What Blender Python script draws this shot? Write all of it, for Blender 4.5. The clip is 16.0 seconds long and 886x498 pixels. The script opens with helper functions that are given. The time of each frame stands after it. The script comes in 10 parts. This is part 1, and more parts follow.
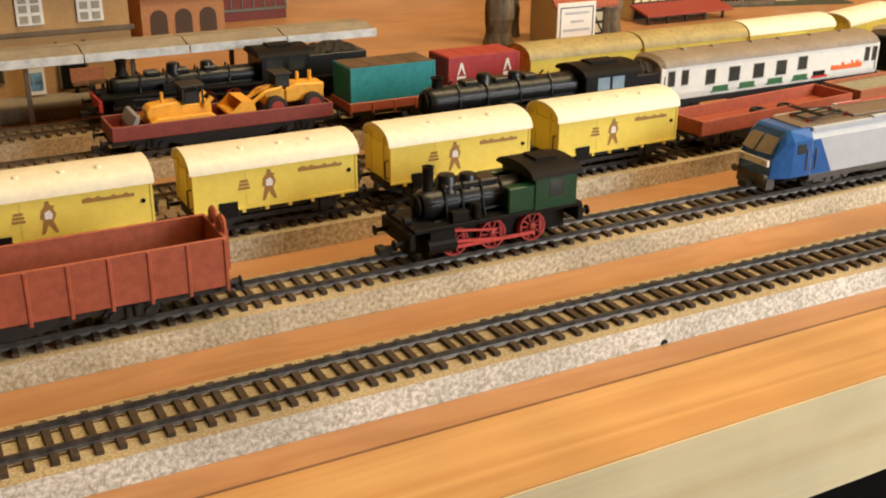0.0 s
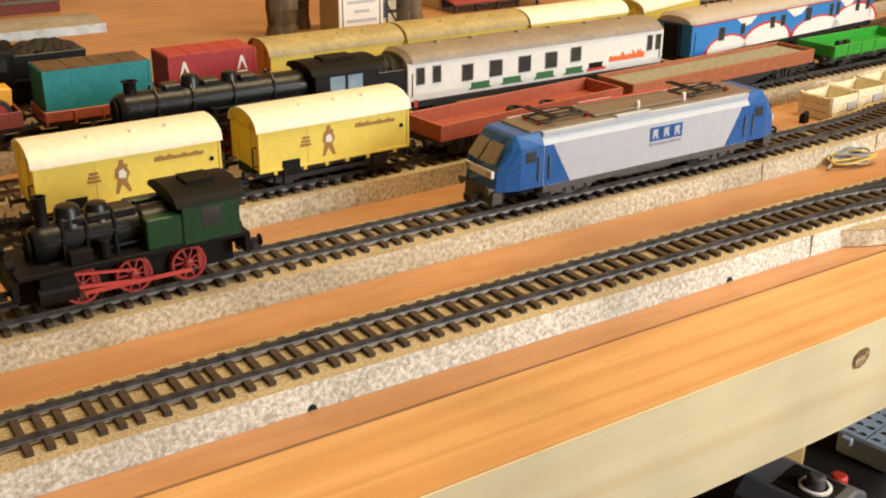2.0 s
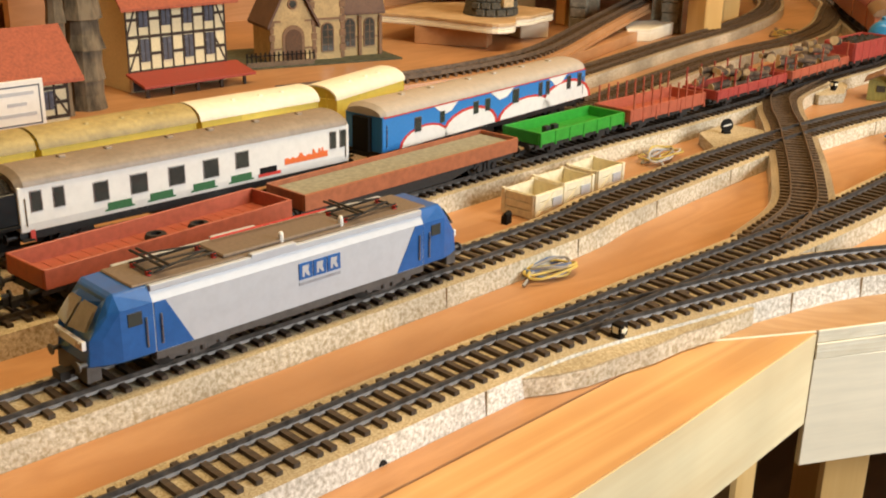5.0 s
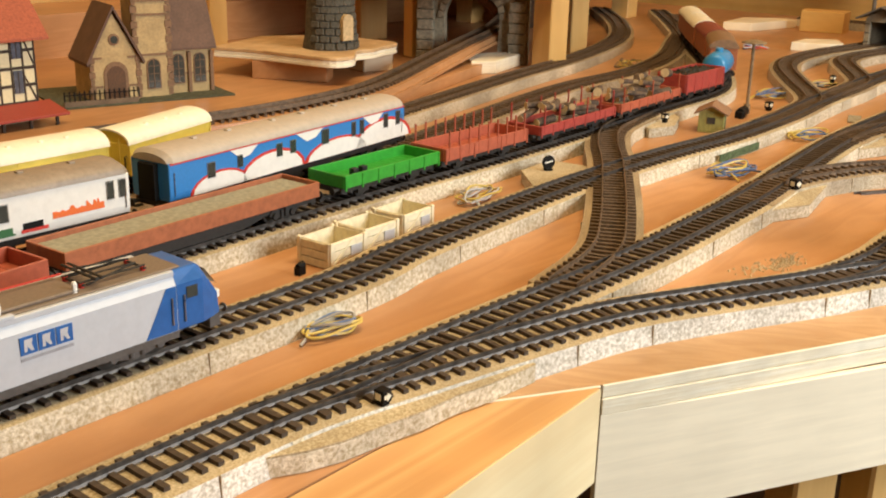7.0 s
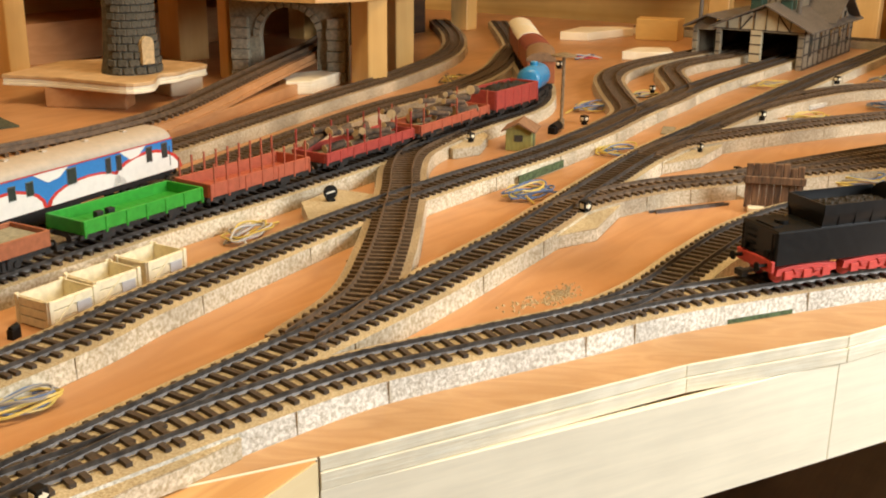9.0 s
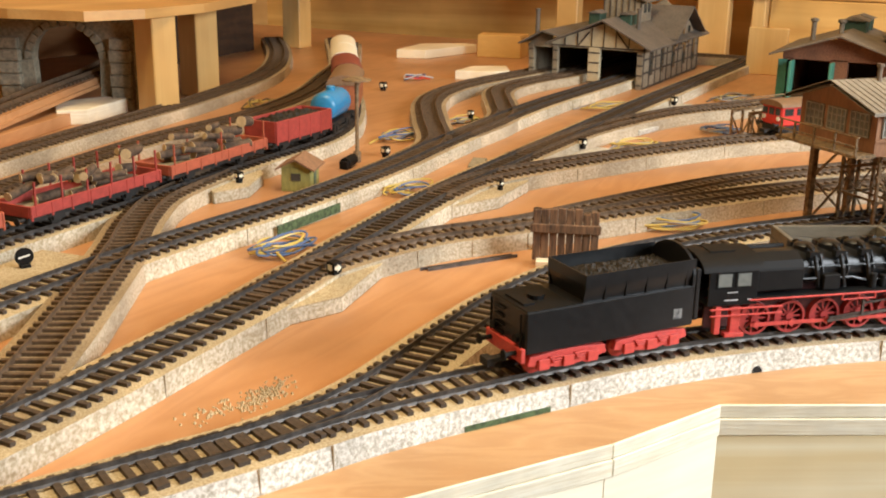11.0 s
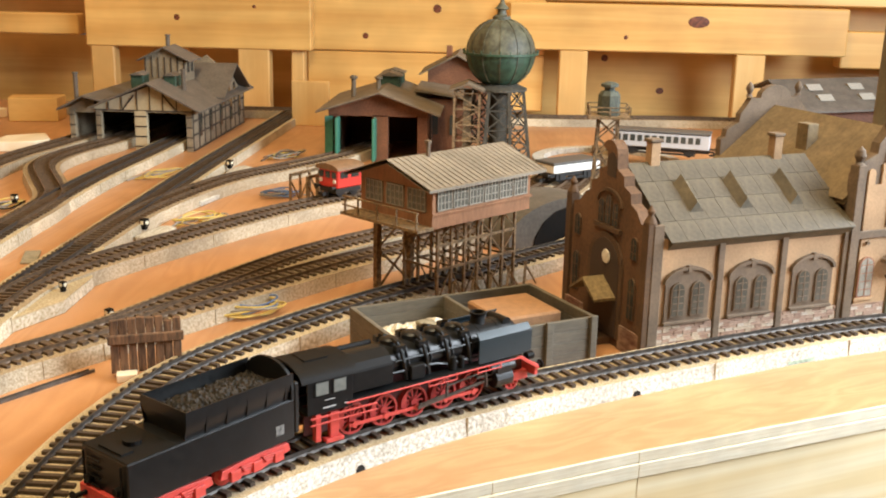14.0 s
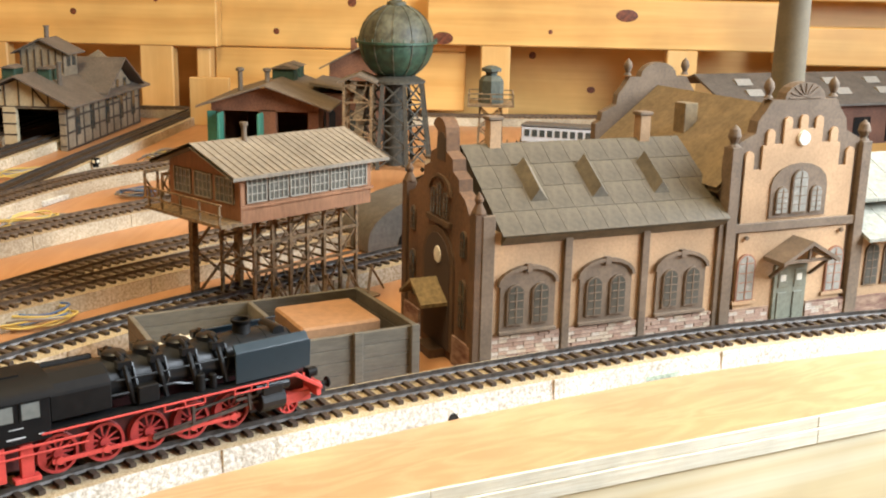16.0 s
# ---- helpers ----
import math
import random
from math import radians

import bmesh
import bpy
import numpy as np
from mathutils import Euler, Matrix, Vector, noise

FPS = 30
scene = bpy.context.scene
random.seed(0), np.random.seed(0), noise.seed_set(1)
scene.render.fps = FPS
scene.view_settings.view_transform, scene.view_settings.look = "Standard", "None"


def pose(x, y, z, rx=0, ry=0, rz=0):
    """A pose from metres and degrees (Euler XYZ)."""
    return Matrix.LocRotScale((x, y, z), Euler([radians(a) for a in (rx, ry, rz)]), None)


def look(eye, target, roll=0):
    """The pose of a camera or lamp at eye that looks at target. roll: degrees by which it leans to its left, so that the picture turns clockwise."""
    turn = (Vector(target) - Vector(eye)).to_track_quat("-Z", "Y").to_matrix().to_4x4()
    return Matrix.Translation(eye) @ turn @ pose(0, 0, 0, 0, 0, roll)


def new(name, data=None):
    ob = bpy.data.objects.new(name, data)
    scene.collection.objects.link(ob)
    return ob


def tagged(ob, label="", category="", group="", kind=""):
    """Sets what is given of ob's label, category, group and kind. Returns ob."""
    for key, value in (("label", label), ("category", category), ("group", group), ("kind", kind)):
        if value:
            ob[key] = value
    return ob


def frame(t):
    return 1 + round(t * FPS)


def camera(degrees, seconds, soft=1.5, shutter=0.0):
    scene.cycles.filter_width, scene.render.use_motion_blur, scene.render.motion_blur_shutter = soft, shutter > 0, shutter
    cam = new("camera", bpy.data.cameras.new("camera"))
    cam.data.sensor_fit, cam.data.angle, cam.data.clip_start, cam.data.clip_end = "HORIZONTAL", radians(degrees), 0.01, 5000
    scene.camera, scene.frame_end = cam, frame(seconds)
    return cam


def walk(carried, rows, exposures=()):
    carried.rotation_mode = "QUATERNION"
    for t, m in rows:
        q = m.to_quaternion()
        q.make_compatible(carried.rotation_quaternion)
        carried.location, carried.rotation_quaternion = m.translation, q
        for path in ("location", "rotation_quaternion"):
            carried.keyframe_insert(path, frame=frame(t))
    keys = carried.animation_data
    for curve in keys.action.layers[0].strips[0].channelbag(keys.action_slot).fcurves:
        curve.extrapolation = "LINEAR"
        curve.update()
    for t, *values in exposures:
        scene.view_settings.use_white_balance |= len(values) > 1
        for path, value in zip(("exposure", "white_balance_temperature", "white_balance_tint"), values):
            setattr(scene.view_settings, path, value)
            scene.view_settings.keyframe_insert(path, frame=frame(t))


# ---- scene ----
cam = camera(44.99, 16.0, soft=2.0)
PATH = [
    (0, (-0.49127, -0.35130, 0.21375), (-0.05720, 0.46752, -0.16193), 0.32),
    (0.5, (-0.46453, -0.37200, 0.21744), (-0.02990, 0.44779, -0.15546), 0.32),
    (1, (-0.42931, -0.38146, 0.21818), (0.02121, 0.43407, -0.14506), 0.53),
    (1.5, (-0.39534, -0.36791, 0.21181), (0.07374, 0.43690, -0.15185), 0.10),
    (2, (-0.35214, -0.32903, 0.20065), (0.15293, 0.44326, -0.18467), 0.40),
    (2.5, (-0.33328, -0.30427, 0.19621), (0.20068, 0.44000, -0.20497), 0.40),
    (3, (-0.32352, -0.29223, 0.20153), (0.24040, 0.43489, -0.18999), 0.38),
    (3.5, (-0.31194, -0.28094, 0.20062), (0.27250, 0.43387, -0.18341), 1.01),
    (4, (-0.28555, -0.27850, 0.19876), (0.35689, 0.39701, -0.16313), 0.62),
    (4.2, (-0.27102, -0.28019, 0.20040), (0.37720, 0.39278, -0.15587), 0.68),
    (6.3, (-0.18258, -0.29060, 0.21237), (0.52437, 0.34124, -0.10544), 1.65),
    (6.5, (-0.17592, -0.29367, 0.21119), (0.53915, 0.32907, -0.10641), 1.74),
    (7, (-0.15794, -0.30312, 0.21101), (0.57732, 0.29737, -0.10334), 1.40),
    (7.5, (-0.13243, -0.31088, 0.20987), (0.62150, 0.26926, -0.09840), 1.18),
    (8, (-0.11020, -0.31565, 0.20995), (0.66077, 0.24179, -0.09805), 0.94),
    (8.5, (-0.09333, -0.32312, 0.21318), (0.69462, 0.21191, -0.09159), 0.82),
    (8.7, (-0.08493, -0.32688, 0.21377), (0.70812, 0.20065, -0.09084), 0.76),
    (10.8, (0.09816, -0.35965, 0.20367), (0.91922, 0.13381, -0.08329), 0.98),
    (11, (0.10152, -0.34753, 0.20654), (0.95079, 0.09332, -0.08394), 0.89),
    (11.5, (0.09384, -0.30722, 0.22787), (1.00184, -0.00208, -0.05921), 1.82),
    (12, (0.10081, -0.29079, 0.22960), (1.03222, -0.07307, -0.06209), 2.46),
    (12.5, (0.10745, -0.29702, 0.23458), (1.04720, -0.10686, -0.04950), 1.91),
    (13, (0.11591, -0.31152, 0.24241), (1.07349, -0.18588, -0.01693), 1.74),
    (13.5, (0.11373, -0.31872, 0.24302), (1.07550, -0.22961, -0.01595), 1.11),
    (14, (0.11829, -0.32680, 0.24385), (1.08320, -0.27432, -0.01342), 1.23),
    (14.5, (0.12870, -0.32979, 0.24361), (1.09640, -0.31167, -0.00784), 1.46),
    (15, (0.14660, -0.34112, 0.23467), (1.11256, -0.34882, -0.02390), 1.90),
    (15.5, (0.18105, -0.37972, 0.23007), (1.15049, -0.36979, -0.01506), 2.06),
    (16, (0.22350, -0.42100, 0.20927), (1.19268, -0.38709, -0.03474), 1.25),
]
walk(cam, [(t, look(eye, target, roll)) for t, eye, target, roll in PATH], [(0, -0.06, 6750, 10), (4.2, -0.14, 6750, 11), (8.6, -0.22, 6850, 11), (11, -0.14, 6450, 11), (14, 0.0, 6250, 10), (16, 0.02, 6150, 10)])

# Lengths below are in decimetres; part() turns them into metres.
DM = 0.1

# ---- light ----
world = bpy.data.worlds.new("room_air")
world.use_nodes = True
scene.world = world
bg = world.node_tree.nodes["Background"]
bg.inputs[0].default_value = (1.0, 0.92, 0.82, 1)
bg.inputs[1].default_value = 0.12


def area_lamp(name, eye, target, sx, sy, watts, colour):
    data = bpy.data.lights.new(name, "AREA")
    data.shape, data.size, data.size_y = "RECTANGLE", sx * DM, sy * DM
    data.energy, data.color = watts, colour
    ob = new(name, data)
    ob.matrix_world = look([v * DM for v in eye], [v * DM for v in target])
    return ob


area_lamp("ceiling_light", (4.2, -1.6, 15.5), (4.4, -1.0, 0), 14, 4, 34, (1.0, 0.78, 0.455))
area_lamp("window_light", (7.8, -13.3, 5.2), (8.4, -5.2, 0), 8, 6, 38, (0.88, 0.95, 1.0))
scene.view_settings.exposure = 0.0

# ---- materials ----
MATS = {}


def mat(name, colour, rough=0.6, metal=0.0, vary=0.12, scale=60.0, bump=0.0, dark=None, stretch=(1, 1, 1), coat=0.0, spec=0.5, stain=0.0, stain_scale=6.0, island=0.0):
    """A node material: colour broken by fine grain and by larger stains, with fine relief."""
    if name in MATS:
        return MATS[name]
    m = bpy.data.materials.new(name)
    m.use_nodes = True
    nt = m.node_tree
    nd, ln = nt.nodes, nt.links
    bs = nd["Principled BSDF"]
    bs.inputs["Roughness"].default_value = rough
    bs.inputs["Metallic"].default_value = metal
    bs.inputs["Specular IOR Level"].default_value = spec
    bs.inputs["Coat Weight"].default_value = coat
    co = nd.new("ShaderNodeTexCoord")
    mp = nd.new("ShaderNodeMapping")
    mp.inputs["Scale"].default_value = stretch
    ln.new(co.outputs["Object"], mp.inputs["Vector"])
    nz = nd.new("ShaderNodeTexNoise")
    nz.inputs["Scale"].default_value = scale / DM
    nz.inputs["Detail"].default_value = 5
    nz.inputs["Roughness"].default_value = 0.65
    ln.new(mp.outputs["Vector"], nz.inputs["Vector"])
    d = dark or tuple(c * (1 - 2.2 * vary) for c in colour)
    rp = nd.new("ShaderNodeValToRGB")
    rp.color_ramp.elements[0].position, rp.color_ramp.elements[1].position = 0.36, 0.62
    rp.color_ramp.elements[0].color = (*[max(0, c) for c in d], 1)
    rp.color_ramp.elements[1].color = (*colour, 1)
    ln.new(nz.outputs["Fac"], rp.inputs["Fac"])
    out = rp.outputs["Color"]
    if stain:
        n2 = nd.new("ShaderNodeTexNoise")
        n2.inputs["Scale"].default_value = stain_scale / DM
        n2.inputs["Detail"].default_value = 4
        ln.new(co.outputs["Object"], n2.inputs["Vector"])
        r2 = nd.new("ShaderNodeMapRange")
        r2.inputs[1].default_value, r2.inputs[2].default_value = 0.35, 0.7
        r2.inputs[3].default_value, r2.inputs[4].default_value = 1.0 - stain, 1.0 + 0.3 * stain
        ln.new(n2.outputs["Fac"], r2.inputs[0])
        hs = nd.new("ShaderNodeHueSaturation")
        ln.new(out, hs.inputs["Color"])
        ln.new(r2.outputs[0], hs.inputs["Value"])
        out = hs.outputs["Color"]
    if island:
        gi = nd.new("ShaderNodeNewGeometry")
        oi = nd.new("ShaderNodeObjectInfo")
        ad = nd.new("ShaderNodeMath")
        ad.operation = "ADD"
        ln.new(gi.outputs["Random Per Island"], ad.inputs[0])
        ln.new(oi.outputs["Random"], ad.inputs[1])
        r3 = nd.new("ShaderNodeMapRange")
        r3.inputs[1].default_value, r3.inputs[2].default_value = 0.0, 2.0
        r3.inputs[3].default_value, r3.inputs[4].default_value = 1.0 - island, 1.0 + island
        ln.new(ad.outputs[0], r3.inputs[0])
        h3 = nd.new("ShaderNodeHueSaturation")
        ln.new(out, h3.inputs["Color"])
        ln.new(r3.outputs[0], h3.inputs["Value"])
        out = h3.outputs["Color"]
    ln.new(out, bs.inputs["Base Color"])
    rr = nd.new("ShaderNodeMapRange")
    rr.inputs[3].default_value, rr.inputs[4].default_value = max(0.05, rough - 0.12), min(1, rough + 0.12)
    ln.new(nz.outputs["Fac"], rr.inputs[0])
    ln.new(rr.outputs[0], bs.inputs["Roughness"])
    if bump:
        bp = nd.new("ShaderNodeBump")
        bp.inputs["Strength"].default_value = min(1.0, bump)
        bp.inputs["Distance"].default_value = 0.0006
        ln.new(nz.outputs["Fac"], bp.inputs["Height"])
        ln.new(bp.outputs["Normal"], bs.inputs["Normal"])
    MATS[name] = m
    return m


def wood(name, colour, dark, axis=0, scale=3.0, rough=0.5, bump=0.15, rings=7.0, along=0.06):
    """Sawn wood: long streaks along one axis, with wavering rings and fine fibre."""
    if name in MATS:
        return MATS[name]
    m = bpy.data.materials.new(name)
    m.use_nodes = True
    nd, ln = m.node_tree.nodes, m.node_tree.links
    bs = nd["Principled BSDF"]
    bs.inputs["Roughness"].default_value = rough
    co = nd.new("ShaderNodeTexCoord")
    mp = nd.new("ShaderNodeMapping")
    st = [1.0, 1.0, 1.0]
    st[axis] = along
    mp.inputs["Scale"].default_value = st
    ln.new(co.outputs["Object"], mp.inputs["Vector"])
    big = nd.new("ShaderNodeTexNoise")
    big.inputs["Scale"].default_value, big.inputs["Detail"].default_value = scale / DM, 2
    big.inputs["Distortion"].default_value = 0.6
    ln.new(mp.outputs["Vector"], big.inputs["Vector"])
    mul = nd.new("ShaderNodeMath")
    mul.operation = "MULTIPLY"
    mul.inputs[1].default_value = rings
    ln.new(big.outputs["Fac"], mul.inputs[0])
    fr = nd.new("ShaderNodeMath")
    fr.operation = "PINGPONG"
    fr.inputs[1].default_value = 1.0
    ln.new(mul.outputs[0], fr.inputs[0])
    fine = nd.new("ShaderNodeTexNoise")
    fine.inputs["Scale"].default_value, fine.inputs["Detail"].default_value = 30 * scale / DM, 4
    ln.new(mp.outputs["Vector"], fine.inputs["Vector"])
    mx = nd.new("ShaderNodeMath")
    mx.operation = "MULTIPLY_ADD"
    mx.inputs[1].default_value = 0.55
    ln.new(fr.outputs[0], mx.inputs[0])
    hf = nd.new("ShaderNodeMath")
    hf.operation = "MULTIPLY"
    hf.inputs[1].default_value = 0.6
    ln.new(fine.outputs["Fac"], hf.inputs[0])
    ln.new(hf.outputs[0], mx.inputs[2])
    rp = nd.new("ShaderNodeValToRGB")
    rp.color_ramp.elements[0].position, rp.color_ramp.elements[1].position = 0.15, 0.8
    rp.color_ramp.elements[0].color, rp.color_ramp.elements[1].color = (*colour, 1), (*dark, 1)
    ln.new(mx.outputs[0], rp.inputs["Fac"])
    patch = nd.new("ShaderNodeTexNoise")
    patch.inputs["Scale"].default_value, patch.inputs["Detail"].default_value = 0.9 / DM, 3
    ln.new(co.outputs["Object"], patch.inputs["Vector"])
    pr = nd.new("ShaderNodeMapRange")
    pr.inputs[1].default_value, pr.inputs[2].default_value, pr.inputs[3].default_value, pr.inputs[4].default_value = 0.3, 0.7, 0.80, 1.12
    ln.new(patch.outputs["Fac"], pr.inputs[0])
    hs = nd.new("ShaderNodeHueSaturation")
    ln.new(rp.outputs["Color"], hs.inputs["Color"])
    ln.new(pr.outputs[0], hs.inputs["Value"])
    ln.new(hs.outputs["Color"], bs.inputs["Base Color"])
    bp = nd.new("ShaderNodeBump")
    bp.inputs["Strength"].default_value, bp.inputs["Distance"].default_value = bump, 0.0003
    ln.new(mx.outputs[0], bp.inputs["Height"])
    ln.new(bp.outputs["Normal"], bs.inputs["Normal"])
    MATS[name] = m
    return m


PLY = wood("plywood", (0.53, 0.275, 0.125), (0.455, 0.222, 0.094), 0, 4.0, 0.40, 0.08, 10.0, 0.16)
PLANK = wood("fir_plank", (0.70, 0.42, 0.18), (0.58, 0.31, 0.12), 0, 1.6, 0.4, 0.1, 22.0, 0.03)
FASCIA = wood("pale_fir", (0.88, 0.80, 0.62), (0.80, 0.68, 0.47), 0, 1.2, 0.5, 0.1, 9.0, 0.03)
FIRLINES = wood("yellow_lined_fir", (0.90, 0.80, 0.56), (0.80, 0.64, 0.36), 0, 1.6, 0.5, 0.1, 26.0, 0.02)
WHITEBOARD = mat("chalky_white_board", (0.92, 0.83, 0.63), 0.6, 0, 0.04, 6, 0.05, stretch=(0.2, 1, 3), stain=0.06, stain_scale=2.0)
PINE_Y = wood("pine_wall", (0.78, 0.50, 0.17), (0.64, 0.36, 0.105), 1, 0.7, 0.42, 0.1, 13.0, 0.04)
PINE_Z = wood("pine_post", (0.76, 0.51, 0.21), (0.63, 0.38, 0.13), 2, 0.9, 0.45, 0.1, 6.0)
PINE_X = wood("pine_beam", (0.68, 0.42, 0.16), (0.54, 0.30, 0.10), 0, 0.9, 0.45, 0.1, 6.0)
PLYEDGE = mat("plywood_edge", (0.89, 0.83, 0.66), 0.7, 0, 0.3, 9, 0.6, dark=(0.78, 0.68, 0.48), stretch=(0.25, 0.25, 9), stain=0.14, stain_scale=5)
BED = mat("cork_granule_bed", (0.90, 0.88, 0.80), 0.9, 0, 0.2, 52, 2.0, dark=(0.44, 0.41, 0.32), stain=0.25, stain_scale=2.0)
BEDTOP = mat("sandy_bed_top", (0.62, 0.52, 0.34), 0.9, 0, 0.2, 90, 0.8, dark=(0.34, 0.25, 0.13), stain=0.25, stain_scale=2.0)
BEDTOPB = mat("dusty_brown_bed_top", (0.47, 0.37, 0.23), 0.9, 0, 0.2, 80, 0.8, dark=(0.25, 0.17, 0.09), stain=0.3, stain_scale=1.5)
BEDC = mat("cream_bed_face", (0.78, 0.71, 0.55), 0.9, 0, 0.2, 45, 1.8, dark=(0.42, 0.34, 0.20), stain=0.35, stain_scale=1.5)
BEDT = mat("dusty_tan_bed", (0.68, 0.59, 0.43), 0.9, 0, 0.2, 60, 0.8, dark=(0.40, 0.31, 0.19), stain=0.45, stain_scale=1.2)
SLEEPERB = mat("dusty_brown_sleeper", (0.125, 0.078, 0.043), 0.75, 0, 0.25, 40, 0.3)
RAILB = mat("dusty_brown_rail", (0.17, 0.11, 0.065), 0.6, 0.3, 0.25, 20)
BEDW = mat("pale_bed_face", (0.72, 0.70, 0.62), 0.9, 0, 0.2, 45, 1.0, dark=(0.36, 0.32, 0.24), stain=0.2, stain_scale=3.0)
SLEEPER = mat("sleeper_plastic", (0.072, 0.047, 0.029), 0.7, 0, 0.2, 40, 0.3)
RAIL = mat("rail_steel", (0.125, 0.11, 0.098), 0.5, 0.6, 0.25, 20, 0.0)
BLACK = mat("black_enamel", (0.009, 0.0098, 0.0105), 0.36, 0, 0.1, 30, 0.05, spec=0.35)
BLACKM = mat("matt_black", (0.008, 0.007, 0.0062), 0.62, 0, 0.2, 30, 0.1, spec=0.18)
UNDER = mat("underframe_black", (0.02, 0.018, 0.016), 0.65, 0, 0.3, 30, 0.1)
# deflector black; its blue tint is a reflection put into the base colour
LOCOSHEEN = mat("black_blue_sheen", (0.017, 0.030, 0.038), 0.33, 0, 0.04, 30, 0.0)
RED = mat("signal_red_plastic", (0.62, 0.045, 0.03), 0.45, 0, 0.1, 30, 0.05)
COAL = mat("coal", (0.022, 0.015, 0.008), 0.75, 0, 0.4, 26, 1.0)
YEL = mat("yellow_plastic", (0.87, 0.69, 0.13), 0.38, 0, 0.03, 25, 0.02)
CREAM = mat("cream_white_roof", (0.86, 0.80, 0.62), 0.5, 0, 0.05, 20, 0.05)
GREYROOF = mat("grey_roof", (0.30, 0.24, 0.18), 0.5, 0, 0.1, 25, 0.1, stain=0.15)
WHITE = mat("white_paint", (0.82, 0.80, 0.74), 0.4, 0, 0.03, 20, 0.02)
BLUE = mat("traffic_blue", (0.018, 0.115, 0.37), 0.35, 0, 0.08, 20, 0.02)
LGREY = mat("light_grey_paint", (0.50, 0.51, 0.53), 0.35, 0, 0.04, 20, 0.02)
DGREY = mat("dark_grey", (0.09, 0.085, 0.08), 0.55, 0, 0.15, 25, 0.1)
BROWN = mat("oxide_brown", (0.37, 0.12, 0.05), 0.5, 0, 0.12, 25, 0.1)
REDBR = mat("wagon_red_brown", (0.43, 0.105, 0.055), 0.48, 0, 0.1, 25, 0.1)
CARRED = mat("wagon_red", (0.40, 0.058, 0.045), 0.5, 0, 0.12, 25, 0.1)
GREEN = mat("bright_green_plastic", (0.03, 0.33, 0.035), 0.4, 0, 0.1, 25, 0.05)
TEAL = mat("teal_container", (0.015, 0.27, 0.29), 0.5, 0, 0.1, 25, 0.1)
ORANGE = mat("orange_plastic", (0.88, 0.42, 0.04), 0.45, 0, 0.08, 25, 0.05)
BEIGEBOX = mat("cream_plastic_crate", (0.80, 0.72, 0.50), 0.55, 0, 0.08, 25, 0.1)
BRICKD = mat("dark_brick", (0.17, 0.075, 0.045), 0.85, 0, 0.25, 50, 0.4, stain=0.35, stain_scale=2.5)
OCHRE = mat("ochre_brick_wall", (0.51, 0.325, 0.175), 0.85, 0, 0.09, 60, 0.15, stain=0.3, stain_scale=2.0)
TRIM = mat("grey_brown_stone_trim", (0.185, 0.13, 0.083), 0.8, 0, 0.12, 50, 0.1, stain=0.25)
SLATE = mat("grey_slate_roof", (0.140, 0.112, 0.070), 0.7, 0, 0.14, 30, 0.12, stain=0.38, stain_scale=4.0, island=0.09)
PANE = mat("dark_window_glass", (0.05, 0.055, 0.05), 0.12, 0, 0.1, 10, 0.0)
STEELB = mat("brown_lattice_steel", (0.30, 0.20, 0.10), 0.7, 0, 0.3, 30, 0.2)
TANKG = mat("tank_green_paint", (0.045, 0.10, 0.06), 0.5, 0, 0.25, 12, 0.1, stain=0.35, stain_scale=3.0)
TANKB = mat("tank_olive_weathered", (0.13, 0.13, 0.085), 0.6, 0, 0.25, 12, 0.1, stain=0.35, stain_scale=3.0)
TIMBERW = mat("cream_infill", (0.50, 0.42, 0.27), 0.85, 0, 0.08, 40, 0.2)
TIMBER = mat("dark_timber", (0.05, 0.032, 0.02), 0.75, 0, 0.2, 30, 0.2)
REDROOF = mat("red_tile_roof", (0.40, 0.10, 0.05), 0.75, 0, 0.15, 40, 0.3)
BROWNROOF = mat("brown_tile_roof", (0.17, 0.085, 0.055), 0.75, 0, 0.15, 40, 0.3, stain=0.2)
STONE = mat("grey_portal_stone", (0.33, 0.285, 0.195), 0.9, 0, 0.2, 25, 0.4)
WHITEWASH = mat("chalk_white_stone", (0.80, 0.76, 0.65), 0.8, 0, 0.1, 30, 0.5)
OLDWOOD = mat("weathered_planks", (0.22, 0.115, 0.055), 0.8, 0, 0.35, 30, 0.5, stretch=(1, 1, 0.15))
WIREY = mat("yellow_wire", (0.60, 0.45, 0.11), 0.45, 0, 0.05, 20)
WIREB = mat("blue_wire", (0.10, 0.17, 0.33), 0.45, 0, 0.05, 20)
WIREG = mat("grey_wire", (0.30, 0.28, 0.25), 0.45, 0, 0.05, 20)
CHROME = mat("bare_metal", (0.45, 0.43, 0.40), 0.3, 0.9, 0.1, 20)
OAKF = wood("room_floor_oak", (0.20, 0.11, 0.05), (0.13, 0.07, 0.03), 0, 0.5)
PLASTER = mat("room_plaster", (0.62, 0.50, 0.34), 0.9, 0, 0.04, 3, 0.1)


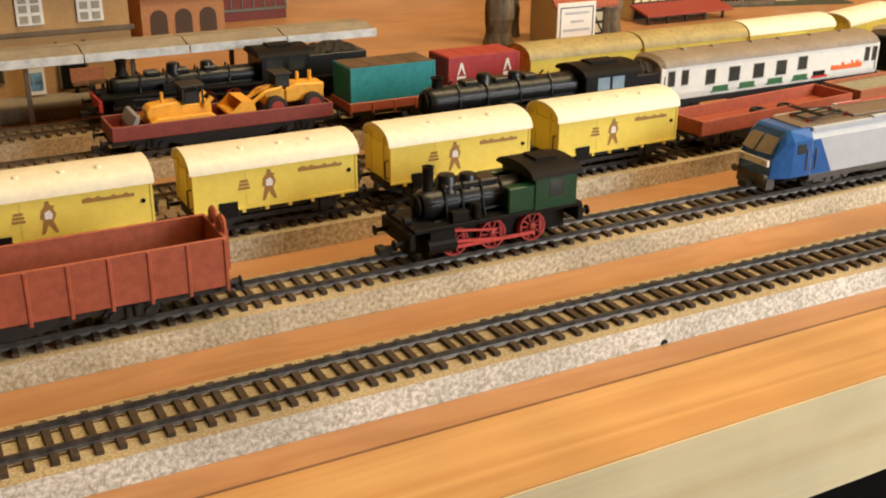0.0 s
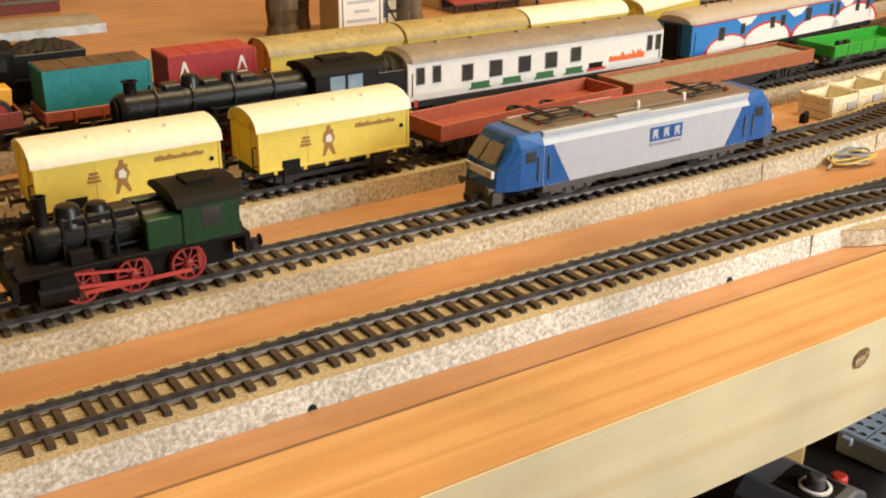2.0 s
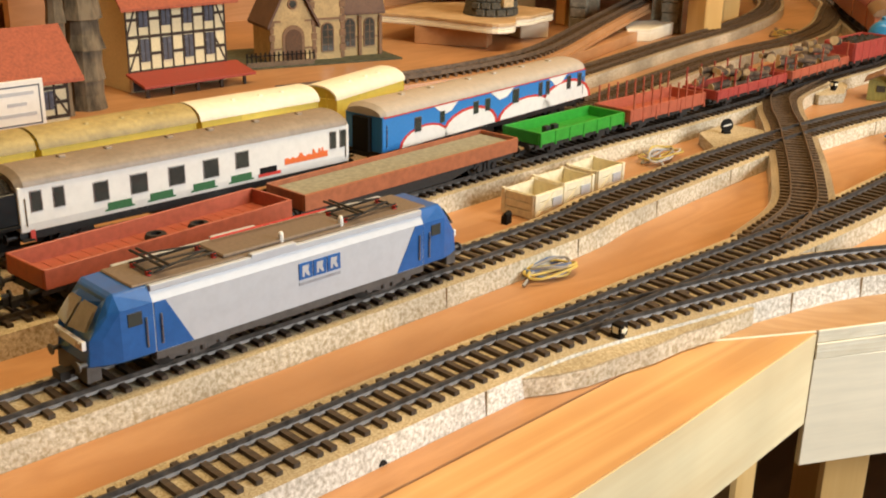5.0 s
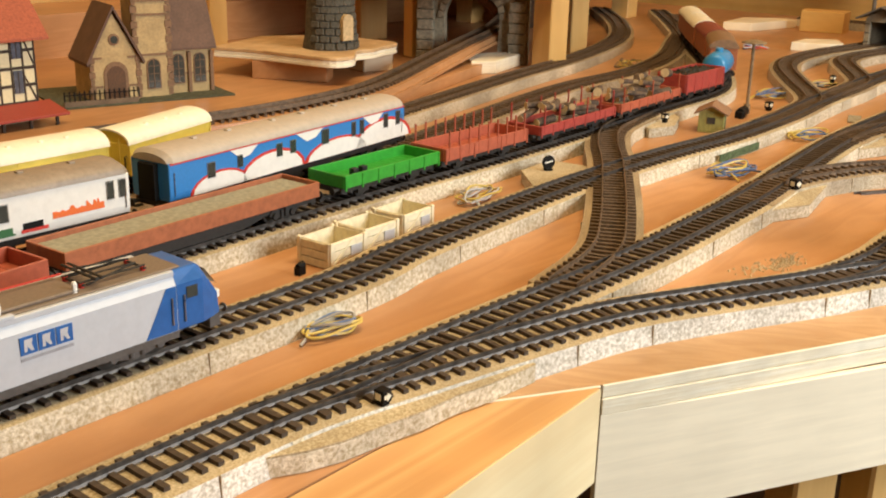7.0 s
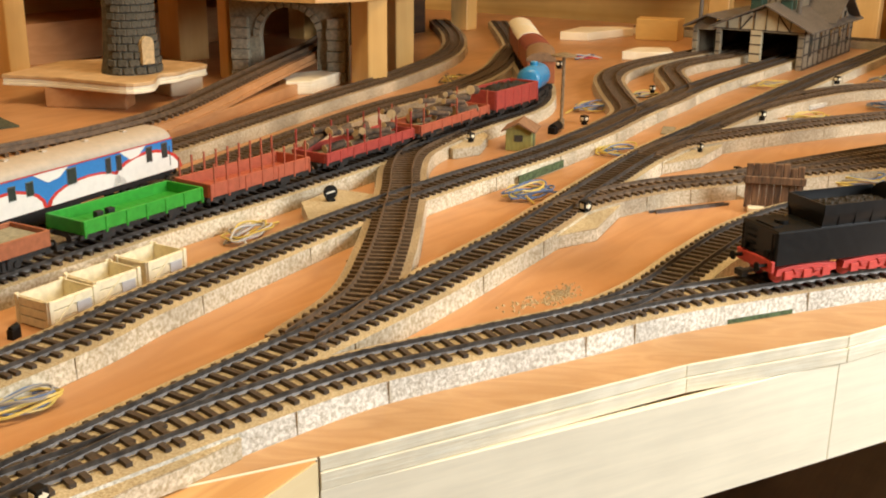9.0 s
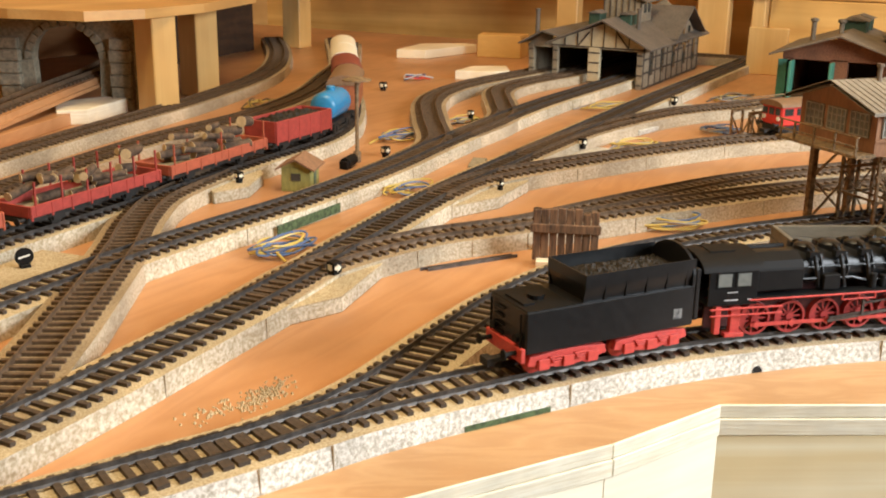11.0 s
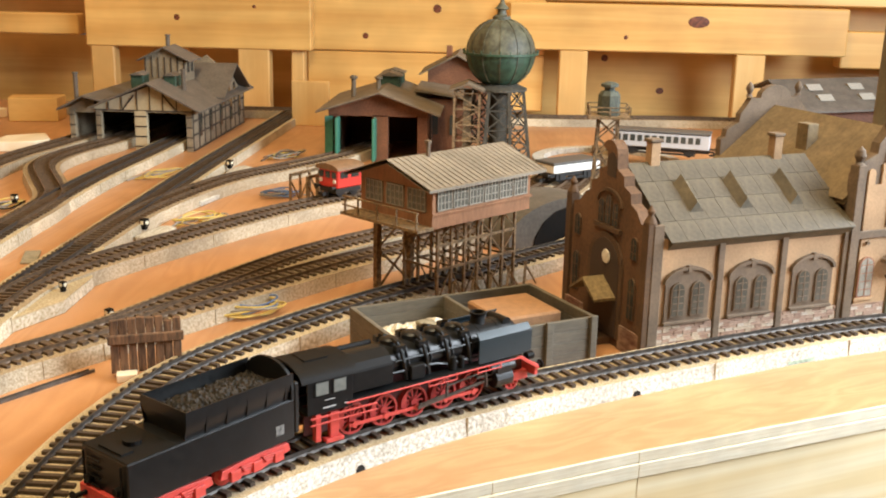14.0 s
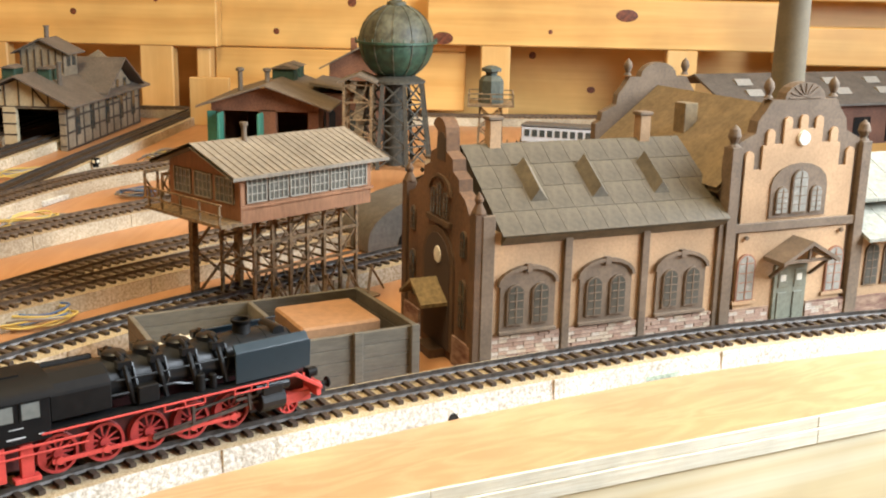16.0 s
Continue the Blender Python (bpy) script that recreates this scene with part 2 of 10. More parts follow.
# ---- shapes ----
class Shape:
    """Collects the faces of one mesh, in decimetres."""

    def __init__(self):
        self.v, self.f, self.mi, self.mats, self.cur = [], [], [], [], 0

    def use(self, material):
        if material not in self.mats:
            self.mats.append(material)
        self.cur = self.mats.index(material)
        return self

    def add(self, verts, faces):
        n = len(self.v)
        self.v += [tuple(p) for p in verts]
        self.f += [[n + i for i in f] for f in faces]
        self.mi += [self.cur] * len(faces)
        return self

    def box(self, x0, x1, y0, y1, z0, z1):
        v = [(x, y, z) for z in (z0, z1) for y in (y0, y1) for x in (x0, x1)]
        return self.add(v, [(0, 2, 3, 1), (4, 5, 7, 6), (0, 1, 5, 4), (2, 6, 7, 3), (0, 4, 6, 2), (1, 3, 7, 5)])

    def prism(self, poly, axis, a, b):
        """A closed outline pushed along an axis from a to b. poly gives the other two coordinates in order."""
        n = len(poly)

        def p(c, w):
            return {0: (w, c[0], c[1]), 1: (c[0], w, c[1]), 2: (c[0], c[1], w)}[axis]

        v = [p(c, a) for c in poly] + [p(c, b) for c in poly]
        f = [tuple(range(n))[::-1], tuple(range(n, 2 * n))] + [(i, (i + 1) % n, n + (i + 1) % n, n + i) for i in range(n)]
        return self.add(v, f)

    def rod(self, p, q, r, n=8, r2=None, caps=True):
        p, q = Vector(p), Vector(q)
        d = (q - p).normalized()
        s = d.orthogonal().normalized()
        t = d.cross(s)
        r2 = r if r2 is None else r2
        v = [p + (s * math.cos(2 * math.pi * i / n) + t * math.sin(2 * math.pi * i / n)) * r for i in range(n)]
        v += [q + (s * math.cos(2 * math.pi * i / n) + t * math.sin(2 * math.pi * i / n)) * r2 for i in range(n)]
        f = [(i, (i + 1) % n, n + (i + 1) % n, n + i) for i in range(n)]
        if caps:
            f += [tuple(range(n))[::-1], tuple(range(n, 2 * n))]
        return self.add(v, f)

    def bar(self, p, q, w, h):
        """A straight bar of rectangular section from p to q; h is its upright size."""
        p, q = Vector(p), Vector(q)
        d = (q - p).normalized()
        up = Vector((0, 0, 1)) if abs(d.z) < 0.95 else Vector((1, 0, 0))
        s = d.cross(up).normalized() * (w / 2)
        t = s.cross(d).normalized() * (h / 2)
        v = [e + a * s + b * t for e in (p, q) for a, b in ((-1, -1), (1, -1), (1, 1), (-1, 1))]
        return self.add(v, [(0, 1, 2, 3), (7, 6, 5, 4), (0, 4, 5, 1), (1, 5, 6, 2), (2, 6, 7, 3), (3, 7, 4, 0)])

    def lathe(self, rings, centre=(0, 0, 0), n=20, axis=2):
        """Rings of (radius, height) about an axis."""
        v, f = [], []
        for r, h in rings:
            for i in range(n):
                a = 2 * math.pi * i / n
                c = (r * math.cos(a), r * math.sin(a))
                q = {2: (c[0], c[1], h), 0: (h, c[0], c[1]), 1: (c[0], h, c[1])}[axis]
                v.append(tuple(q[k] + centre[k] for k in range(3)))
        for k in range(len(rings) - 1):
            f += [(k * n + i, k * n + (i + 1) % n, (k + 1) * n + (i + 1) % n, (k + 1) * n + i) for i in range(n)]
        f += [tuple(range(n))[::-1], tuple(range((len(rings) - 1) * n, len(rings) * n))]
        return self.add(v, f)

    def tube(self, pts, r, n=6):
        """A round bar bent through the given points."""
        p = [Vector(q) for q in pts]
        v, side = [], None
        for i, c in enumerate(p):
            d = (p[min(i + 1, len(p) - 1)] - p[max(i - 1, 0)]).normalized()
            side = d.orthogonal() if side is None else side - d * side.dot(d)
            side = side.normalized()
            t = d.cross(side)
            v += [c + (side * math.cos(2 * math.pi * k / n) + t * math.sin(2 * math.pi * k / n)) * r for k in range(n)]
        m = len(p)
        f = [(j * n + k, j * n + (k + 1) % n, (j + 1) * n + (k + 1) % n, (j + 1) * n + k) for j in range(m - 1) for k in range(n)]
        return self.add(v, f + [tuple(range(n))[::-1], tuple(range((m - 1) * n, m * n))])

    def mesh(self, name, bev=0.0, smooth=False):
        me = bpy.data.meshes.new(name)
        me.from_pydata([(x * DM, y * DM, z * DM) for x, y, z in self.v], [], self.f)
        for m in self.mats:
            me.materials.append(m)
        if len(self.mats) > 1:
            me.polygons.foreach_set("material_index", self.mi)
        bm = bmesh.new()
        bm.from_mesh(me)
        bmesh.ops.recalc_face_normals(bm, faces=bm.faces)
        if bev:
            sharp = [e for e in bm.edges if len(e.link_faces) == 2 and e.calc_face_angle(0) > 0.6]
            bmesh.ops.bevel(bm, geom=sharp, offset=bev * DM, segments=1, affect="EDGES", clamp_overlap=True)
        if smooth:
            for e in bm.edges:
                e.smooth = len(e.link_faces) == 2 and e.calc_face_angle(0) < 0.7
            for f in bm.faces:
                f.smooth = True
        bm.to_mesh(me)
        bm.free()
        return me


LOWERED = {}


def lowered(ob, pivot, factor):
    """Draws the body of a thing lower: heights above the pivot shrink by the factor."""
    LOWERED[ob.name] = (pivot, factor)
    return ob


def part(name, shape, material, parent, label="", bev=0.0, smooth=False):
    """Links a shape as one mesh under a thing, a part or nothing."""
    root = parent
    while root is not None and root.parent is not None:
        root = root.parent
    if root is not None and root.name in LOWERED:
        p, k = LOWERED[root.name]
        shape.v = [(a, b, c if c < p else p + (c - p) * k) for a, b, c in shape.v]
    if not shape.mats:
        shape.use(material)
    ob = new(name, shape.mesh(name, bev, smooth))
    if parent is not None:
        ob.parent = parent
    if label:
        tagged(ob, label)
    return ob


def thing(name, label, category, x=0, y=0, z=0, turn=0, group="", kind=""):
    ob = new(name)
    ob.empty_display_size = 0.01
    ob.matrix_world = pose(x * DM, y * DM, z * DM, 0, 0, turn)
    return tagged(ob, label, category, group, kind)


def solid(name, shape, material, label, category, kind="", group="", x=0, y=0, z=0, turn=0, bev=0.0, smooth=False):
    """A thing that is one mesh."""
    if not shape.mats:
        shape.use(material)
    ob = new(name, shape.mesh(name, bev, smooth))
    ob.matrix_world = pose(x * DM, y * DM, z * DM, 0, 0, turn)
    return tagged(ob, label, category, group, kind)


def curve_through(pts, step=0.06):
    """Points at even steps on a smooth line through the given ones, each with its heading."""
    p = [Vector((*q, 0)) for q in pts]
    p = [p[0] * 2 - p[1]] + p + [p[-1] * 2 - p[-2]]
    dense = []
    for a, b, c, d in zip(p, p[1:], p[2:], p[3:]):
        k = max(4, int((c - b).length / 0.02))
        for i in range(k):
            t = i / k
            dense.append(0.5 * (2 * b + (c - a) * t + (2 * a - 5 * b + 4 * c - d) * t * t + (3 * b - a - 3 * c + d) * t ** 3))
    dense.append(p[-2])
    out, need, run = [dense[0]], step, 0.0
    for a, b in zip(dense, dense[1:]):
        run += (b - a).length
        if run >= need:
            out.append(b)
            need += step
    heads = []
    for i in range(len(out)):
        d = out[min(i + 1, len(out) - 1)] - out[max(i - 1, 0)]
        heads.append(math.atan2(d.y, d.x))
    return [(q.x, q.y, h) for q, h in zip(out, heads)]


def sweep(shape, line, profile):
    """Pushes an outline (across, up) along a line of (x, y, heading)."""
    n, rows = len(profile), []
    for x, y, h in line:
        sx, sy = -math.sin(h), math.cos(h)
        rows += [(x + sx * a, y + sy * a, z) for a, z in profile]
    f = [(k * n + i, k * n + (i + 1) % n, (k + 1) * n + (i + 1) % n, (k + 1) * n + i) for k in range(len(line) - 1) for i in range(n)]
    f += [tuple(range(n))[::-1], tuple(range((len(line) - 1) * n, len(line) * n))]
    return shape.add(rows, f)


# ---- the table and the room ----
EDGE = [(-14, -0.48), (1.30, -0.425), (1.70, -0.405), (2.335, -0.788), (4.08, -1.68), (4.93, -2.25), (5.54, -2.55), (5.95, -3.27), (6.37, -4.03), (7.34, -5.94), (8.7, -8.6)]
WALL_X = 19.4
board = Shape()
board.prism(EDGE + [(WALL_X, -8.6), (WALL_X, 10.9), (-14, 10.9)], 2, -0.12, 0.0)
solid("table_board", board, PLY, "reddish plywood baseboard of the model railway", "baseboard", "structure")

front = Shape()
front.prism([(-14, -0.49), (1.30, -0.435), (1.69, -0.415), (2.315, -0.79), (1.0, -0.862), (0.0, -0.895), (-14, -0.975)], 2, -0.12, -0.004)
solid("front_plank", front, PLANK, "orange fir plank along the table's front", "plank", "structure")
face = Shape()
face.prism([(-14, -0.980), (0.0, -0.900), (1.0, -0.867), (2.325, -0.795), (2.20, -0.735), (1.0, -0.76), (-14, -0.87)], 2, -0.50, -0.012)
solid("front_beam", face, wood("yellowish_sawn_beam", (0.84, 0.72, 0.45), (0.76, 0.60, 0.34), 0, 1.4, 0.5, 0.1, 14.0, 0.025), "pale sawn beam with a knot hole under the front plank", "beam", "structure")


def edge_board(name, label, p, q, out, thick, z0, z1, material):
    """An upright board along the table's edge from p to q."""
    d = math.hypot(q[0] - p[0], q[1] - p[1])
    w = Shape()
    w.box(0.0, d, -out - thick, -out, z0, z1)
    solid(name, w, material, label, "edge board", "structure", x=p[0], y=p[1], turn=math.degrees(math.atan2(q[1] - p[1], q[0] - p[0])), bev=0.004)


RIM = EDGE[3:]
for p, q in zip(RIM, RIM[1:]):
    edge_board("edge_strip", "pale upper layer of the table's plywood edge", p, q, 0.001, 0.012, -0.062, 0.004, PLYEDGE)
    edge_board("edge_strip", "pale lower layer of the table's plywood edge", p, q, 0.001, 0.018, -0.147, -0.064, PLYEDGE)
edge_board("edge_strip", "pale layered plywood edge of the table", (1.70, -0.405), (2.33, -0.785), 0.001, 0.012, -0.010, 0.003, FASCIA)
for p, q, m_ in ((RIM[0], (4.93, -2.22), WHITEBOARD), ((4.93, -2.22), (5.54, -2.55), WHITEBOARD), ((5.54, -2.55), (6.37, -4.03), FIRLINES), ((6.37, -4.03), (8.7, -8.6), FIRLINES)):
    edge_board("table_fascia", "chalky white board under the table's edge" if m_ is WHITEBOARD else "yellow fir board with fine lines under the table's edge", p, q, -0.03, 0.04, -0.74, -0.149, m_)
for x, y in ((4.3, -1.1), (4.95, -1.35), (3.2, -0.6), (0.4, -0.3), (-3.0, -0.3), (7.0, -4.0)):
    leg = Shape()
    leg.box(-0.16, 0.16, -0.14, 0.14, -8.0, -0.13)
    solid("table_leg", leg, PINE_Z, "pine post under the table", "table leg", "structure", x=x, y=y, turn=-30, bev=0.02)

room = Shape()
room.box(-26, 20.6, -26, 11.2, -8.2, -8.0)
solid("floor", room, OAKF, "dark wooden floor of the room", "floor", "structure")
room = Shape()
room.box(-26, 20.6, -26, 11.2, 16, 16.2)
solid("ceiling", room, PLASTER, "plain pale ceiling", "ceiling", "structure")
for nm, b in (("wall_west", (-26.2, -26, -26, 11.2)), ("wall_south", (-26, 20.6, -26.2, -26))):
    w = Shape()
    w.box(*b, -8, 16)
    solid(nm, w, PLASTER, "plain pale room wall", "wall", "structure")
w = Shape()
z = -8.0
while z < 15.9:
    w.box(-26, 20.6, 11.0, 11.18, z, z + 1.27)
    z += 1.30
solid("wall_north", w, PINE_X, "pine boarded wall behind the layout", "wall", "structure")
w = Shape()
z = -8.0
while z < 15.9:
    w.box(20.4, 20.58, -26, 11.0, z, z + 1.27)
    z += 1.30
solid("wall_east", w, PINE_Y, "yellow pine boarded wall behind the layout", "wall", "structure")

# ---- tracks ----
TRACKS = {
    "a": [(-14, -0.08), (-3.7, -0.07), (-0.5, -0.085), (0.5, -0.085), (1.1, -0.11), (1.75, -0.24), (2.39, -0.38), (2.9, -0.52), (3.4, -0.76), (3.98, -1.06), (4.5, -1.30), (5.15, -1.71), (5.75, -2.13), (6.33, -2.68), (6.79, -3.25), (7.2, -3.86), (7.53, -4.40), (7.95, -5.13), (8.17, -5.56), (8.42, -6.15), (8.68, -6.85), (9.1, -8.3)],
    "d": [(0.9, -0.095), (2.24, -0.12), (3.73, -0.15), (4.9, -0.11), (5.67, -0.06), (6.73, 0.06), (8.16, 0.18), (10.0, 0.19), (13.0, 0.2), (16.1, 0.14), (18.0, 0.1)],
    "b": [(3.6, -0.86), (4.15, -1.13), (4.7, -1.24), (5.41, -1.24), (6.19, -1.28), (7.03, -1.48), (7.9, -1.97), (8.73, -2.61), (9.9, -3.63), (10.35, -4.0), (11.5, -4.5), (13.9, -4.6)],
    "c": [(-14, 0.80), (-2, 0.80), (1.9, 0.81), (2.9, 0.92), (3.7, 0.99), (4.95, 1.06), (6.2, 1.04), (7.3, 0.96), (8.58, 0.98), (9.8, 1.08), (12.2, 1.18), (14.7, 1.10), (17.3, 1.08)],
    "c2": [(8.2, 0.97), (9.0, 1.02), (9.77, 1.16), (10.74, 1.74), (11.68, 2.27), (12.5, 2.53), (13.43, 2.57), (14.34, 2.45), (15.2, 2.36), (17.3, 2.3)],
    "c3": [(10.2, 1.10), (11.0, 1.13), (11.5, 1.24), (12.11, 1.56), (12.92, 1.97), (13.6, 2.06), (14.38, 1.95), (14.97, 1.84), (17.3, 1.77)],
    "x": [(7.7, 2.04), (6.85, 1.88), (6.26, 1.58), (5.7, 1.20), (5.11, 0.83), (4.33, 0.36), (3.7, 0.04), (3.0, -0.11)],
    "d2": [(5.4, -0.08), (6.07, -0.04), (6.87, -0.29), (7.56, -0.72), (8.63, -1.18), (9.67, -1.70), (10.72, -2.50), (11.8, -3.2), (14.0, -4.1)],
    "d5": [(7.1, -0.43), (7.75, -0.88), (8.5, -1.38), (9.4, -2.02), (10.4, -2.86), (11.2, -3.4), (12.5, -3.95), (13.95, -4.35)],
    "d3": [(7.9, 0.16), (8.62, 0.11), (9.79, -0.39), (11.13, -1.13), (12.04, -1.85), (12.7, -2.5)],
    "d4": [(9.6, 0.19), (11.0, 0.12), (12.48, -0.24), (13.4, -0.75), (14.25, -1.22), (15.4, -1.62)],
    "e": [(-14, 1.66), (-4, 1.67), (-0.6, 1.69), (1.0, 1.80), (2.2, 1.88), (3.8, 1.95), (5.0, 1.95), (6.55, 2.0), (8.2, 2.08), (9.2, 2.12), (9.9, 2.32), (10.8, 2.80), (11.6, 3.33), (12.34, 3.83), (13.8, 4.8), (15.0, 5.6), (17, 7.0)],
    "f": [(-14, 2.36), (1.0, 2.36), (2.2, 2.40), (3.5, 2.51), (4.9, 2.74), (6.3, 3.04), (8.34, 3.42), (10.0, 3.50), (11.5, 3.85), (13.0, 4.5), (14.5, 5.2), (16.5, 6.4)],
    "g": [(-14, 3.2), (1.0, 3.22), (3.0, 3.3), (4.5, 3.48), (6.12, 3.78), (8.41, 4.25), (10.58, 4.65), (12.66, 5.3), (14.5, 6.4), (16.5, 8.0)],
    "h": [(-14, 4.0), (-2.0, 4.0), (0.5, 4.12), (2.0, 4.05), (3.4, 3.68), (4.8, 3.56)],
    "w": [(17.9, 4.6), (18.2, 0.6), (18.2, -3.6), (18.5, -6.2), (18.4, -9.0)],
}
RAIL_TOP = 0.155
tie = Shape()
tie.box(-0.0135, 0.0135, -0.148, 0.148, 0.085, 0.129)
tie_mesh = tie.use(SLEEPER).mesh("sleeper")
for n, (key, pts) in enumerate(TRACKS.items()):
    track = thing("track", "brown sleepered model track with steel rails on a granular bed", "railway track", group="tracks of the yard")
    lift = 0.0006 * n
    line = curve_through(pts, 0.05)
    b = Shape()
    near = key in ("a", "c", "d", "e", "b")
    face_mat = BED if key == "a" else BEDC if near else BEDT
    b.use(face_mat)
    sweep(b, line, [(-0.205, 0.001), (0.205, 0.001), (0.197, 0.110 + lift), (-0.197, 0.110 + lift)])
    b.use(BEDTOP if near else BEDTOPB)
    b.mi = [1 if i % 4 == 2 else 0 for i in range(len(b.f))]
    part("bed", b, BED, track, "pale granular board bed")
    for side in (-1, 1):
        r = Shape()
        c = side * 0.0825
        sweep(r, line, [(c - 0.0075, 0.122), (c + 0.0075, 0.122), (c + 0.0025, 0.133), (c + 0.004, RAIL_TOP), (c - 0.004, RAIL_TOP), (c - 0.0025, 0.133)])
        part("rail", r, RAIL if near else RAILB, track)
    rest = Shape()
    for i, (x, y, h) in enumerate(curve_through(pts, 0.078)):
        if key == "a" and -3.2 < x < 8.4:
            ob = new("sleeper", tie_mesh)
            ob.parent, ob.matrix_basis = track, pose(x * DM, y * DM, 0.0, 0, 0, math.degrees(h))
            continue
        c, s = math.cos(h), math.sin(h)
        v = [(x + c * a - s * b_, y + s * a + c * b_, zz) for zz in (0.085, 0.1285 + lift) for b_ in (-0.148, 0.148) for a in (-0.0135, 0.0135)]
        rest.add(v, [(0, 2, 3, 1), (4, 5, 7, 6), (0, 1, 5, 4), (2, 6, 7, 3), (0, 4, 6, 2), (1, 3, 7, 5)])
    if rest.v:
        tagged(part("sleeper", rest, SLEEPER if near else SLEEPERB, track), kind="stuff")


# ---- rolling stock: common parts ----
def wheelset(parent, x, r=0.058, spoked=None, gauge=0.083):
    for s in (-1, 1):
        w = Shape()
        w.lathe([(0.012, -0.014), (r * 0.96, -0.014), (r * 1.08, -0.012), (r * 1.08, -0.008), (r, -0.006), (r, 0.012), (r * 0.75, 0.013), (r * 0.72, 0.004), (0.02, 0.004), (0.015, 0.016)][:: 1], (x, s * gauge, RAIL_TOP + r), 18, 1)
        part("wheel", w, spoked or UNDER, parent, smooth=True)


def buffers(parent, x, z, d, material=UNDER, y=0.11):
    for s in (-1, 1):
        b = Shape()
        b.rod((x, s * y, z), (x + d * 0.06, s * y, z), 0.012, 8)
        b.lathe([(0.0, 0), (0.026, 0.0), (0.026, 0.006), (0.0, 0.008)] if d > 0 else [(0.0, 0), (0.026, 0.0), (0.026, -0.006), (0.0, -0.008)], (x + d * 0.06, s * y, z), 10, 0)
        part("buffer", b, material, parent)
    c = Shape()
    c.box(min(x, x + d * 0.09), max(x, x + d * 0.09), -0.02, 0.02, z - 0.07, z - 0.05)
    c.box(min(x + d * 0.06, x + d * 0.1), max(x + d * 0.06, x + d * 0.1), -0.035, 0.035, z - 0.08, z - 0.045)
    part("coupling", c, UNDER, parent)


def underframe(parent, half, axles, z=0.27, r=0.055):
    u = Shape()
    u.box(-half, half, -0.10, 0.10, z - 0.05, z)
    for a in axles:
        for s in (-1, 1):
            u.box(a - 0.07, a + 0.07, s * 0.105 - 0.012, s * 0.105 + 0.012, z - 0.09, z - 0.01)
            u.box(a - 0.025, a + 0.025, s * 0.118 - 0.012, s * 0.118 + 0.012, RAIL_TOP + r - 0.03, RAIL_TOP + r + 0.03)
    u.box(-half * 0.5, half * 0.5, -0.115, -0.105, z - 0.085, z - 0.06)
    u.box(-half * 0.5, half * 0.5, 0.105, 0.115, z - 0.085, z - 0.06)
    part("underframe", u, UNDER, parent)
    for a in axles:
        wheelset(parent, a, r)
    buffers(parent, half, z - 0.02, 1)
    buffers(parent, -half, z - 0.02, -1)


def on_track(name, label, category, key, x, group="", turn=0):
    """A thing that stands on a track at the given x."""
    line = curve_through(TRACKS[key], 0.03)
    px_, py_, h = min(line, key=lambda q: abs(q[0] - x))
    return thing(name, label, category, x, py_, 0, math.degrees(h) + turn, group)


# ---- rolling stock ----
VANPRINT = mat("gold_brown_print", (0.36, 0.19, 0.05), 0.5, 0, 0.05)


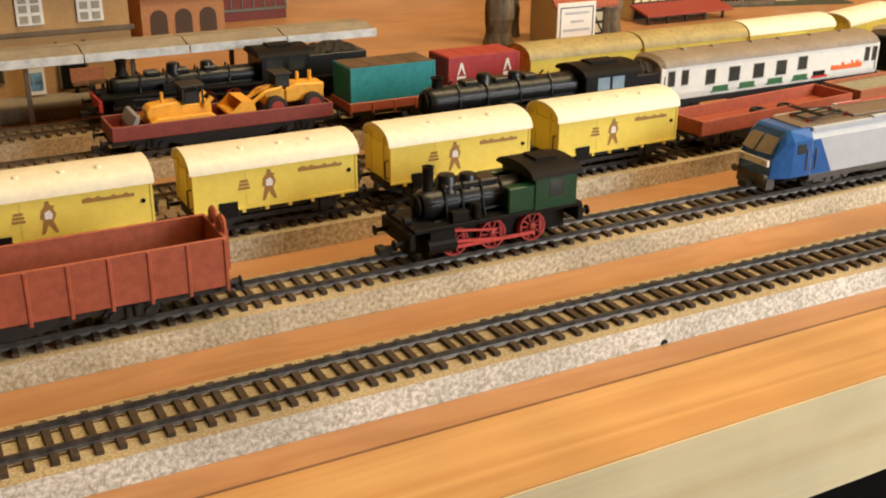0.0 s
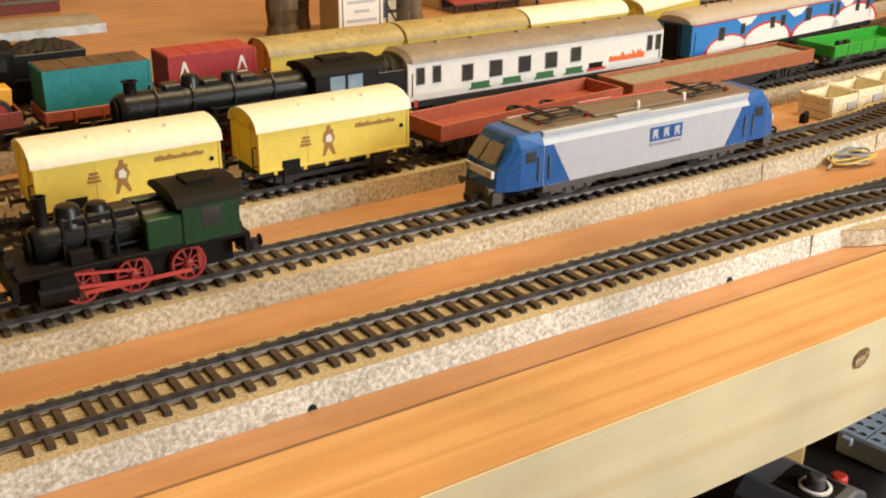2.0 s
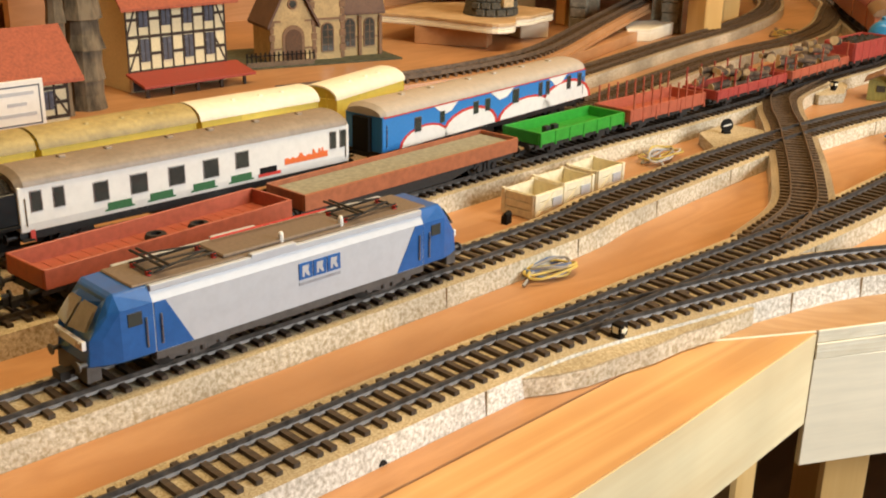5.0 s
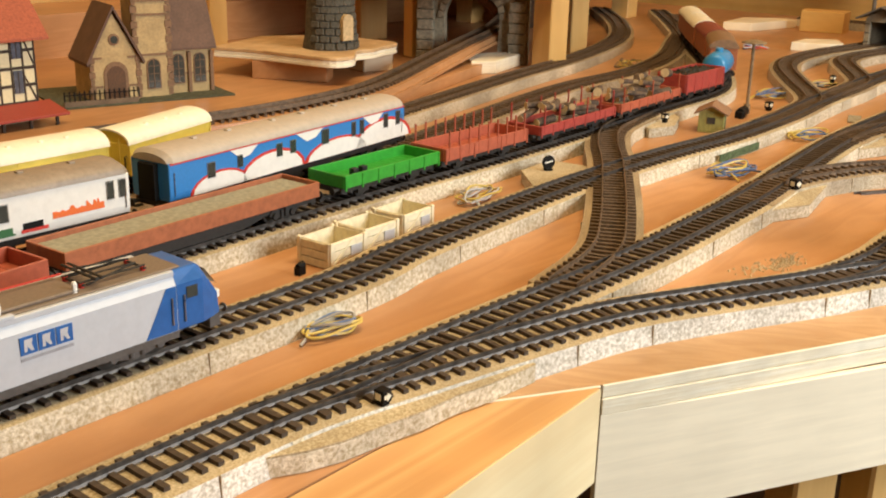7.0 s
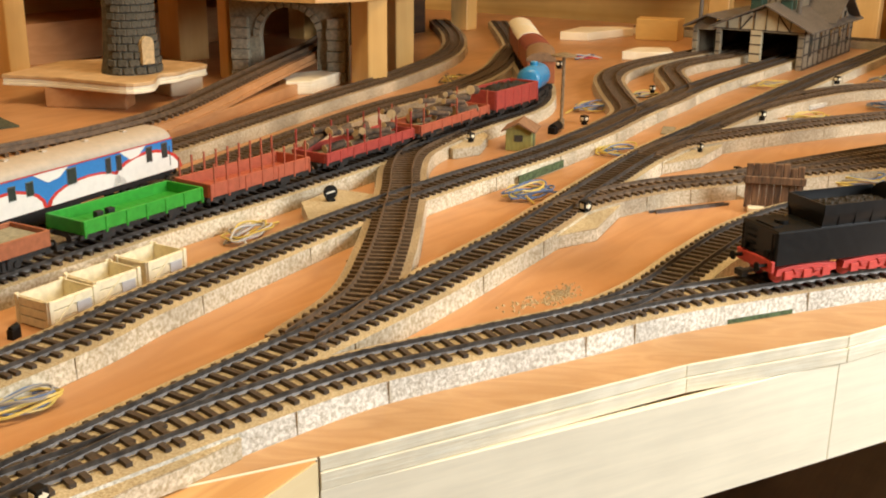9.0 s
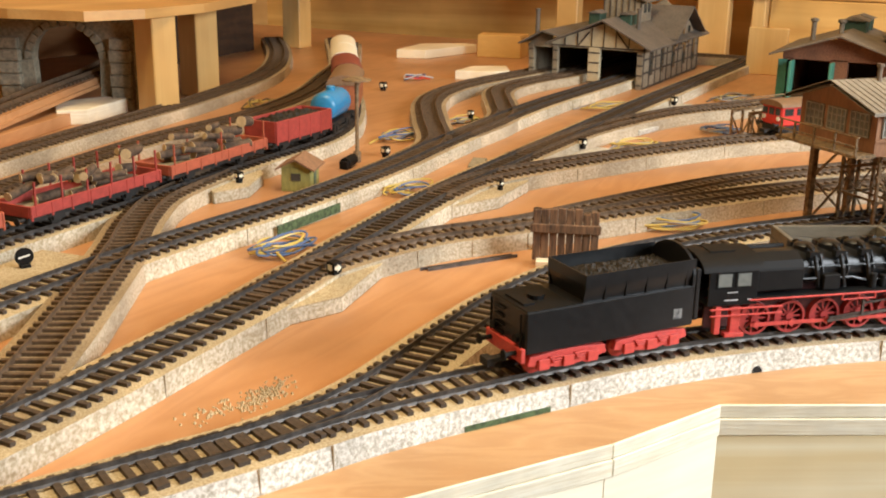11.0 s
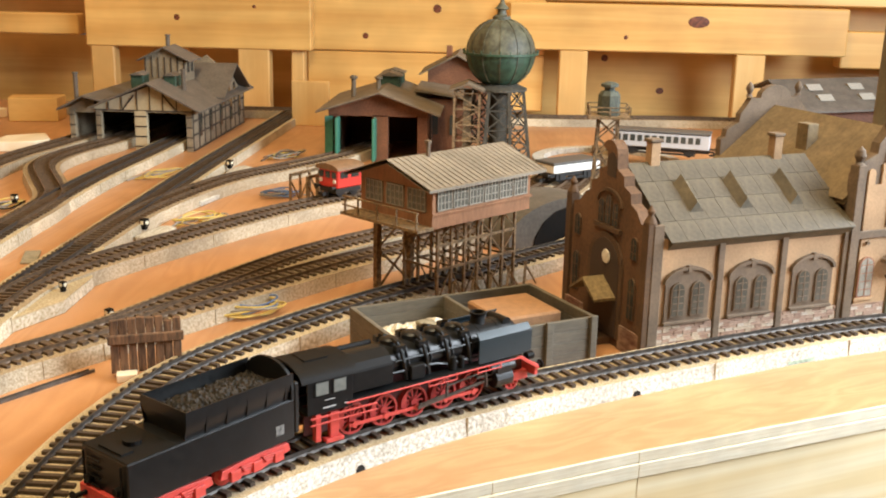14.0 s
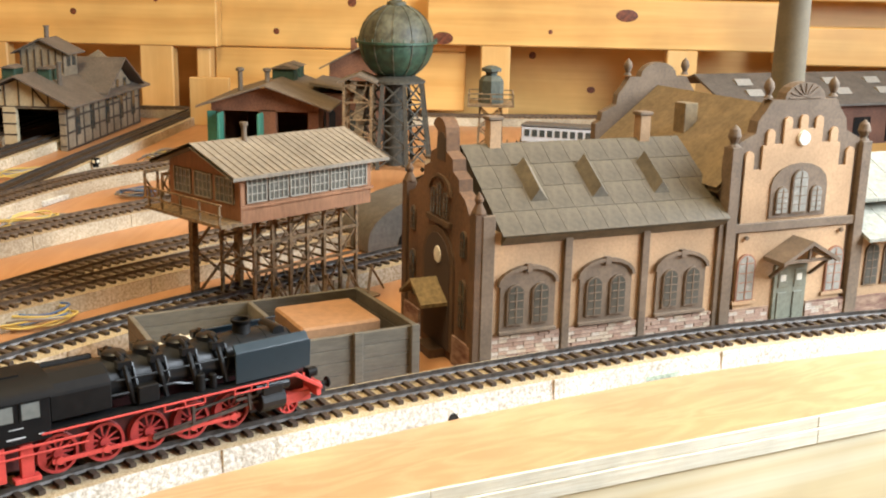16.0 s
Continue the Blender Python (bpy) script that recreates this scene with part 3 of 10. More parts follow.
def goods_van(x, key, roof, label, group, lettered=True, length=0.98):
    t = on_track("goods_van", label, "goods van", key, x, group)
    h, eave = length / 2, 0.485
    b = Shape()
    b.box(-h, h, -0.165, 0.165, 0.275, eave)
    n = 10
    end = [(0.165 * math.cos(math.pi * i / n), eave + 0.082 * math.sin(math.pi * i / n)) for i in range(n + 1)]
    b.prism(end, 0, -h + 0.004, h - 0.004)
    part("body", b, YEL, t, "yellow plastic body", 0.006)
    r = Shape()
    outer = [(0.174 * math.cos(math.pi * i / 14), eave - 0.006 + 0.096 * math.sin(math.pi * i / 14) ** 0.85) for i in range(15)]
    inner = [(0.163 * math.cos(math.pi * i / 14), eave - 0.006 + 0.084 * math.sin(math.pi * i / 14) ** 0.85) for i in range(15)]
    r.prism(outer + inner[::-1], 0, -h - 0.010, h + 0.010)
    part("roof", r, roof, t, "", 0, True)
    for k in (-0.80, -0.36, 0.10, 0.48):
        v = Shape()
        v.lathe([(0.020, -0.012), (0.020, 0.006), (0.013, 0.014), (0.0, 0.016)], (k * h, -0.075 if k > -0.5 else 0.0, eave + 0.074), 10)
        part("roof_vent", v, roof, t)
    for s in (-1, 1):
        d = Shape()
        d.box(-0.17, 0.17, s * 0.165 - 0.0022, s * 0.165 + 0.0022, 0.285, eave - 0.008)
        part("sliding_door", d, YEL, t)
        for k in (-0.985, 0.985):
            f = Shape()
            f.box(k * h - 0.006, k * h + 0.006, s * 0.165 - 0.004, s * 0.165 + 0.004, 0.276, eave - 0.004)
            part("corner_rib", f, YEL, t)
        f = Shape()
        f.box(-h, h, s * 0.165 - 0.006, s * 0.165 + 0.006, 0.268, 0.280)
        part("sole_bar", f, YEL, t)
        for k in (-0.80, -0.42, -0.14, 0.14, 0.42, 0.80):
            f = Shape()
            f.box(k * h - 0.009, k * h + 0.009, s * 0.160 - 0.007, s * 0.160 + 0.007, 0.248, 0.269)
            part("step_bracket", f, YEL, t)
        p = Shape()
        p.box(-h + 0.13, -h + 0.225, s * 0.165 - 0.009, s * 0.165 + 0.009, 0.235, 0.315)
        part("notice_plate", p, BLACKM, t, "black notice plate")
        p = Shape()
        p.rod((h - 0.05, s * 0.165, 0.395), (h - 0.05, s * 0.172, 0.395), 0.011, 8)
        part("lamp_bracket", p, BLACKM, t)
        if lettered:
            y0, y1 = s * 0.165 - 0.0036, s * 0.165 + 0.0036
            word = [(0.11, 0.425), (0.355, 0.425), (0.355, 0.442), (0.33, 0.440), (0.32, 0.450), (0.30, 0.441), (0.27, 0.441), (0.262, 0.450), (0.24, 0.441), (0.20, 0.443), (0.185, 0.452), (0.165, 0.443), (0.14, 0.452), (0.11, 0.444)]
            part("printed_word", Shape().prism(word, 1, y0, y1), VANPRINT, t, "brown printed word in plain shape")
            for i in range(3):
                q = Shape()
                q.box(-h + 0.235 + 0.006 * i, -h + 0.295 - 0.004 * i, y0, y1, 0.372 + 0.019 * i, 0.385 + 0.019 * i)
                part("printed_line", q, VANPRINT, t)
            fx = -h + 0.40
            part("printed_figure", Shape().prism([(fx - 0.042, 0.300), (fx - 0.028, 0.300), (fx - 0.006, 0.345), (fx + 0.022, 0.302), (fx + 0.036, 0.304), (fx + 0.018, 0.362), (fx + 0.034, 0.395), (fx + 0.022, 0.425), (fx + 0.030, 0.436), (fx + 0.010, 0.442), (fx + 0.006, 0.462), (fx - 0.012, 0.462), (fx - 0.016, 0.440), (fx - 0.034, 0.418), (fx - 0.040, 0.378), (fx - 0.026, 0.372)], 1, y0, y1), VANPRINT, t, "brown printed emblem in plain shape")
            part("printed_highlight", Shape().prism([(fx - 0.020, 0.375), (fx + 0.014, 0.372), (fx + 0.018, 0.398), (fx + 0.004, 0.418), (fx - 0.018, 0.408)], 1, s * 0.165 - 0.0042, s * 0.165 + 0.0042), WHITE, t)
    for s in (-1, 1):
        for yy in (-0.08, 0.08):
            e = Shape()
            e.box(s * h - 0.006, s * h + 0.006, yy - 0.006, yy + 0.006, 0.28, eave + 0.03)
            part("end_post", e, YEL, t)
        e = Shape()
        e.tube([(s * h, -0.14, 0.30), (s * (h + 0.02), -0.14, 0.30), (s * (h + 0.02), -0.14, 0.40), (s * h, -0.14, 0.40)], 0.005, 5)
        part("hand_grip", e, UNDER, t)
    underframe(t, h, (-h * 0.6, h * 0.6), 0.275)
    return t


for k in range(5):
    goods_van(-1.05 - 1.083 * k, "e", CREAM, "yellow refrigerator van with a cream rounded roof on the track", "yellow refrigerator vans", True, 0.89)
DULLYEL = mat("dusty_yellow_roof", (0.46, 0.355, 0.145), 0.55, 0, 0.1, 25, 0.1, stain=0.2)
goods_van(-0.22, "g", DULLYEL, "yellow goods van with a dusty yellow roof", "yellow vans of the rear train", False, 1.0)
goods_van(0.84, "g", DULLYEL, "yellow goods van with a dusty yellow roof and round badge", "yellow vans of the rear train", False, 1.04)
goods_van(1.88, "g", CREAM, "yellow goods van with a cream white roof", "yellow vans of the rear train", False, 0.96)
goods_van(2.87, "g", CREAM, "yellow goods van with a cream roof ending the train", "yellow vans of the rear train", False, 0.92)


def bogie(parent, x, material=UNDER, wheel=0.05, half=0.12):
    b = Shape()
    for s in (-1, 1):
        b.prism([(x - half, 0.21), (x - half + 0.03, 0.25), (x - 0.04, 0.255), (x, 0.235), (x + 0.04, 0.255), (x + half - 0.03, 0.25), (x + half, 0.21), (x + half * 0.5, 0.195), (x, 0.175), (x - half * 0.5, 0.195)], 1, s * 0.125 - 0.012, s * 0.125 + 0.012)
        for k in (-0.62, 0.62):
            b.rod((x + k * half, s * 0.125, RAIL_TOP + wheel), (x + k * half, s * 0.15, RAIL_TOP + wheel), 0.022, 8)
        for k in (-0.15, 0.15):
            b.rod((x + k * half, s * 0.14, 0.19), (x + k * half, s * 0.14, 0.24), 0.012, 6)
    b.box(x - half * 0.4, x + half * 0.4, -0.12, 0.12, 0.2, 0.26)
    part("bogie_frame", b, material, parent)
    for k in (-0.62, 0.62):
        wheelset(parent, x + k * half, wheel)


def low_wagon(name, label, key, x, length, body, floor, side=0.09, bogies=False, stakes=0, group="", turn=0, floor_z=0.27, posts=True):
    """An open wagon with four boards round a planked floor."""
    t = on_track(name, label, "goods wagon", key, x, group, turn)
    h = length / 2
    f = Shape()
    n = max(6, int(length / 0.07))
    f.box(0, (length - 0.024) / n - 0.004, -0.152, 0.152, floor_z - 0.015, floor_z + 0.004)
    plank = f.use(floor).mesh("floor_plank")
    for i in range(n):
        ob = new("floor_plank", plank)
        ob.parent, ob.matrix_basis = t, pose((-h + 0.012 + i * (length - 0.024) / n) * DM, 0, 0)
    for s in (-1, 1):
        b = Shape()
        b.box(-h, h, s * 0.16 - 0.008, s * 0.16 + 0.008, floor_z - 0.012, floor_z + side)
        if posts:
            m = max(3, int(length / 0.16))
            for i in range(m + 1):
                c = -h + 0.01 + i * (length - 0.02) / m
                b.box(c - 0.008, c + 0.008, s * 0.168 - 0.006, s * 0.168 + 0.006, floor_z - 0.03, floor_z + side - 0.004)
        part("side_board", b, body, t, "", 0.003)
        e = Shape()
        e.box(s * (h - 0.006) - 0.008, s * (h - 0.006) + 0.008, -0.152, 0.152, floor_z - 0.012, floor_z + side)
        part("end_board", e, body, t, "", 0.003)
        if stakes:
            for i in range(stakes):
                c = -h + 0.05 + i * (length - 0.1) / (stakes - 1)
                q = Shape()
                q.bar((c, s * 0.165, floor_z), (c, s * 0.165, floor_z + 0.215), 0.011, 0.011)
                part("stake", q, body, t)
    d = Shape()
    d.box(-h, h, -0.13, 0.13, floor_z - 0.05, floor_z - 0.016)
    if bogies:
        d.prism([(-h * 0.6, floor_z - 0.05), (h * 0.6, floor_z - 0.05), (h * 0.35, floor_z - 0.10), (-h * 0.35, floor_z - 0.10)], 1, -0.11, -0.10)
    part("underframe", d, UNDER, t)
    if bogies:
        bogie(t, -h * 0.68)
        bogie(t, h * 0.68)
    else:
        for a in (-h * 0.55, h * 0.55):
            for s in (-1, 1):
                g = Shape()
                g.box(a - 0.05, a + 0.05, s * 0.115 - 0.01, s * 0.115 + 0.01, 0.19, floor_z - 0.04)
                part("axle_guard", g, UNDER, t)
            wheelset(t, a, 0.052)
    buffers(t, h, floor_z - 0.025, 1)
    buffers(t, -h, floor_z - 0.025, -1)
    return t


GREYFLOOR = mat("grey_wagon_floor", (0.33, 0.31, 0.22), 0.8, 0, 0.15, 30, 0.2)
low_wagon("flat_wagon", "empty red low-sided wagon on four axles", "e", 0.31, 1.46, REDBR, REDBR, 0.085, True, posts=False)
lwg = low_wagon("low_wagon", "long brown wagon loaded with a pale grey sheet", "e", 2.08, 1.88, BROWN, GREYFLOOR, 0.085, True, posts=False)
sheet_ = Shape()
sheet_.box(-0.92, 0.92, -0.148, 0.148, 0.276, 0.330)
part("load_sheet", sheet_, GREYFLOOR, lwg, "pale grey sheet filling the wagon", 0.006)
gw = low_wagon("low_wagon", "bright green empty low-sided wagon", "e", 3.76, 1.0, GREEN, GREEN, 0.075)
bk = Shape()
for k in (0, 1):
    bk.box(-0.30 + k * 0.09, -0.25 + k * 0.09, -0.06, -0.02, 0.274, 0.34)
part("bracket", bk, UNDER, gw)
fw = Shape()
for k in (-0.2, 0.05):
    fw.lathe([(0.05, 0.27), (0.06, 0.29), (0.05, 0.31), (0.03, 0.31), (0.03, 0.275)], (0.18 + k, 0.0, 0), 12)
solid("loose_fitting", fw, UNDER, "dark round fittings lying on the red wagon", "fitting", x=0.31, y=1.75)
low_wagon("stake_wagon", "red-brown empty stake wagon with upright posts", "e", 4.83, 1.04, REDBR, REDBR, 0.085, False, 9)
lw1 = low_wagon("log_wagon", "red stake wagon loaded with grey stones and logs", "e", 6.17, 1.24, CARRED, GREYFLOOR, 0.065, False, 6)
lw2 = low_wagon("log_wagon", "brown-red stake wagon loaded with cut logs", "e", 7.53, 1.26, REDBR, GREYFLOOR, 0.065, False, 3)
BARK = mat("bark", (0.12, 0.075, 0.045), 0.9, 0, 0.35, 25, 0.8)
CUTWOOD = mat("cut_wood_end", (0.62, 0.45, 0.24), 0.8, 0, 0.15, 20, 0.2)
rng = random.Random(4)
for host, count in ((lw1, 17), (lw2, 18)):
    m = host.matrix_world
    for i in range(count):
        lg = Shape().use(BARK)
        r, ln_ = rng.uniform(0.024, 0.046), rng.uniform(0.14, 0.34)
        lg.rod((-ln_ / 2, 0, 0), (ln_ / 2, 0, 0), r, 9, r * 0.9, False)
        lg.use(CUTWOOD)
        lg.rod((-ln_ / 2 - 0.002, 0, 0), (-ln_ / 2 + 0.002, 0, 0), r, 9)
        lg.rod((ln_ / 2 - 0.002, 0, 0), (ln_ / 2 + 0.002, 0, 0), r * 0.9, 9)
        layer = i // 5
        lx, ly = rng.uniform(-0.45, 0.45), (-0.10, -0.05, 0.0, 0.05, 0.10)[i % 5]
        ob = new("log", lg.mesh("log", 0, True))
        ob.matrix_world = m @ pose(lx * DM, ly * DM, (0.318 + 0.06 * layer) * DM, 0, rng.uniform(-9, 9), rng.uniform(-28, 28))
        tagged(ob, "short barked log with pale cut ends on the wagon", "log", "logs on the wagons")
cw = low_wagon("coal_wagon", "red high-sided open wagon full of coal", "e", 8.74, 0.86, CARRED, CARRED, 0.17)


def heap(x0, x1, y0, y1, z, rise, seed, nx=26, ny=10, rough=0.02):
    """An uneven heap with lumps."""
    rnd, s = random.Random(seed), Shape()
    v = []
    for j in range(ny + 1):
        for i in range(nx + 1):
            u, w = i / nx, j / ny
            top = rise * (min(1, 4 * u, 4 * (1 - u)) * min(1, 3 * w, 3 * (1 - w)))
            v.append((x0 + (x1 - x0) * u, y0 + (y1 - y0) * w, z + top + rnd.uniform(-rough, rough)))
    f = [(j * (nx + 1) + i, j * (nx + 1) + i + 1, (j + 1) * (nx + 1) + i + 1, (j + 1) * (nx + 1) + i) for j in range(ny) for i in range(nx)]
    return s.add(v, f)


part("coal_load", heap(-0.41, 0.41, -0.15, 0.15, 0.40, 0.05, 2), COAL, cw, "black coal load")
bg_ = low_wagon("open_wagon", "long red-brown open wagon with high ribbed sides", "c", -5.05, 2.6, REDBR, GREYFLOOR, 0.21, True)
for s in (-1, 1):
    q = Shape()
    q.lathe([(0.04, -0.012), (0.05, 0), (0.04, 0.012)], (1.31, s * 0.06, 0.50), 12, 0)
    q.box(1.30, 1.33, s * 0.06 - 0.03, s * 0.06 + 0.03, 0.30, 0.48)
    part("brake_stand", q, REDBR, bg_)
tk = on_track("tank_wagon", "bright blue tank wagon behind the coal wagon", "tank wagon", "e", 9.55)
q = Shape()
q.lathe([(0.0, -0.27), (0.09, -0.27), (0.125, -0.245), (0.135, -0.21), (0.135, 0.21), (0.125, 0.245), (0.09, 0.27), (0.0, 0.27)], (0, 0, 0.41), 22, 0)
part("tank", q, mat("tank_sky_blue", (0.03, 0.23, 0.46), 0.35, 0, 0.08, 15), tk, "blue shiny tank", 0, True)
q = Shape()
q.lathe([(0.045, 0.53), (0.045, 0.57), (0.036, 0.58), (0, 0.58)], n=14)
part("filler_dome", q, mat("tank_sky_blue", (0.03, 0.23, 0.46)), tk, "", 0, True)
underframe(tk, 0.32, (-0.19, 0.19), 0.27)
ROOFBR = mat("brown_van_roof", (0.24, 0.14, 0.075), 0.6, 0, 0.12, 20, 0.1)
for i, (x, m, L) in enumerate(((10.42, ROOFBR, 0.95), (11.28, mat("maroon_van", (0.24, 0.05, 0.04), 0.5), 0.95), (12.15, CREAM, 0.95), (13.0, CREAM, 0.95))):
    t = on_track("covered_wagon", ("brown covered wagon on the curve", "dark red covered wagon on the curve", "covered wagon with a cream roof on the curve", "covered wagon with a pale roof on the curve")[i], "goods van", "e", x)
    b = Shape()
    b.box(-L / 2, L / 2, -0.155, 0.155, 0.27, 0.52)
    part("body", b, BROWN, t, "", 0.005)
    r = Shape()
    r.prism([(0.17 * math.cos(math.pi * k / 12), 0.515 + 0.10 * math.sin(math.pi * k / 12)) for k in range(13)], 0, -L / 2 - 0.01, L / 2 + 0.01)
    part("roof", r, m, t, "", 0, True)
    underframe(t, L / 2, (-L * 0.3, L * 0.3), 0.27)


# ---- coaches ----
def coach(label, x, key, length, side, roof, windows, z0=0.30, z1=0.565):
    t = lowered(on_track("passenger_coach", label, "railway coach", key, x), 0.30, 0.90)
    h = length / 2
    b = Shape()
    b.prism([(-0.158, z0), (0.158, z0), (0.165, z0 + 0.05), (0.165, z1), (-0.165, z1), (-0.165, z0 + 0.05)], 0, -h, h)
    part("body", b, side, t, "", 0.004)
    r = Shape()
    prof = [(0.172 * math.cos(math.pi * k / 16), z1 - 0.002 + 0.085 * math.sin(math.pi * k / 16) ** 0.8) for k in range(17)]
    r.prism(prof, 0, -h + 0.03, h - 0.03)
    for s in (-1, 1):
        small = [(0.15 * math.cos(math.pi * k / 16), z1 - 0.002 + 0.055 * math.sin(math.pi * k / 16)) for k in range(17)]
        n = 17
        v = [(s * (h - 0.03), a, c) for a, c in prof] + [(s * (h + 0.004), a, c) for a, c in small]
        r.add(v, [(i, i + 1, n + i + 1, n + i) for i in range(n - 1)] + [tuple(range(n, 2 * n))])
    part("roof", r, roof, t, "", 0, True)
    for k in (-0.7, -0.45, -0.1, 0.15, 0.45, 0.75):
        v = Shape()
        v.box(k * h - 0.02, k * h + 0.02, -0.02, 0.02, z1 + 0.078, z1 + 0.095)
        part("roof_vent", v, roof, t, "", 0.004)
    for s in (-1, 1):
        for a, w_, lo, hi in windows:
            f = Shape()
            f.box(a - w_ / 2 - 0.006, a + w_ / 2 + 0.006, s * 0.165 - 0.004, s * 0.165 + 0.004, lo - 0.006, hi + 0.006)
            fr = part("window", f, CHROME, t, "dark window in a thin metal frame")
            g = Shape()
            g.box(a - w_ / 2, a + w_ / 2, s * 0.165 - 0.006, s * 0.165 + 0.006, lo, hi)
            part("pane", g, PANE, fr)
        for k in (-0.97, 0.97):
            for zz in (0.215, 0.255):
                st = Shape()
                st.box(k * h - 0.03, k * h + 0.03, s * 0.16 - 0.01, s * 0.16 + 0.02, zz, zz + 0.01)
                part("footstep", st, UNDER, t)
            hr_ = Shape()
            hr_.rod((k * h, s * 0.170, 0.34), (k * h, s * 0.170, 0.50), 0.003, 5)
            part("handrail", hr_, CHROME, t)
        gg = Shape()
        gg.box(s * h - 0.001 * s, s * (h + 0.035), -0.07, 0.07, 0.30, 0.55) if s > 0 else gg.box(-h - 0.035, -h + 0.001, -0.07, 0.07, 0.30, 0.55)
        part("gangway", gg, BLACKM, t, "black bellows gangway")
    u = Shape()
    u.box(-h, h, -0.14, 0.14, 0.255, z0)
    u.box(-0.25, 0.05, -0.12, 0.12, 0.19, 0.256)
    u.box(0.15, 0.35, -0.12, 0.12, 0.2, 0.256)
    part("underframe", u, UNDER, t)
    bogie(t, -h * 0.72)
    bogie(t, h * 0.72)
    buffers(t, h, 0.27, 1)
    buffers(t, -h, 0.27, -1)
    return t


win = [(-0.97, 0.05, 0.42, 0.53), (-0.85, 0.05, 0.42, 0.53), (-0.62, 0.075, 0.40, 0.51), (-0.40, 0.09, 0.40, 0.51), (-0.17, 0.09, 0.40, 0.51), (0.05, 0.09, 0.40, 0.51), (0.26, 0.08, 0.42, 0.52), (0.93, 0.04, 0.42, 0.53), (1.01, 0.04, 0.42, 0.53)]
wc = coach("white express coach with a brown roof and orange print", 0.86, "f", 2.12, WHITE, GREYROOF, win)
ORPRINT = mat("orange_print", (0.80, 0.16, 0.03), 0.5, 0, 0.03)
GRPRINT = mat("green_print", (0.03, 0.14, 0.045), 0.5, 0, 0.1)
for s in (-1, 1):
    for i, a in enumerate((-0.52, -0.27, 0.0, 0.25)):
        q = Shape().use(GRPRINT)
        q.box(a - 0.07, a + 0.07, s * 0.165 - 0.003, s * 0.165 + 0.003, 0.335, 0.375)
        q.box(a - 0.085, a + 0.085, s * 0.165 - 0.003, s * 0.165 + 0.003, 0.325, 0.335)
        part("printed_carriage", q, GRPRINT, wc, "small dark green printed carriage shape")
    q = Shape().use(BLACKM)
    q.box(0.38, 0.50, s * 0.165 - 0.003, s * 0.165 + 0.003, 0.345, 0.385)
    q.use(RED).box(0.37, 0.53, s * 0.165 - 0.0031, s * 0.165 + 0.0031, 0.325, 0.345)
    part("printed_engine", q, BLACKM, wc, "small black and red printed engine shape")
    q = Shape()
    word = [(0.56, 0.372), (0.885, 0.372), (0.885, 0.412), (0.872, 0.416), (0.858, 0.408), (0.850, 0.440), (0.842, 0.440), (0.838, 0.405), (0.828, 0.437), (0.818, 0.437), (0.812, 0.405), (0.792, 0.416), (0.782, 0.440), (0.772, 0.440), (0.768, 0.405), (0.742, 0.416), (0.718, 0.404), (0.700, 0.412), (0.690, 0.432), (0.672, 0.432), (0.664, 0.412), (0.640, 0.404), (0.622, 0.416), (0.600, 0.405), (0.582, 0.416), (0.56, 0.412)]
    q.prism(word, 1, s * 0.165 - 0.003, s * 0.165 + 0.003)
    part("printed_mark", q, ORPRINT, wc, "orange printed mark in plain shape")
win2 = [(-0.88, 0.06, 0.40, 0.50), (-0.62, 0.04, 0.42, 0.50), (-0.24, 0.05, 0.42, 0.51), (-0.10, 0.05, 0.42, 0.51), (0.25, 0.07, 0.42, 0.53), (0.58, 0.04, 0.42, 0.53), (0.68, 0.04, 0.42, 0.53), (0.98, 0.05, 0.42, 0.53), (1.14, 0.05, 0.42, 0.53)]
ARTBLUE = mat("art_blue", (0.035, 0.22, 0.56), 0.4, 0, 0.05)
SILVER = mat("silver_brown_roof", (0.46, 0.40, 0.33), 0.4, 0, 0.06, 20)
ac = coach("blue express coach with white waves and red lines painted on", 3.40, "f", 2.46, ARTBLUE, SILVER, win2)
for s in (-1, 1):
    for a, w_, z_, r_ in ((-0.80, 0.24, 0.30, 0.12), (-0.30, 0.30, 0.30, 0.16), (0.40, 0.34, 0.30, 0.13), (0.95, 0.34, 0.30, 0.18)):
        hump = [(a - w_, 0.303)] + [(a + w_ * math.cos(math.pi * (1 - k / 10)), 0.303 + r_ * math.sin(math.pi * k / 10)) for k in range(1, 10)] + [(a + w_, 0.303)]
        red = [(a + (x_ - a) * 1.10, 0.302 + (z__ - 0.303) * 1.14) for x_, z__ in hump]
        q = Shape()
        q.prism(red, 1, s * 0.165 - 0.002, s * 0.165 + 0.002)
        part("painted_line", q, RED, ac, "red painted outline")
        q = Shape()
        q.prism(hump, 1, s * 0.165 - 0.003, s * 0.165 + 0.003)
        part("painted_wave", q, WHITE, ac, "white painted wave")
    for a, w_ in ((-0.58, 0.14), (0.08, 0.16), (0.82, 0.14)):
        q = Shape()
        q.prism([(a - w_, 0.560), (a + w_, 0.560), (a + w_ * 0.4, 0.49), (a - w_ * 0.2, 0.475)], 1, s * 0.165 - 0.003, s * 0.165 + 0.003)
        part("painted_cloud", q, WHITE, ac, "white painted cloud")
    q = Shape()
    q.box(-1.22, 1.22, s * 0.166 - 0.004, s * 0.166 + 0.004, 0.552, 0.566)
    part("red_stripe", q, RED, ac, "thin red stripe under the roof")


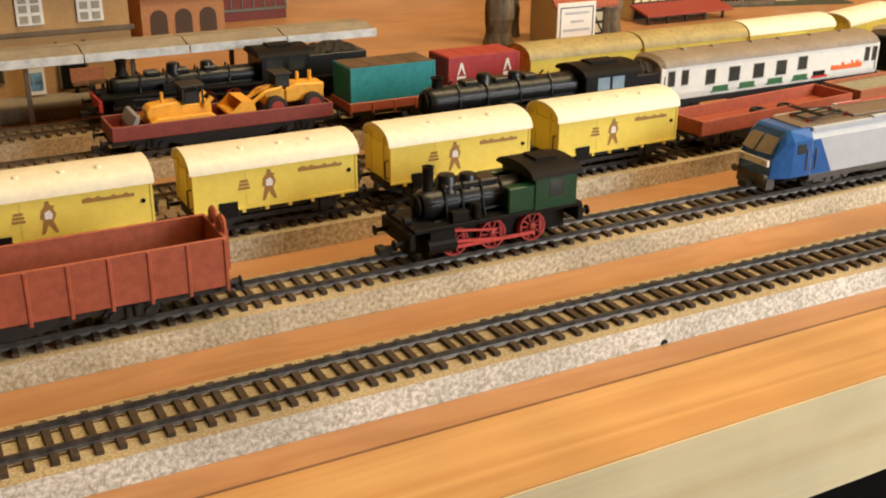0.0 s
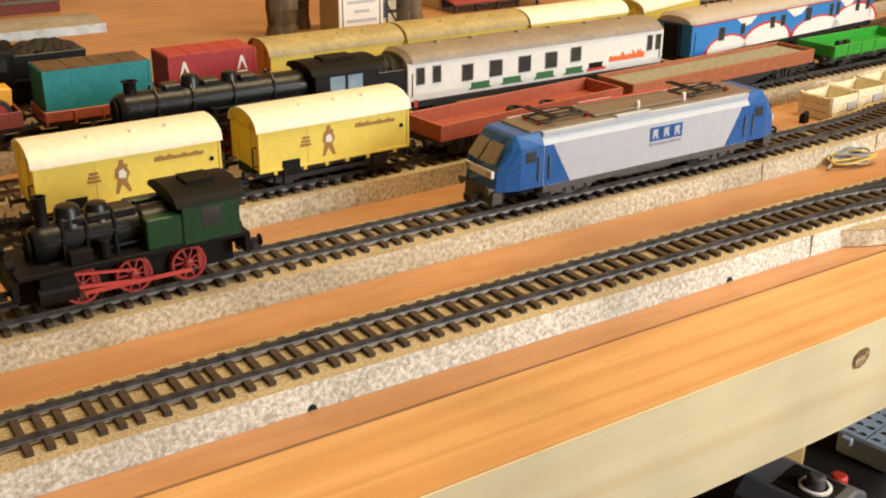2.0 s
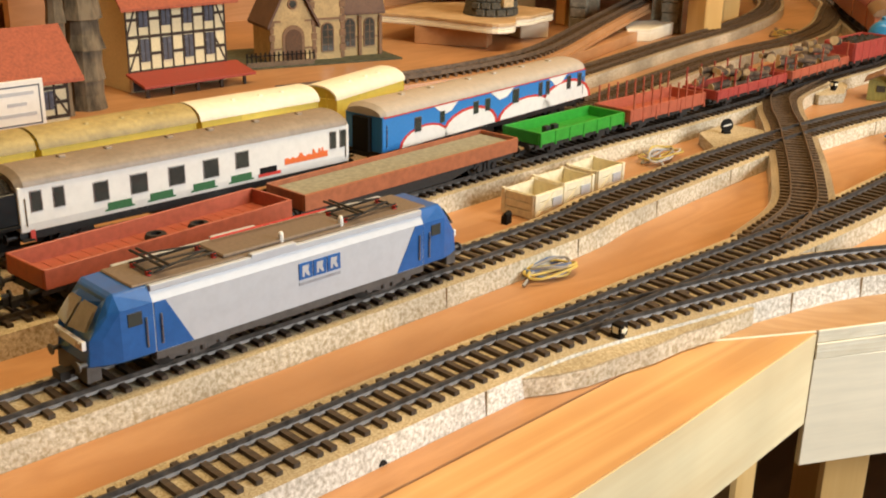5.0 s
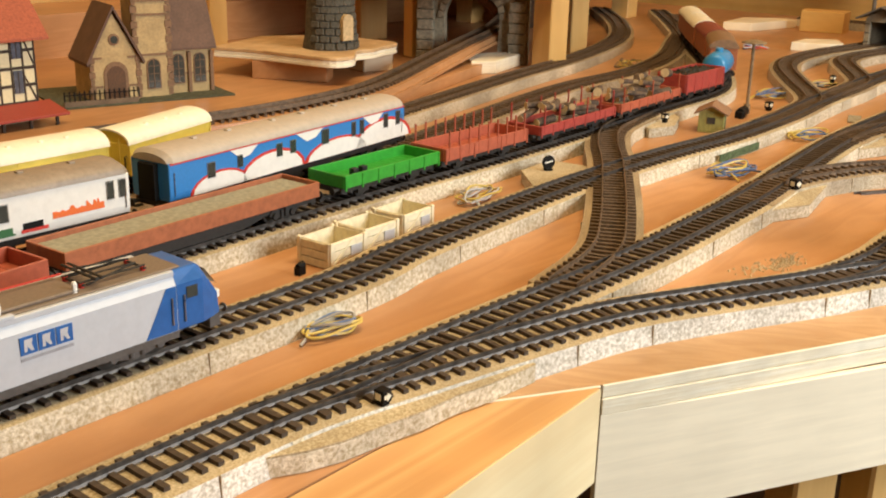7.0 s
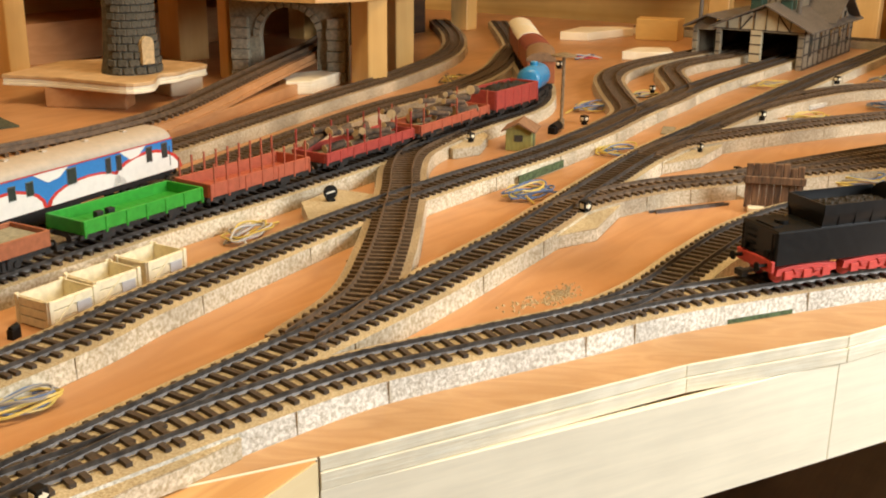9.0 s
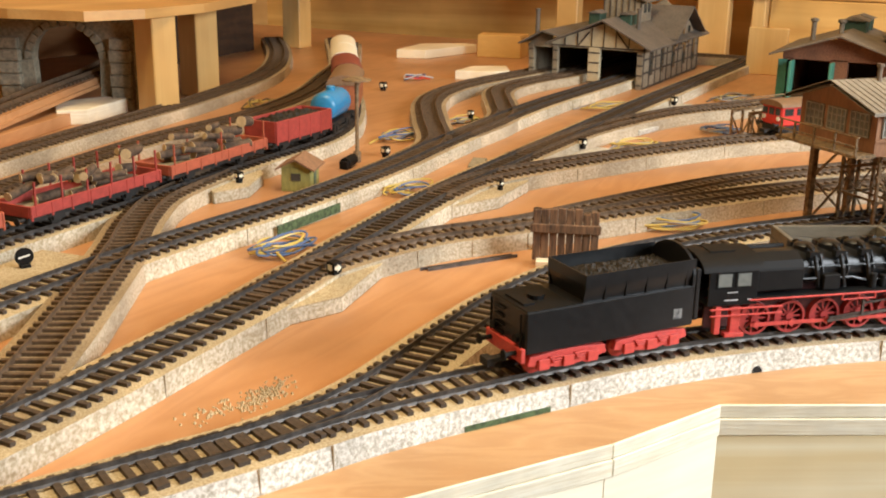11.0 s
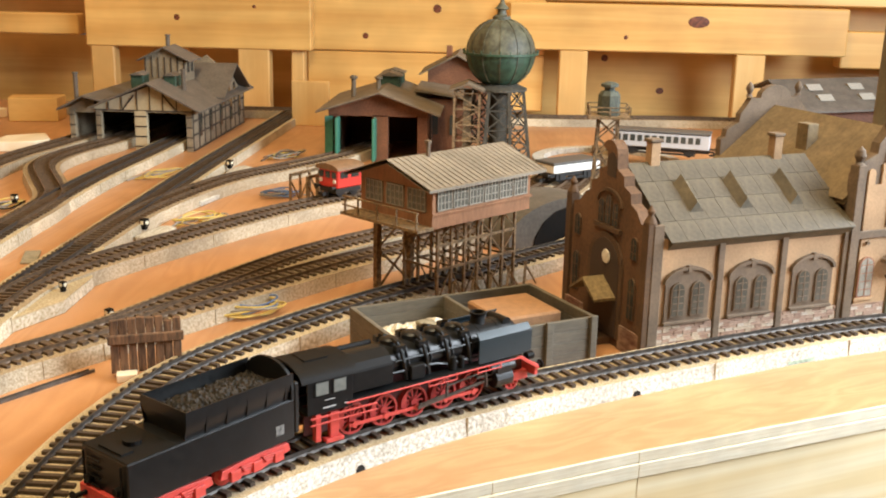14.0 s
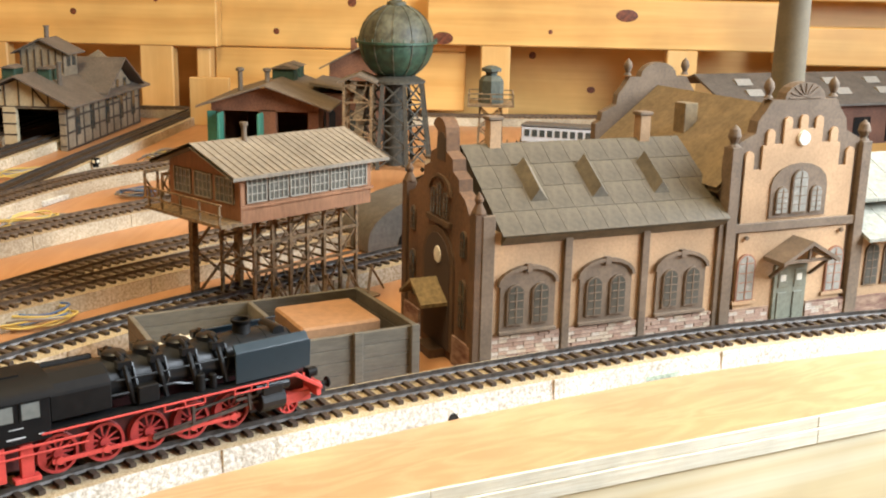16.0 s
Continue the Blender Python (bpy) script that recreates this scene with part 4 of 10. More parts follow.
# ---- the electric locomotive ----
def loft(shape, sections):
    n = len(sections[0])
    v = [p for s in sections for p in s]
    f = [(k * n + i, k * n + (i + 1) % n, (k + 1) * n + (i + 1) % n, (k + 1) * n + i) for k in range(len(sections) - 1) for i in range(n)]
    return shape.add(v, f + [tuple(range(n))[::-1], tuple(range((len(sections) - 1) * n, len(sections) * n))])


def ring(x, w, zb, zt, wt=None, lean=0.0):
    """A body section at x: half width, bottom, roof edge height; lean pushes the top back."""
    wt = w * 0.80 if wt is None else wt
    c = [(-w, zb, 0), (w, zb, 0), (w, zb + 0.14, 0.1), (w * 0.99, zt - 0.075, 0.6), (wt, zt, 1), (-wt, zt, 1), (-w * 0.99, zt - 0.075, 0.6), (-w, zb + 0.14, 0.1)]
    return [(x + lean * q, y, z) for y, z, q in c]


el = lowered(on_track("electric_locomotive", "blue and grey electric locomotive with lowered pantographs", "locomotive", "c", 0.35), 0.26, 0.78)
b = Shape()
loft(b, [ring(-0.72, 0.17, 0.255, 0.60, lean=0.0), ring(0.72, 0.17, 0.255, 0.60, lean=0.0)])
ELGREY = mat("pale_grey_engine_paint", (0.50, 0.53, 0.57), 0.33, 0, 0.03, 20, 0.01)
body = part("body", b, ELGREY, el, "light grey body side")
for s in (-1, 1):
    q = Shape()
    loft(q, [ring(s * 0.715, 0.1715, 0.254, 0.601), ring(s * 0.86, 0.171, 0.254, 0.60, 0.125), ring(s * 0.93, 0.15, 0.254, 0.585, 0.11, -s * 0.05), ring(s * 0.985, 0.125, 0.254, 0.56, 0.09, -s * 0.10)])
    cab = part("cab", q, BLUE, el, "blue slanted driver's cab", 0.006)
    w_ = Shape()
    for yy in (-1, 1):
        w_.add([(s * 0.985, yy * 0.008, 0.435), (s * 0.972, yy * 0.115, 0.435), (s * 0.912, yy * 0.105, 0.545), (s * 0.918, yy * 0.008, 0.55)], [(0, 1, 2, 3)])
        w_.add([(s * 0.995, yy * 0.008, 0.437), (s * 0.98, yy * 0.112, 0.437), (s * 0.924, yy * 0.102, 0.54), (s * 0.93, yy * 0.008, 0.545)], [(0, 1, 2, 3)])
    # the tan of the glass is a painted reflection
    part("windscreen", w_, mat("tan_reflection_glass", (0.27, 0.225, 0.165), 0.15, 0, 0.1, 12), cab, "windscreen with a tan reflection painted in")
    w_ = Shape()
    w_.box(s * 0.978, s * 0.995, -0.115, 0.115, 0.345, 0.39) if s > 0 else w_.box(-0.995, -0.978, -0.115, 0.115, 0.345, 0.39)
    part("lamp_band", w_, WHITE, cab, "white band with headlights")
    for yy in (-0.085, 0.085):
        l_ = Shape()
        l_.lathe([(0.0, 0), (0.018, 0), (0.018, s * 0.006), (0, s * 0.007)], (s * 0.993, yy, 0.368), 10, 0)
        part("headlight", l_, CHROME, cab)
    pl = Shape()
    pl.prism([(s * 0.93, 0.19), (s * 0.99, 0.19), (s * 0.985, 0.27), (s * 0.93, 0.27)], 1, -0.12, 0.12)
    part("snow_plough", pl, DGREY, el)
    for side in (-1, 1):
        # the slanted edge between blue cab and grey side
        tri = Shape()
        tri.prism([(s * 0.55, 0.258), (s * 0.716, 0.258), (s * 0.716, 0.522), (s * 0.665, 0.522)], 1, side * 0.1702 - 0.0018, side * 0.1702 + 0.0018)
        part("blue_flash", tri, BLUE, el, "blue slanted panel")
        g = Shape()
        g.box(s * 0.80 - 0.03, s * 0.80 + 0.03, side * 0.171 - 0.003, side * 0.171 + 0.003, 0.43, 0.50)
        part("side_window", g, PANE, el)
        dr = Shape()
        for k in (0.69, 0.755):
            dr.rod((s * k, side * 0.178, 0.30), (s * k, side * 0.178, 0.46), 0.004, 6)
        part("handrail", dr, CHROME, el)
    bogie(el, s * 0.52, DGREY, 0.06, 0.19)
    buffers(el, s * 0.955, 0.27, s, DGREY)
r = Shape()
r.box(-0.78, 0.78, -0.125, 0.125, 0.598, 0.612)
r.box(-0.35, 0.30, -0.10, 0.10, 0.611, 0.632)
part("roof", r, mat("roof_umber", (0.20, 0.15, 0.11), 0.6), el, "brown roof deck", 0.006)
for side in (-1, 1):
    q = Shape()
    q.box(-0.72, 0.72, side * 0.145 - 0.012, side * 0.145 + 0.012, 0.575, 0.608)
    q.box(-0.25, -0.02, side * 0.145 - 0.014, side * 0.145 + 0.014, 0.60, 0.625)
    part("roof_rail", q, ELGREY, el, "pale grey roof edge", 0.003)
    for k in range(3):
        x0 = -0.02 + k * 0.078
        q = Shape()
        q.box(x0, x0 + 0.072, side * 0.170 - 0.0035, side * 0.170 + 0.0035, 0.405, 0.50)
        mk = part("company_mark", q, BLUE, el, "blue square of the mark")
        q = Shape()
        q.prism([(x0 + 0.016, 0.42), (x0 + 0.028, 0.42), (x0 + 0.030, 0.448), (x0 + 0.046, 0.42), (x0 + 0.058, 0.42), (x0 + 0.048, 0.455), (x0 + 0.054, 0.485), (x0 + 0.018, 0.485)], 1, side * 0.170 - 0.0043, side * 0.170 + 0.0043)
        part("mark_shape", q, LGREY, mk)
    q = Shape()
    q.box(-0.02, 0.208, side * 0.170 - 0.003, side * 0.170 + 0.003, 0.372, 0.388)
    part("small_print", q, mat("faint_print_grey", (0.33, 0.34, 0.37), 0.5), el, "faint grey line of print")
    for x0, w_ in ((-0.42, 0.06), (0.36, 0.03), (0.58, 0.05)):
        q = Shape()
        q.box(x0, x0 + w_, side * 0.164 - 0.003, side * 0.164 + 0.003, 0.234, 0.248)
        part("data_panel", q, WHITE, el, "small white data bar")
    q = Shape()
    q.box(-0.72, 0.72, side * 0.16 - 0.012, side * 0.16 + 0.004, 0.225, 0.256)
    part("sole_bar", q, DGREY, el)
q = Shape()
q.box(-0.2, 0.2, -0.13, 0.13, 0.19, 0.255)
part("transformer_box", q, DGREY, el, "", 0.01)
for c in (-0.52, 0.48):
    bars = [((c + k, -0.08, 0.63), (c + k, 0.08, 0.63), 0.007) for k in (-0.15, 0.15)]
    for side in (-1, 1):
        bars += [((c - 0.13, side * 0.07, 0.625), (c + 0.13, side * 0.035, 0.655), 0.006), ((c + 0.13, side * 0.035, 0.655), (c - 0.12, side * 0.06, 0.672), 0.005), ((c - 0.16, side * 0.06, 0.64), (c + 0.16, side * 0.06, 0.64), 0.006)]
    pan = part("pantograph", Shape().rod((c - 0.12, -0.13, 0.672), (c - 0.12, 0.13, 0.672), 0.007, 6), UNDER, el, "dark folded pantograph")
    bars += [((c - 0.09, -0.13, 0.672), (c - 0.09, 0.13, 0.672), 0.007)]
    for p_, q_, r_ in bars:
        part("pantograph_bar", Shape().rod(p_, q_, r_, 6), UNDER, pan)
    for k in (-0.15, 0.15):
        for side in (-1, 1):
            i_ = Shape()
            i_.rod((c + k, side * 0.06, 0.61), (c + k, side * 0.06, 0.636), 0.012, 8)
            part("insulator", i_, RED, el)
q = Shape()
q.bar((-0.30, 0.07, 0.652), (0.32, 0.07, 0.652), 0.008, 0.008)
part("roof_line", q, RED, el, "red roof conductor")
for k in (-0.05, 0.28):
    q = Shape()
    q.lathe([(0.012, 0.60), (0.012, 0.66), (0.008, 0.672), (0, 0.674)], (k, -0.09, 0), 8)
    part("roof_post", q, WHITE, el)


# ---- steam locomotives ----
LOCOFR = mat("locomotive_red_frame", (0.62, 0.07, 0.055), 0.5, 0, 0.1, 30, 0.1)
IRON = mat("dark_iron_rod", (0.10, 0.085, 0.075), 0.45, 0.5, 0.2, 30)
CABGLASS = mat("pale_cab_glass", (0.20, 0.21, 0.19), 0.2, 0, 0.08, 20)


def arc_chord(key, near, x0, x1, ahead):
    """Pose of a stiff body whose points x0 and x1 ride the track; the point 'ahead' of it lies nearest to 'near'."""
    line = curve_through(TRACKS[key], 0.02)
    i = min(range(len(line)), key=lambda k: (line[k][0] - near[0]) ** 2 + (line[k][1] - near[1]) ** 2)

    def p(x):
        q = line[max(0, min(len(line) - 1, i + round((x - ahead) / 0.02)))]
        return Vector((q[0], q[1], 0))

    a, b = p(x0), p(x1)
    d = (b - a).normalized()
    o = a - d * x0
    return o.x, o.y, math.degrees(math.atan2(d.y, d.x))


WHEELRED = mat("wheel_red", (0.44, 0.045, 0.038), 0.5, 0, 0.15, 30)


def spoked_wheel(parent, x, r, side, material=WHEELRED, spokes=11, weight=True):
    z = RAIL_TOP + r
    y = side * 0.083
    w = Shape()
    n = 26
    v, f = [], []
    for rr, yy in ((r * 1.05, -0.016), (r * 1.05, -0.011), (r, -0.009), (r, 0.012), (r * 0.86, 0.012), (r * 0.86, -0.012)):
        for k in range(n):
            a = 2 * math.pi * k / n
            v.append((x + rr * math.cos(a), y + side * yy, z + rr * math.sin(a)))
    for j in range(6):
        jj = (j + 1) % 6
        f += [(j * n + k, j * n + (k + 1) % n, jj * n + (k + 1) % n, jj * n + k) for k in range(n)]
    w.add(v, f)
    if weight:
        w.prism([(x + r * 0.87 * math.cos(a), z + r * 0.87 * math.sin(a)) for a in (2.2, 2.5, 2.8, 3.1, 3.4, 3.7, 4.0)], 1, y - 0.006, y + 0.008)
    rim = part("driving_wheel", w, material, parent, "red spoked wheel")
    for k in range(spokes):
        w = Shape()
        a = 2 * math.pi * k / spokes
        w.bar((x, y, z), (x + r * 0.88 * math.cos(a), y, z + r * 0.88 * math.sin(a)), 0.008, 0.008)
        part("spoke", w, material, rim)
    w = Shape()
    w.lathe([(r * 0.24, -0.013), (r * 0.24, 0.014), (r * 0.12, 0.018)], (x, y, z), 12, 1)
    part("hub", w, material, rim)


def locomotive_boiler(t, x0, x1, z, r, black=BLACK):
    b = Shape()
    b.lathe([(r * 1.02, x0), (r * 1.02, x0 + 0.28), (r, x0 + 0.30), (r, x1 - 0.04), (r * 0.97, x1 - 0.02), (r * 0.85, x1), (r * 0.3, x1 + 0.012), (0, x1 + 0.012)], (0, 0, z), 26, 0)
    ob = part("boiler", b, black, t, "glossy black boiler", 0, True)
    k = x0 + 0.36
    while k < x1 - 0.05:
        q = Shape()
        q.lathe([(r * 1.0, k - 0.004), (r * 1.02, k - 0.003), (r * 1.02, k + 0.003), (r * 1.0, k + 0.004)], (0, 0, z), 26, 0)
        part("boiler_band", q, black, ob, "", 0, True)
        k += 0.13
    q = Shape()
    q.lathe([(0, x1 + 0.012), (r * 0.72, x1 + 0.012), (r * 0.70, x1 + 0.02), (0.02, x1 + 0.025), (0, x1 + 0.04)], (0, 0, z), 20, 0)
    q.box(x1 + 0.02, x1 + 0.03, -0.012, 0.012, z - 0.06, z + 0.06)
    part("smokebox_door", q, BLACKM, ob, "", 0, True)
    return ob


def dome(parent, name, x, z, r, h, material=BLACK):
    q = Shape()
    q.lathe([(r * 1.25, z - 0.02), (r * 1.02, z), (r, z + h * 0.7), (r * 0.8, z + h * 0.92), (r * 0.4, z + h), (0, z + h)], (x, 0, 0), 16)
    part(name, q, material, parent, "", 0, True)


def big_engine(place, label, deflectors=True):
    x, y, turn = place
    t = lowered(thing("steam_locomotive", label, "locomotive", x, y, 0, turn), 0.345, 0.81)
    boil = locomotive_boiler(t, 0.0, 1.13, 0.505, 0.108)
    # firebox, pipes and fittings along the boiler
    q = Shape()
    q.prism([(-0.11, 0.40), (0.11, 0.40), (0.115, 0.52), (0.08, 0.60), (-0.08, 0.60), (-0.115, 0.52)], 0, 0.0, 0.28)
    part("firebox", q, BLACK, boil, "", 0.006)
    for xx, nm, r, h in ((0.34, "sand_dome", 0.050, 0.040), (0.48, "steam_dome", 0.055, 0.045), (0.62, "sand_dome", 0.050, 0.040), (0.755, "feed_dome", 0.045, 0.036)):
        dome(t, nm, xx, 0.605, r, h)
        pp = Shape()
        for s in (-1, 1):
            pp.tube([(xx, s * 0.03, 0.640), (xx, s * 0.075, 0.632), (xx + 0.004, s * 0.110, 0.585), (xx + 0.01, s * 0.124, 0.52), (xx + 0.03, s * 0.122, 0.40)], 0.012, 7)
            pp.tube([(xx + 0.035, s * 0.03, 0.625), (xx + 0.04, s * 0.09, 0.60), (xx + 0.045, s * 0.122, 0.50), (xx + 0.02, s * 0.122, 0.44)], 0.007, 6)
            pp.box(xx - 0.026, xx + 0.03, s * 0.092 - 0.018, s * 0.092 + 0.018, 0.585, 0.622)
        part("pipe", pp, BLACK, boil)
    ch = Shape()
    ch.lathe([(0.055, 0.58), (0.042, 0.61), (0.038, 0.655), (0.046, 0.668), (0.046, 0.680), (0.034, 0.680), (0.034, 0.63), (0, 0.63)], (0.925, 0, 0), 16)
    part("chimney", ch, BLACKM, t, "", 0, True)
    b = Shape()
    b.rod((1.075, -0.07, 0.60), (1.075, 0.07, 0.60), 0.03, 12)
    part("preheater", b, BLACK, t, "", 0, True)
    hr = Shape()
    for s in (-1, 1):
        hr.tube([(0.30, s * 0.120, 0.535), (0.86, s * 0.120, 0.535)], 0.0045, 5)
        for k in (0.35, 0.5, 0.65, 0.8):
            hr.rod((k, s * 0.105, 0.535), (k, s * 0.122, 0.535), 0.006, 5)
        hr.tube([(0.26, s * 0.125, 0.465), (0.55, s * 0.125, 0.46), (0.62, s * 0.12, 0.435), (0.88, s * 0.12, 0.43)], 0.007, 5)
    part("handrail", hr, BLACK, boil)
    for s in (-1, 1):
        pb = Shape()
        pb.box(0.38, 0.47, s * 0.12 - 0.03, s * 0.12 + 0.03, 0.395, 0.49)
        pb.rod((0.66, s * 0.125, 0.385), (0.66, s * 0.125, 0.48), 0.024, 10)
        pb.rod((0.72, s * 0.125, 0.385), (0.72, s * 0.125, 0.465), 0.018, 10)
        part("air_pump", pb, BLACKM, t, "", 0.004)
    # running plate and red valance
    for s in (-1, 1):
        rp = Shape()
        a, b_ = (s * 0.10, s * 0.168) if s > 0 else (s * 0.168, s * 0.10)
        rp.box(0.0, 1.02, a, b_, 0.376, 0.386)
        rp.prism([(1.02, 0.376), (1.02, 0.386), (1.10, 0.386), (1.235, 0.29), (1.235, 0.28), (1.10, 0.376)], 1, a, b_)
        part("running_plate", rp, BLACK, t)
        va = Shape()
        yy0, yy1 = s * 0.168 - 0.004, s * 0.168 + 0.004
        va.box(-0.02, 1.10, yy0, yy1, 0.366, 0.377)
        va.prism([(1.08, 0.364), (1.08, 0.382), (1.11, 0.382), (1.24, 0.288), (1.24, 0.268), (1.10, 0.362)], 1, yy0, yy1)
        va.box(0.48, 0.66, yy0, yy1, 0.335, 0.341)
        va.box(0.80, 0.96, yy0, yy1, 0.338, 0.344)
        for k in (0.48, 0.57, 0.66, 0.80, 0.88, 0.96):
            va.box(k - 0.004, k + 0.004, yy0, yy1, 0.335, 0.368)
        va.box(-0.22, 0.16, yy0, yy1, 0.322, 0.332)
        va.box(-0.22, 0.16, yy0, yy1, 0.290, 0.298)
        part("valance", va, LOCOFR, t, "red valance", 0.002)
        if deflectors:
            d = Shape()
            d.prism([(0.81, 0.392), (1.09, 0.392), (1.18, 0.405), (1.185, 0.56), (0.81, 0.56)], 1, s * 0.160 - 0.004, s * 0.160 + 0.004)
            d.prism([(s * 0.164, 0.556), (s * 0.164, 0.562), (s * 0.134, 0.602), (s * 0.127, 0.598), (s * 0.156, 0.556)], 0, 0.812, 1.175)
            part("smoke_deflector", d, LOCOSHEEN, t, "large black smoke deflector with a bluish reflection painted in", 0.004)
        cy = Shape()
        cy.rod((0.93, s * 0.130, 0.265), (1.05, s * 0.130, 0.265), 0.050, 14)
        cy.rod((0.91, s * 0.130, 0.328), (1.08, s * 0.130, 0.328), 0.03, 12)
        cy.box(0.94, 1.04, min(s * 0.09, s * 0.165), max(s * 0.09, s * 0.165), 0.26, 0.34)
        part("cylinder", cy, BLACK, t, "", 0.003)
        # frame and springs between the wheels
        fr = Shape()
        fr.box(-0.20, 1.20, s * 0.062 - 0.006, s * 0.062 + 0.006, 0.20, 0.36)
        # frame red darkened to stand for the shade behind the wheels
        part("main_frame", fr, mat("shaded_frame", (0.10, 0.02, 0.018), 0.7, 0, 0.2, 30), t, "red main frame with the shade between the wheels painted in")
        for k in (0.06, 0.25, 0.44, 0.63, 0.82):
            spoked_wheel(t, k, 0.083, s)
        spoked_wheel(t, 1.105, 0.050, s, LOCOFR, 9, False)
        rod = Shape()
        rod.bar((0.03, s * 0.112, 0.215), (0.85, s * 0.112, 0.215), 0.008, 0.018)
        for k in (0.06, 0.25, 0.44, 0.63, 0.82):
            rod.lathe([(0.017, -0.007), (0.017, 0.007), (0.008, 0.011)], (k, s * 0.112, 0.215), 10, 1)
        part("coupling_rod", rod, LOCOFR, t, "red coupling rod")
        mr = Shape()
        mr.bar((0.44, s * 0.128, 0.215), (0.90, s * 0.130, 0.268), 0.008, 0.016)
        mr.bar((0.86, s * 0.132, 0.268), (1.0, s * 0.132, 0.268), 0.01, 0.01)
        mr.bar((0.82, s * 0.134, 0.298), (0.98, s * 0.134, 0.298), 0.008, 0.014)
        mr.bar((0.62, s * 0.138, 0.33), (0.62, s * 0.138, 0.24), 0.012, 0.012)
        mr.bar((0.62, s * 0.138, 0.30), (0.96, s * 0.138, 0.335), 0.007, 0.009)
        mr.bar((0.44, s * 0.136, 0.235), (0.62, s * 0.138, 0.255), 0.007, 0.009)
        mr.bar((0.88, s * 0.138, 0.34), (0.89, s * 0.138, 0.24), 0.008, 0.012)
        part("piston_rod", mr, IRON, t, "dark steel piston and valve rods")
        st = Shape()
        st.box(-0.13, -0.03, min(s * 0.12, s * 0.165), max(s * 0.12, s * 0.165), 0.18, 0.20)
        st.box(-0.10, -0.05, min(s * 0.12, s * 0.15), max(s * 0.12, s * 0.15), 0.18, 0.33)
        st.box(-0.19, -0.16, min(s * 0.13, s * 0.165), max(s * 0.13, s * 0.165), 0.20, 0.34)
        part("footstep", st, LOCOFR, t, "red steps", 0.002)
    # front beam
    fb = Shape()
    fb.box(1.215, 1.24, -0.16, 0.16, 0.235, 0.30)
    fb.box(1.05, 1.22, -0.10, 0.10, 0.20, 0.25)
    part("buffer_beam", fb, LOCOFR, t, "red front beam", 0.003)
    buffers(t, 1.24, 0.27, 1, BLACKM)
    for s in (-1, 1):
        lp = Shape()
        lp.rod((1.20, s * 0.10, 0.335), (1.245, s * 0.10, 0.335), 0.024, 12)
        lp.box(1.20, 1.22, s * 0.10 - 0.006, s * 0.10 + 0.006, 0.30, 0.32)
        lob = part("lamp", lp, BLACKM, t)
        ln_ = Shape()
        ln_.rod((1.245, s * 0.10, 0.335), (1.248, s * 0.10, 0.335), 0.018, 12)
        part("lens", ln_, WHITE, lob)
    # cab
    cb = Shape()
    for s in (-1, 1):
        cb.prism([(-0.235, 0.345), (0.02, 0.345), (0.02, 0.565), (-0.235, 0.565)], 1, s * 0.160 - 0.005, s * 0.160 + 0.005)
    cb.prism([(-0.16, 0.345), (0.16, 0.345), (0.16, 0.565), (0.10, 0.62), (-0.10, 0.62), (-0.16, 0.565)], 0, 0.01, 0.02)
    cb.box(-0.235, 0.02, -0.155, 0.155, 0.34, 0.352)
    cab = part("cab", cb, BLACK, t, "black cab", 0.002)
    rf = Shape()
    prof = [(0.175 * math.cos(math.pi * k / 12), 0.555 + 0.085 * math.sin(math.pi * k / 12)) for k in range(13)]
    inn = [(0.163 * math.cos(math.pi * k / 12), 0.555 + 0.073 * math.sin(math.pi * k / 12)) for k in range(13)]
    rf.prism(prof + inn[::-1], 0, -0.27, 0.04)
    rf.box(-0.19, -0.06, -0.06, 0.06, 0.628, 0.643)
    part("roof", rf, BLACKM, cab, "black curved cab roof", 0, True)
    for s in (-1, 1):
        for c in (-0.155, -0.055):
            wf = Shape()
            wf.box(c - 0.043, c + 0.043, s * 0.165 - 0.003, s * 0.165 + 0.004, 0.455, 0.55)
            w1 = part("window", wf, BLACK, cab, "cab window with pale glass")
            g = Shape()
            g.box(c - 0.034, c + 0.034, s * 0.166 - 0.003, s * 0.166 + 0.0045, 0.463, 0.542)
            part("pane", g, CABGLASS, w1)
        pl = Shape()
        pl.box(-0.15, -0.08, s * 0.166 - 0.002, s * 0.166 + 0.002, 0.374, 0.381)
        pl.box(-0.14, -0.085, s * 0.166 - 0.002, s * 0.166 + 0.002, 0.423, 0.427)
        pl.box(-0.03, -0.01, s * 0.166 - 0.002, s * 0.166 + 0.002, 0.374, 0.380)
        part("number_plate", pl, LGREY, cab, "thin white bars of the plates")
        sb = Shape()
        sb.prism([(s * 0.10, 0.41), (s * 0.150, 0.41), (s * 0.150, 0.545), (s * 0.125, 0.59), (s * 0.06, 0.628), (s * 0.05, 0.60)], 0, 0.022, 0.27)
        part("firebox_cladding", sb, BLACKM, t, "smooth black firebox cladding", 0.006)
    # tender on its own wheels
    return t


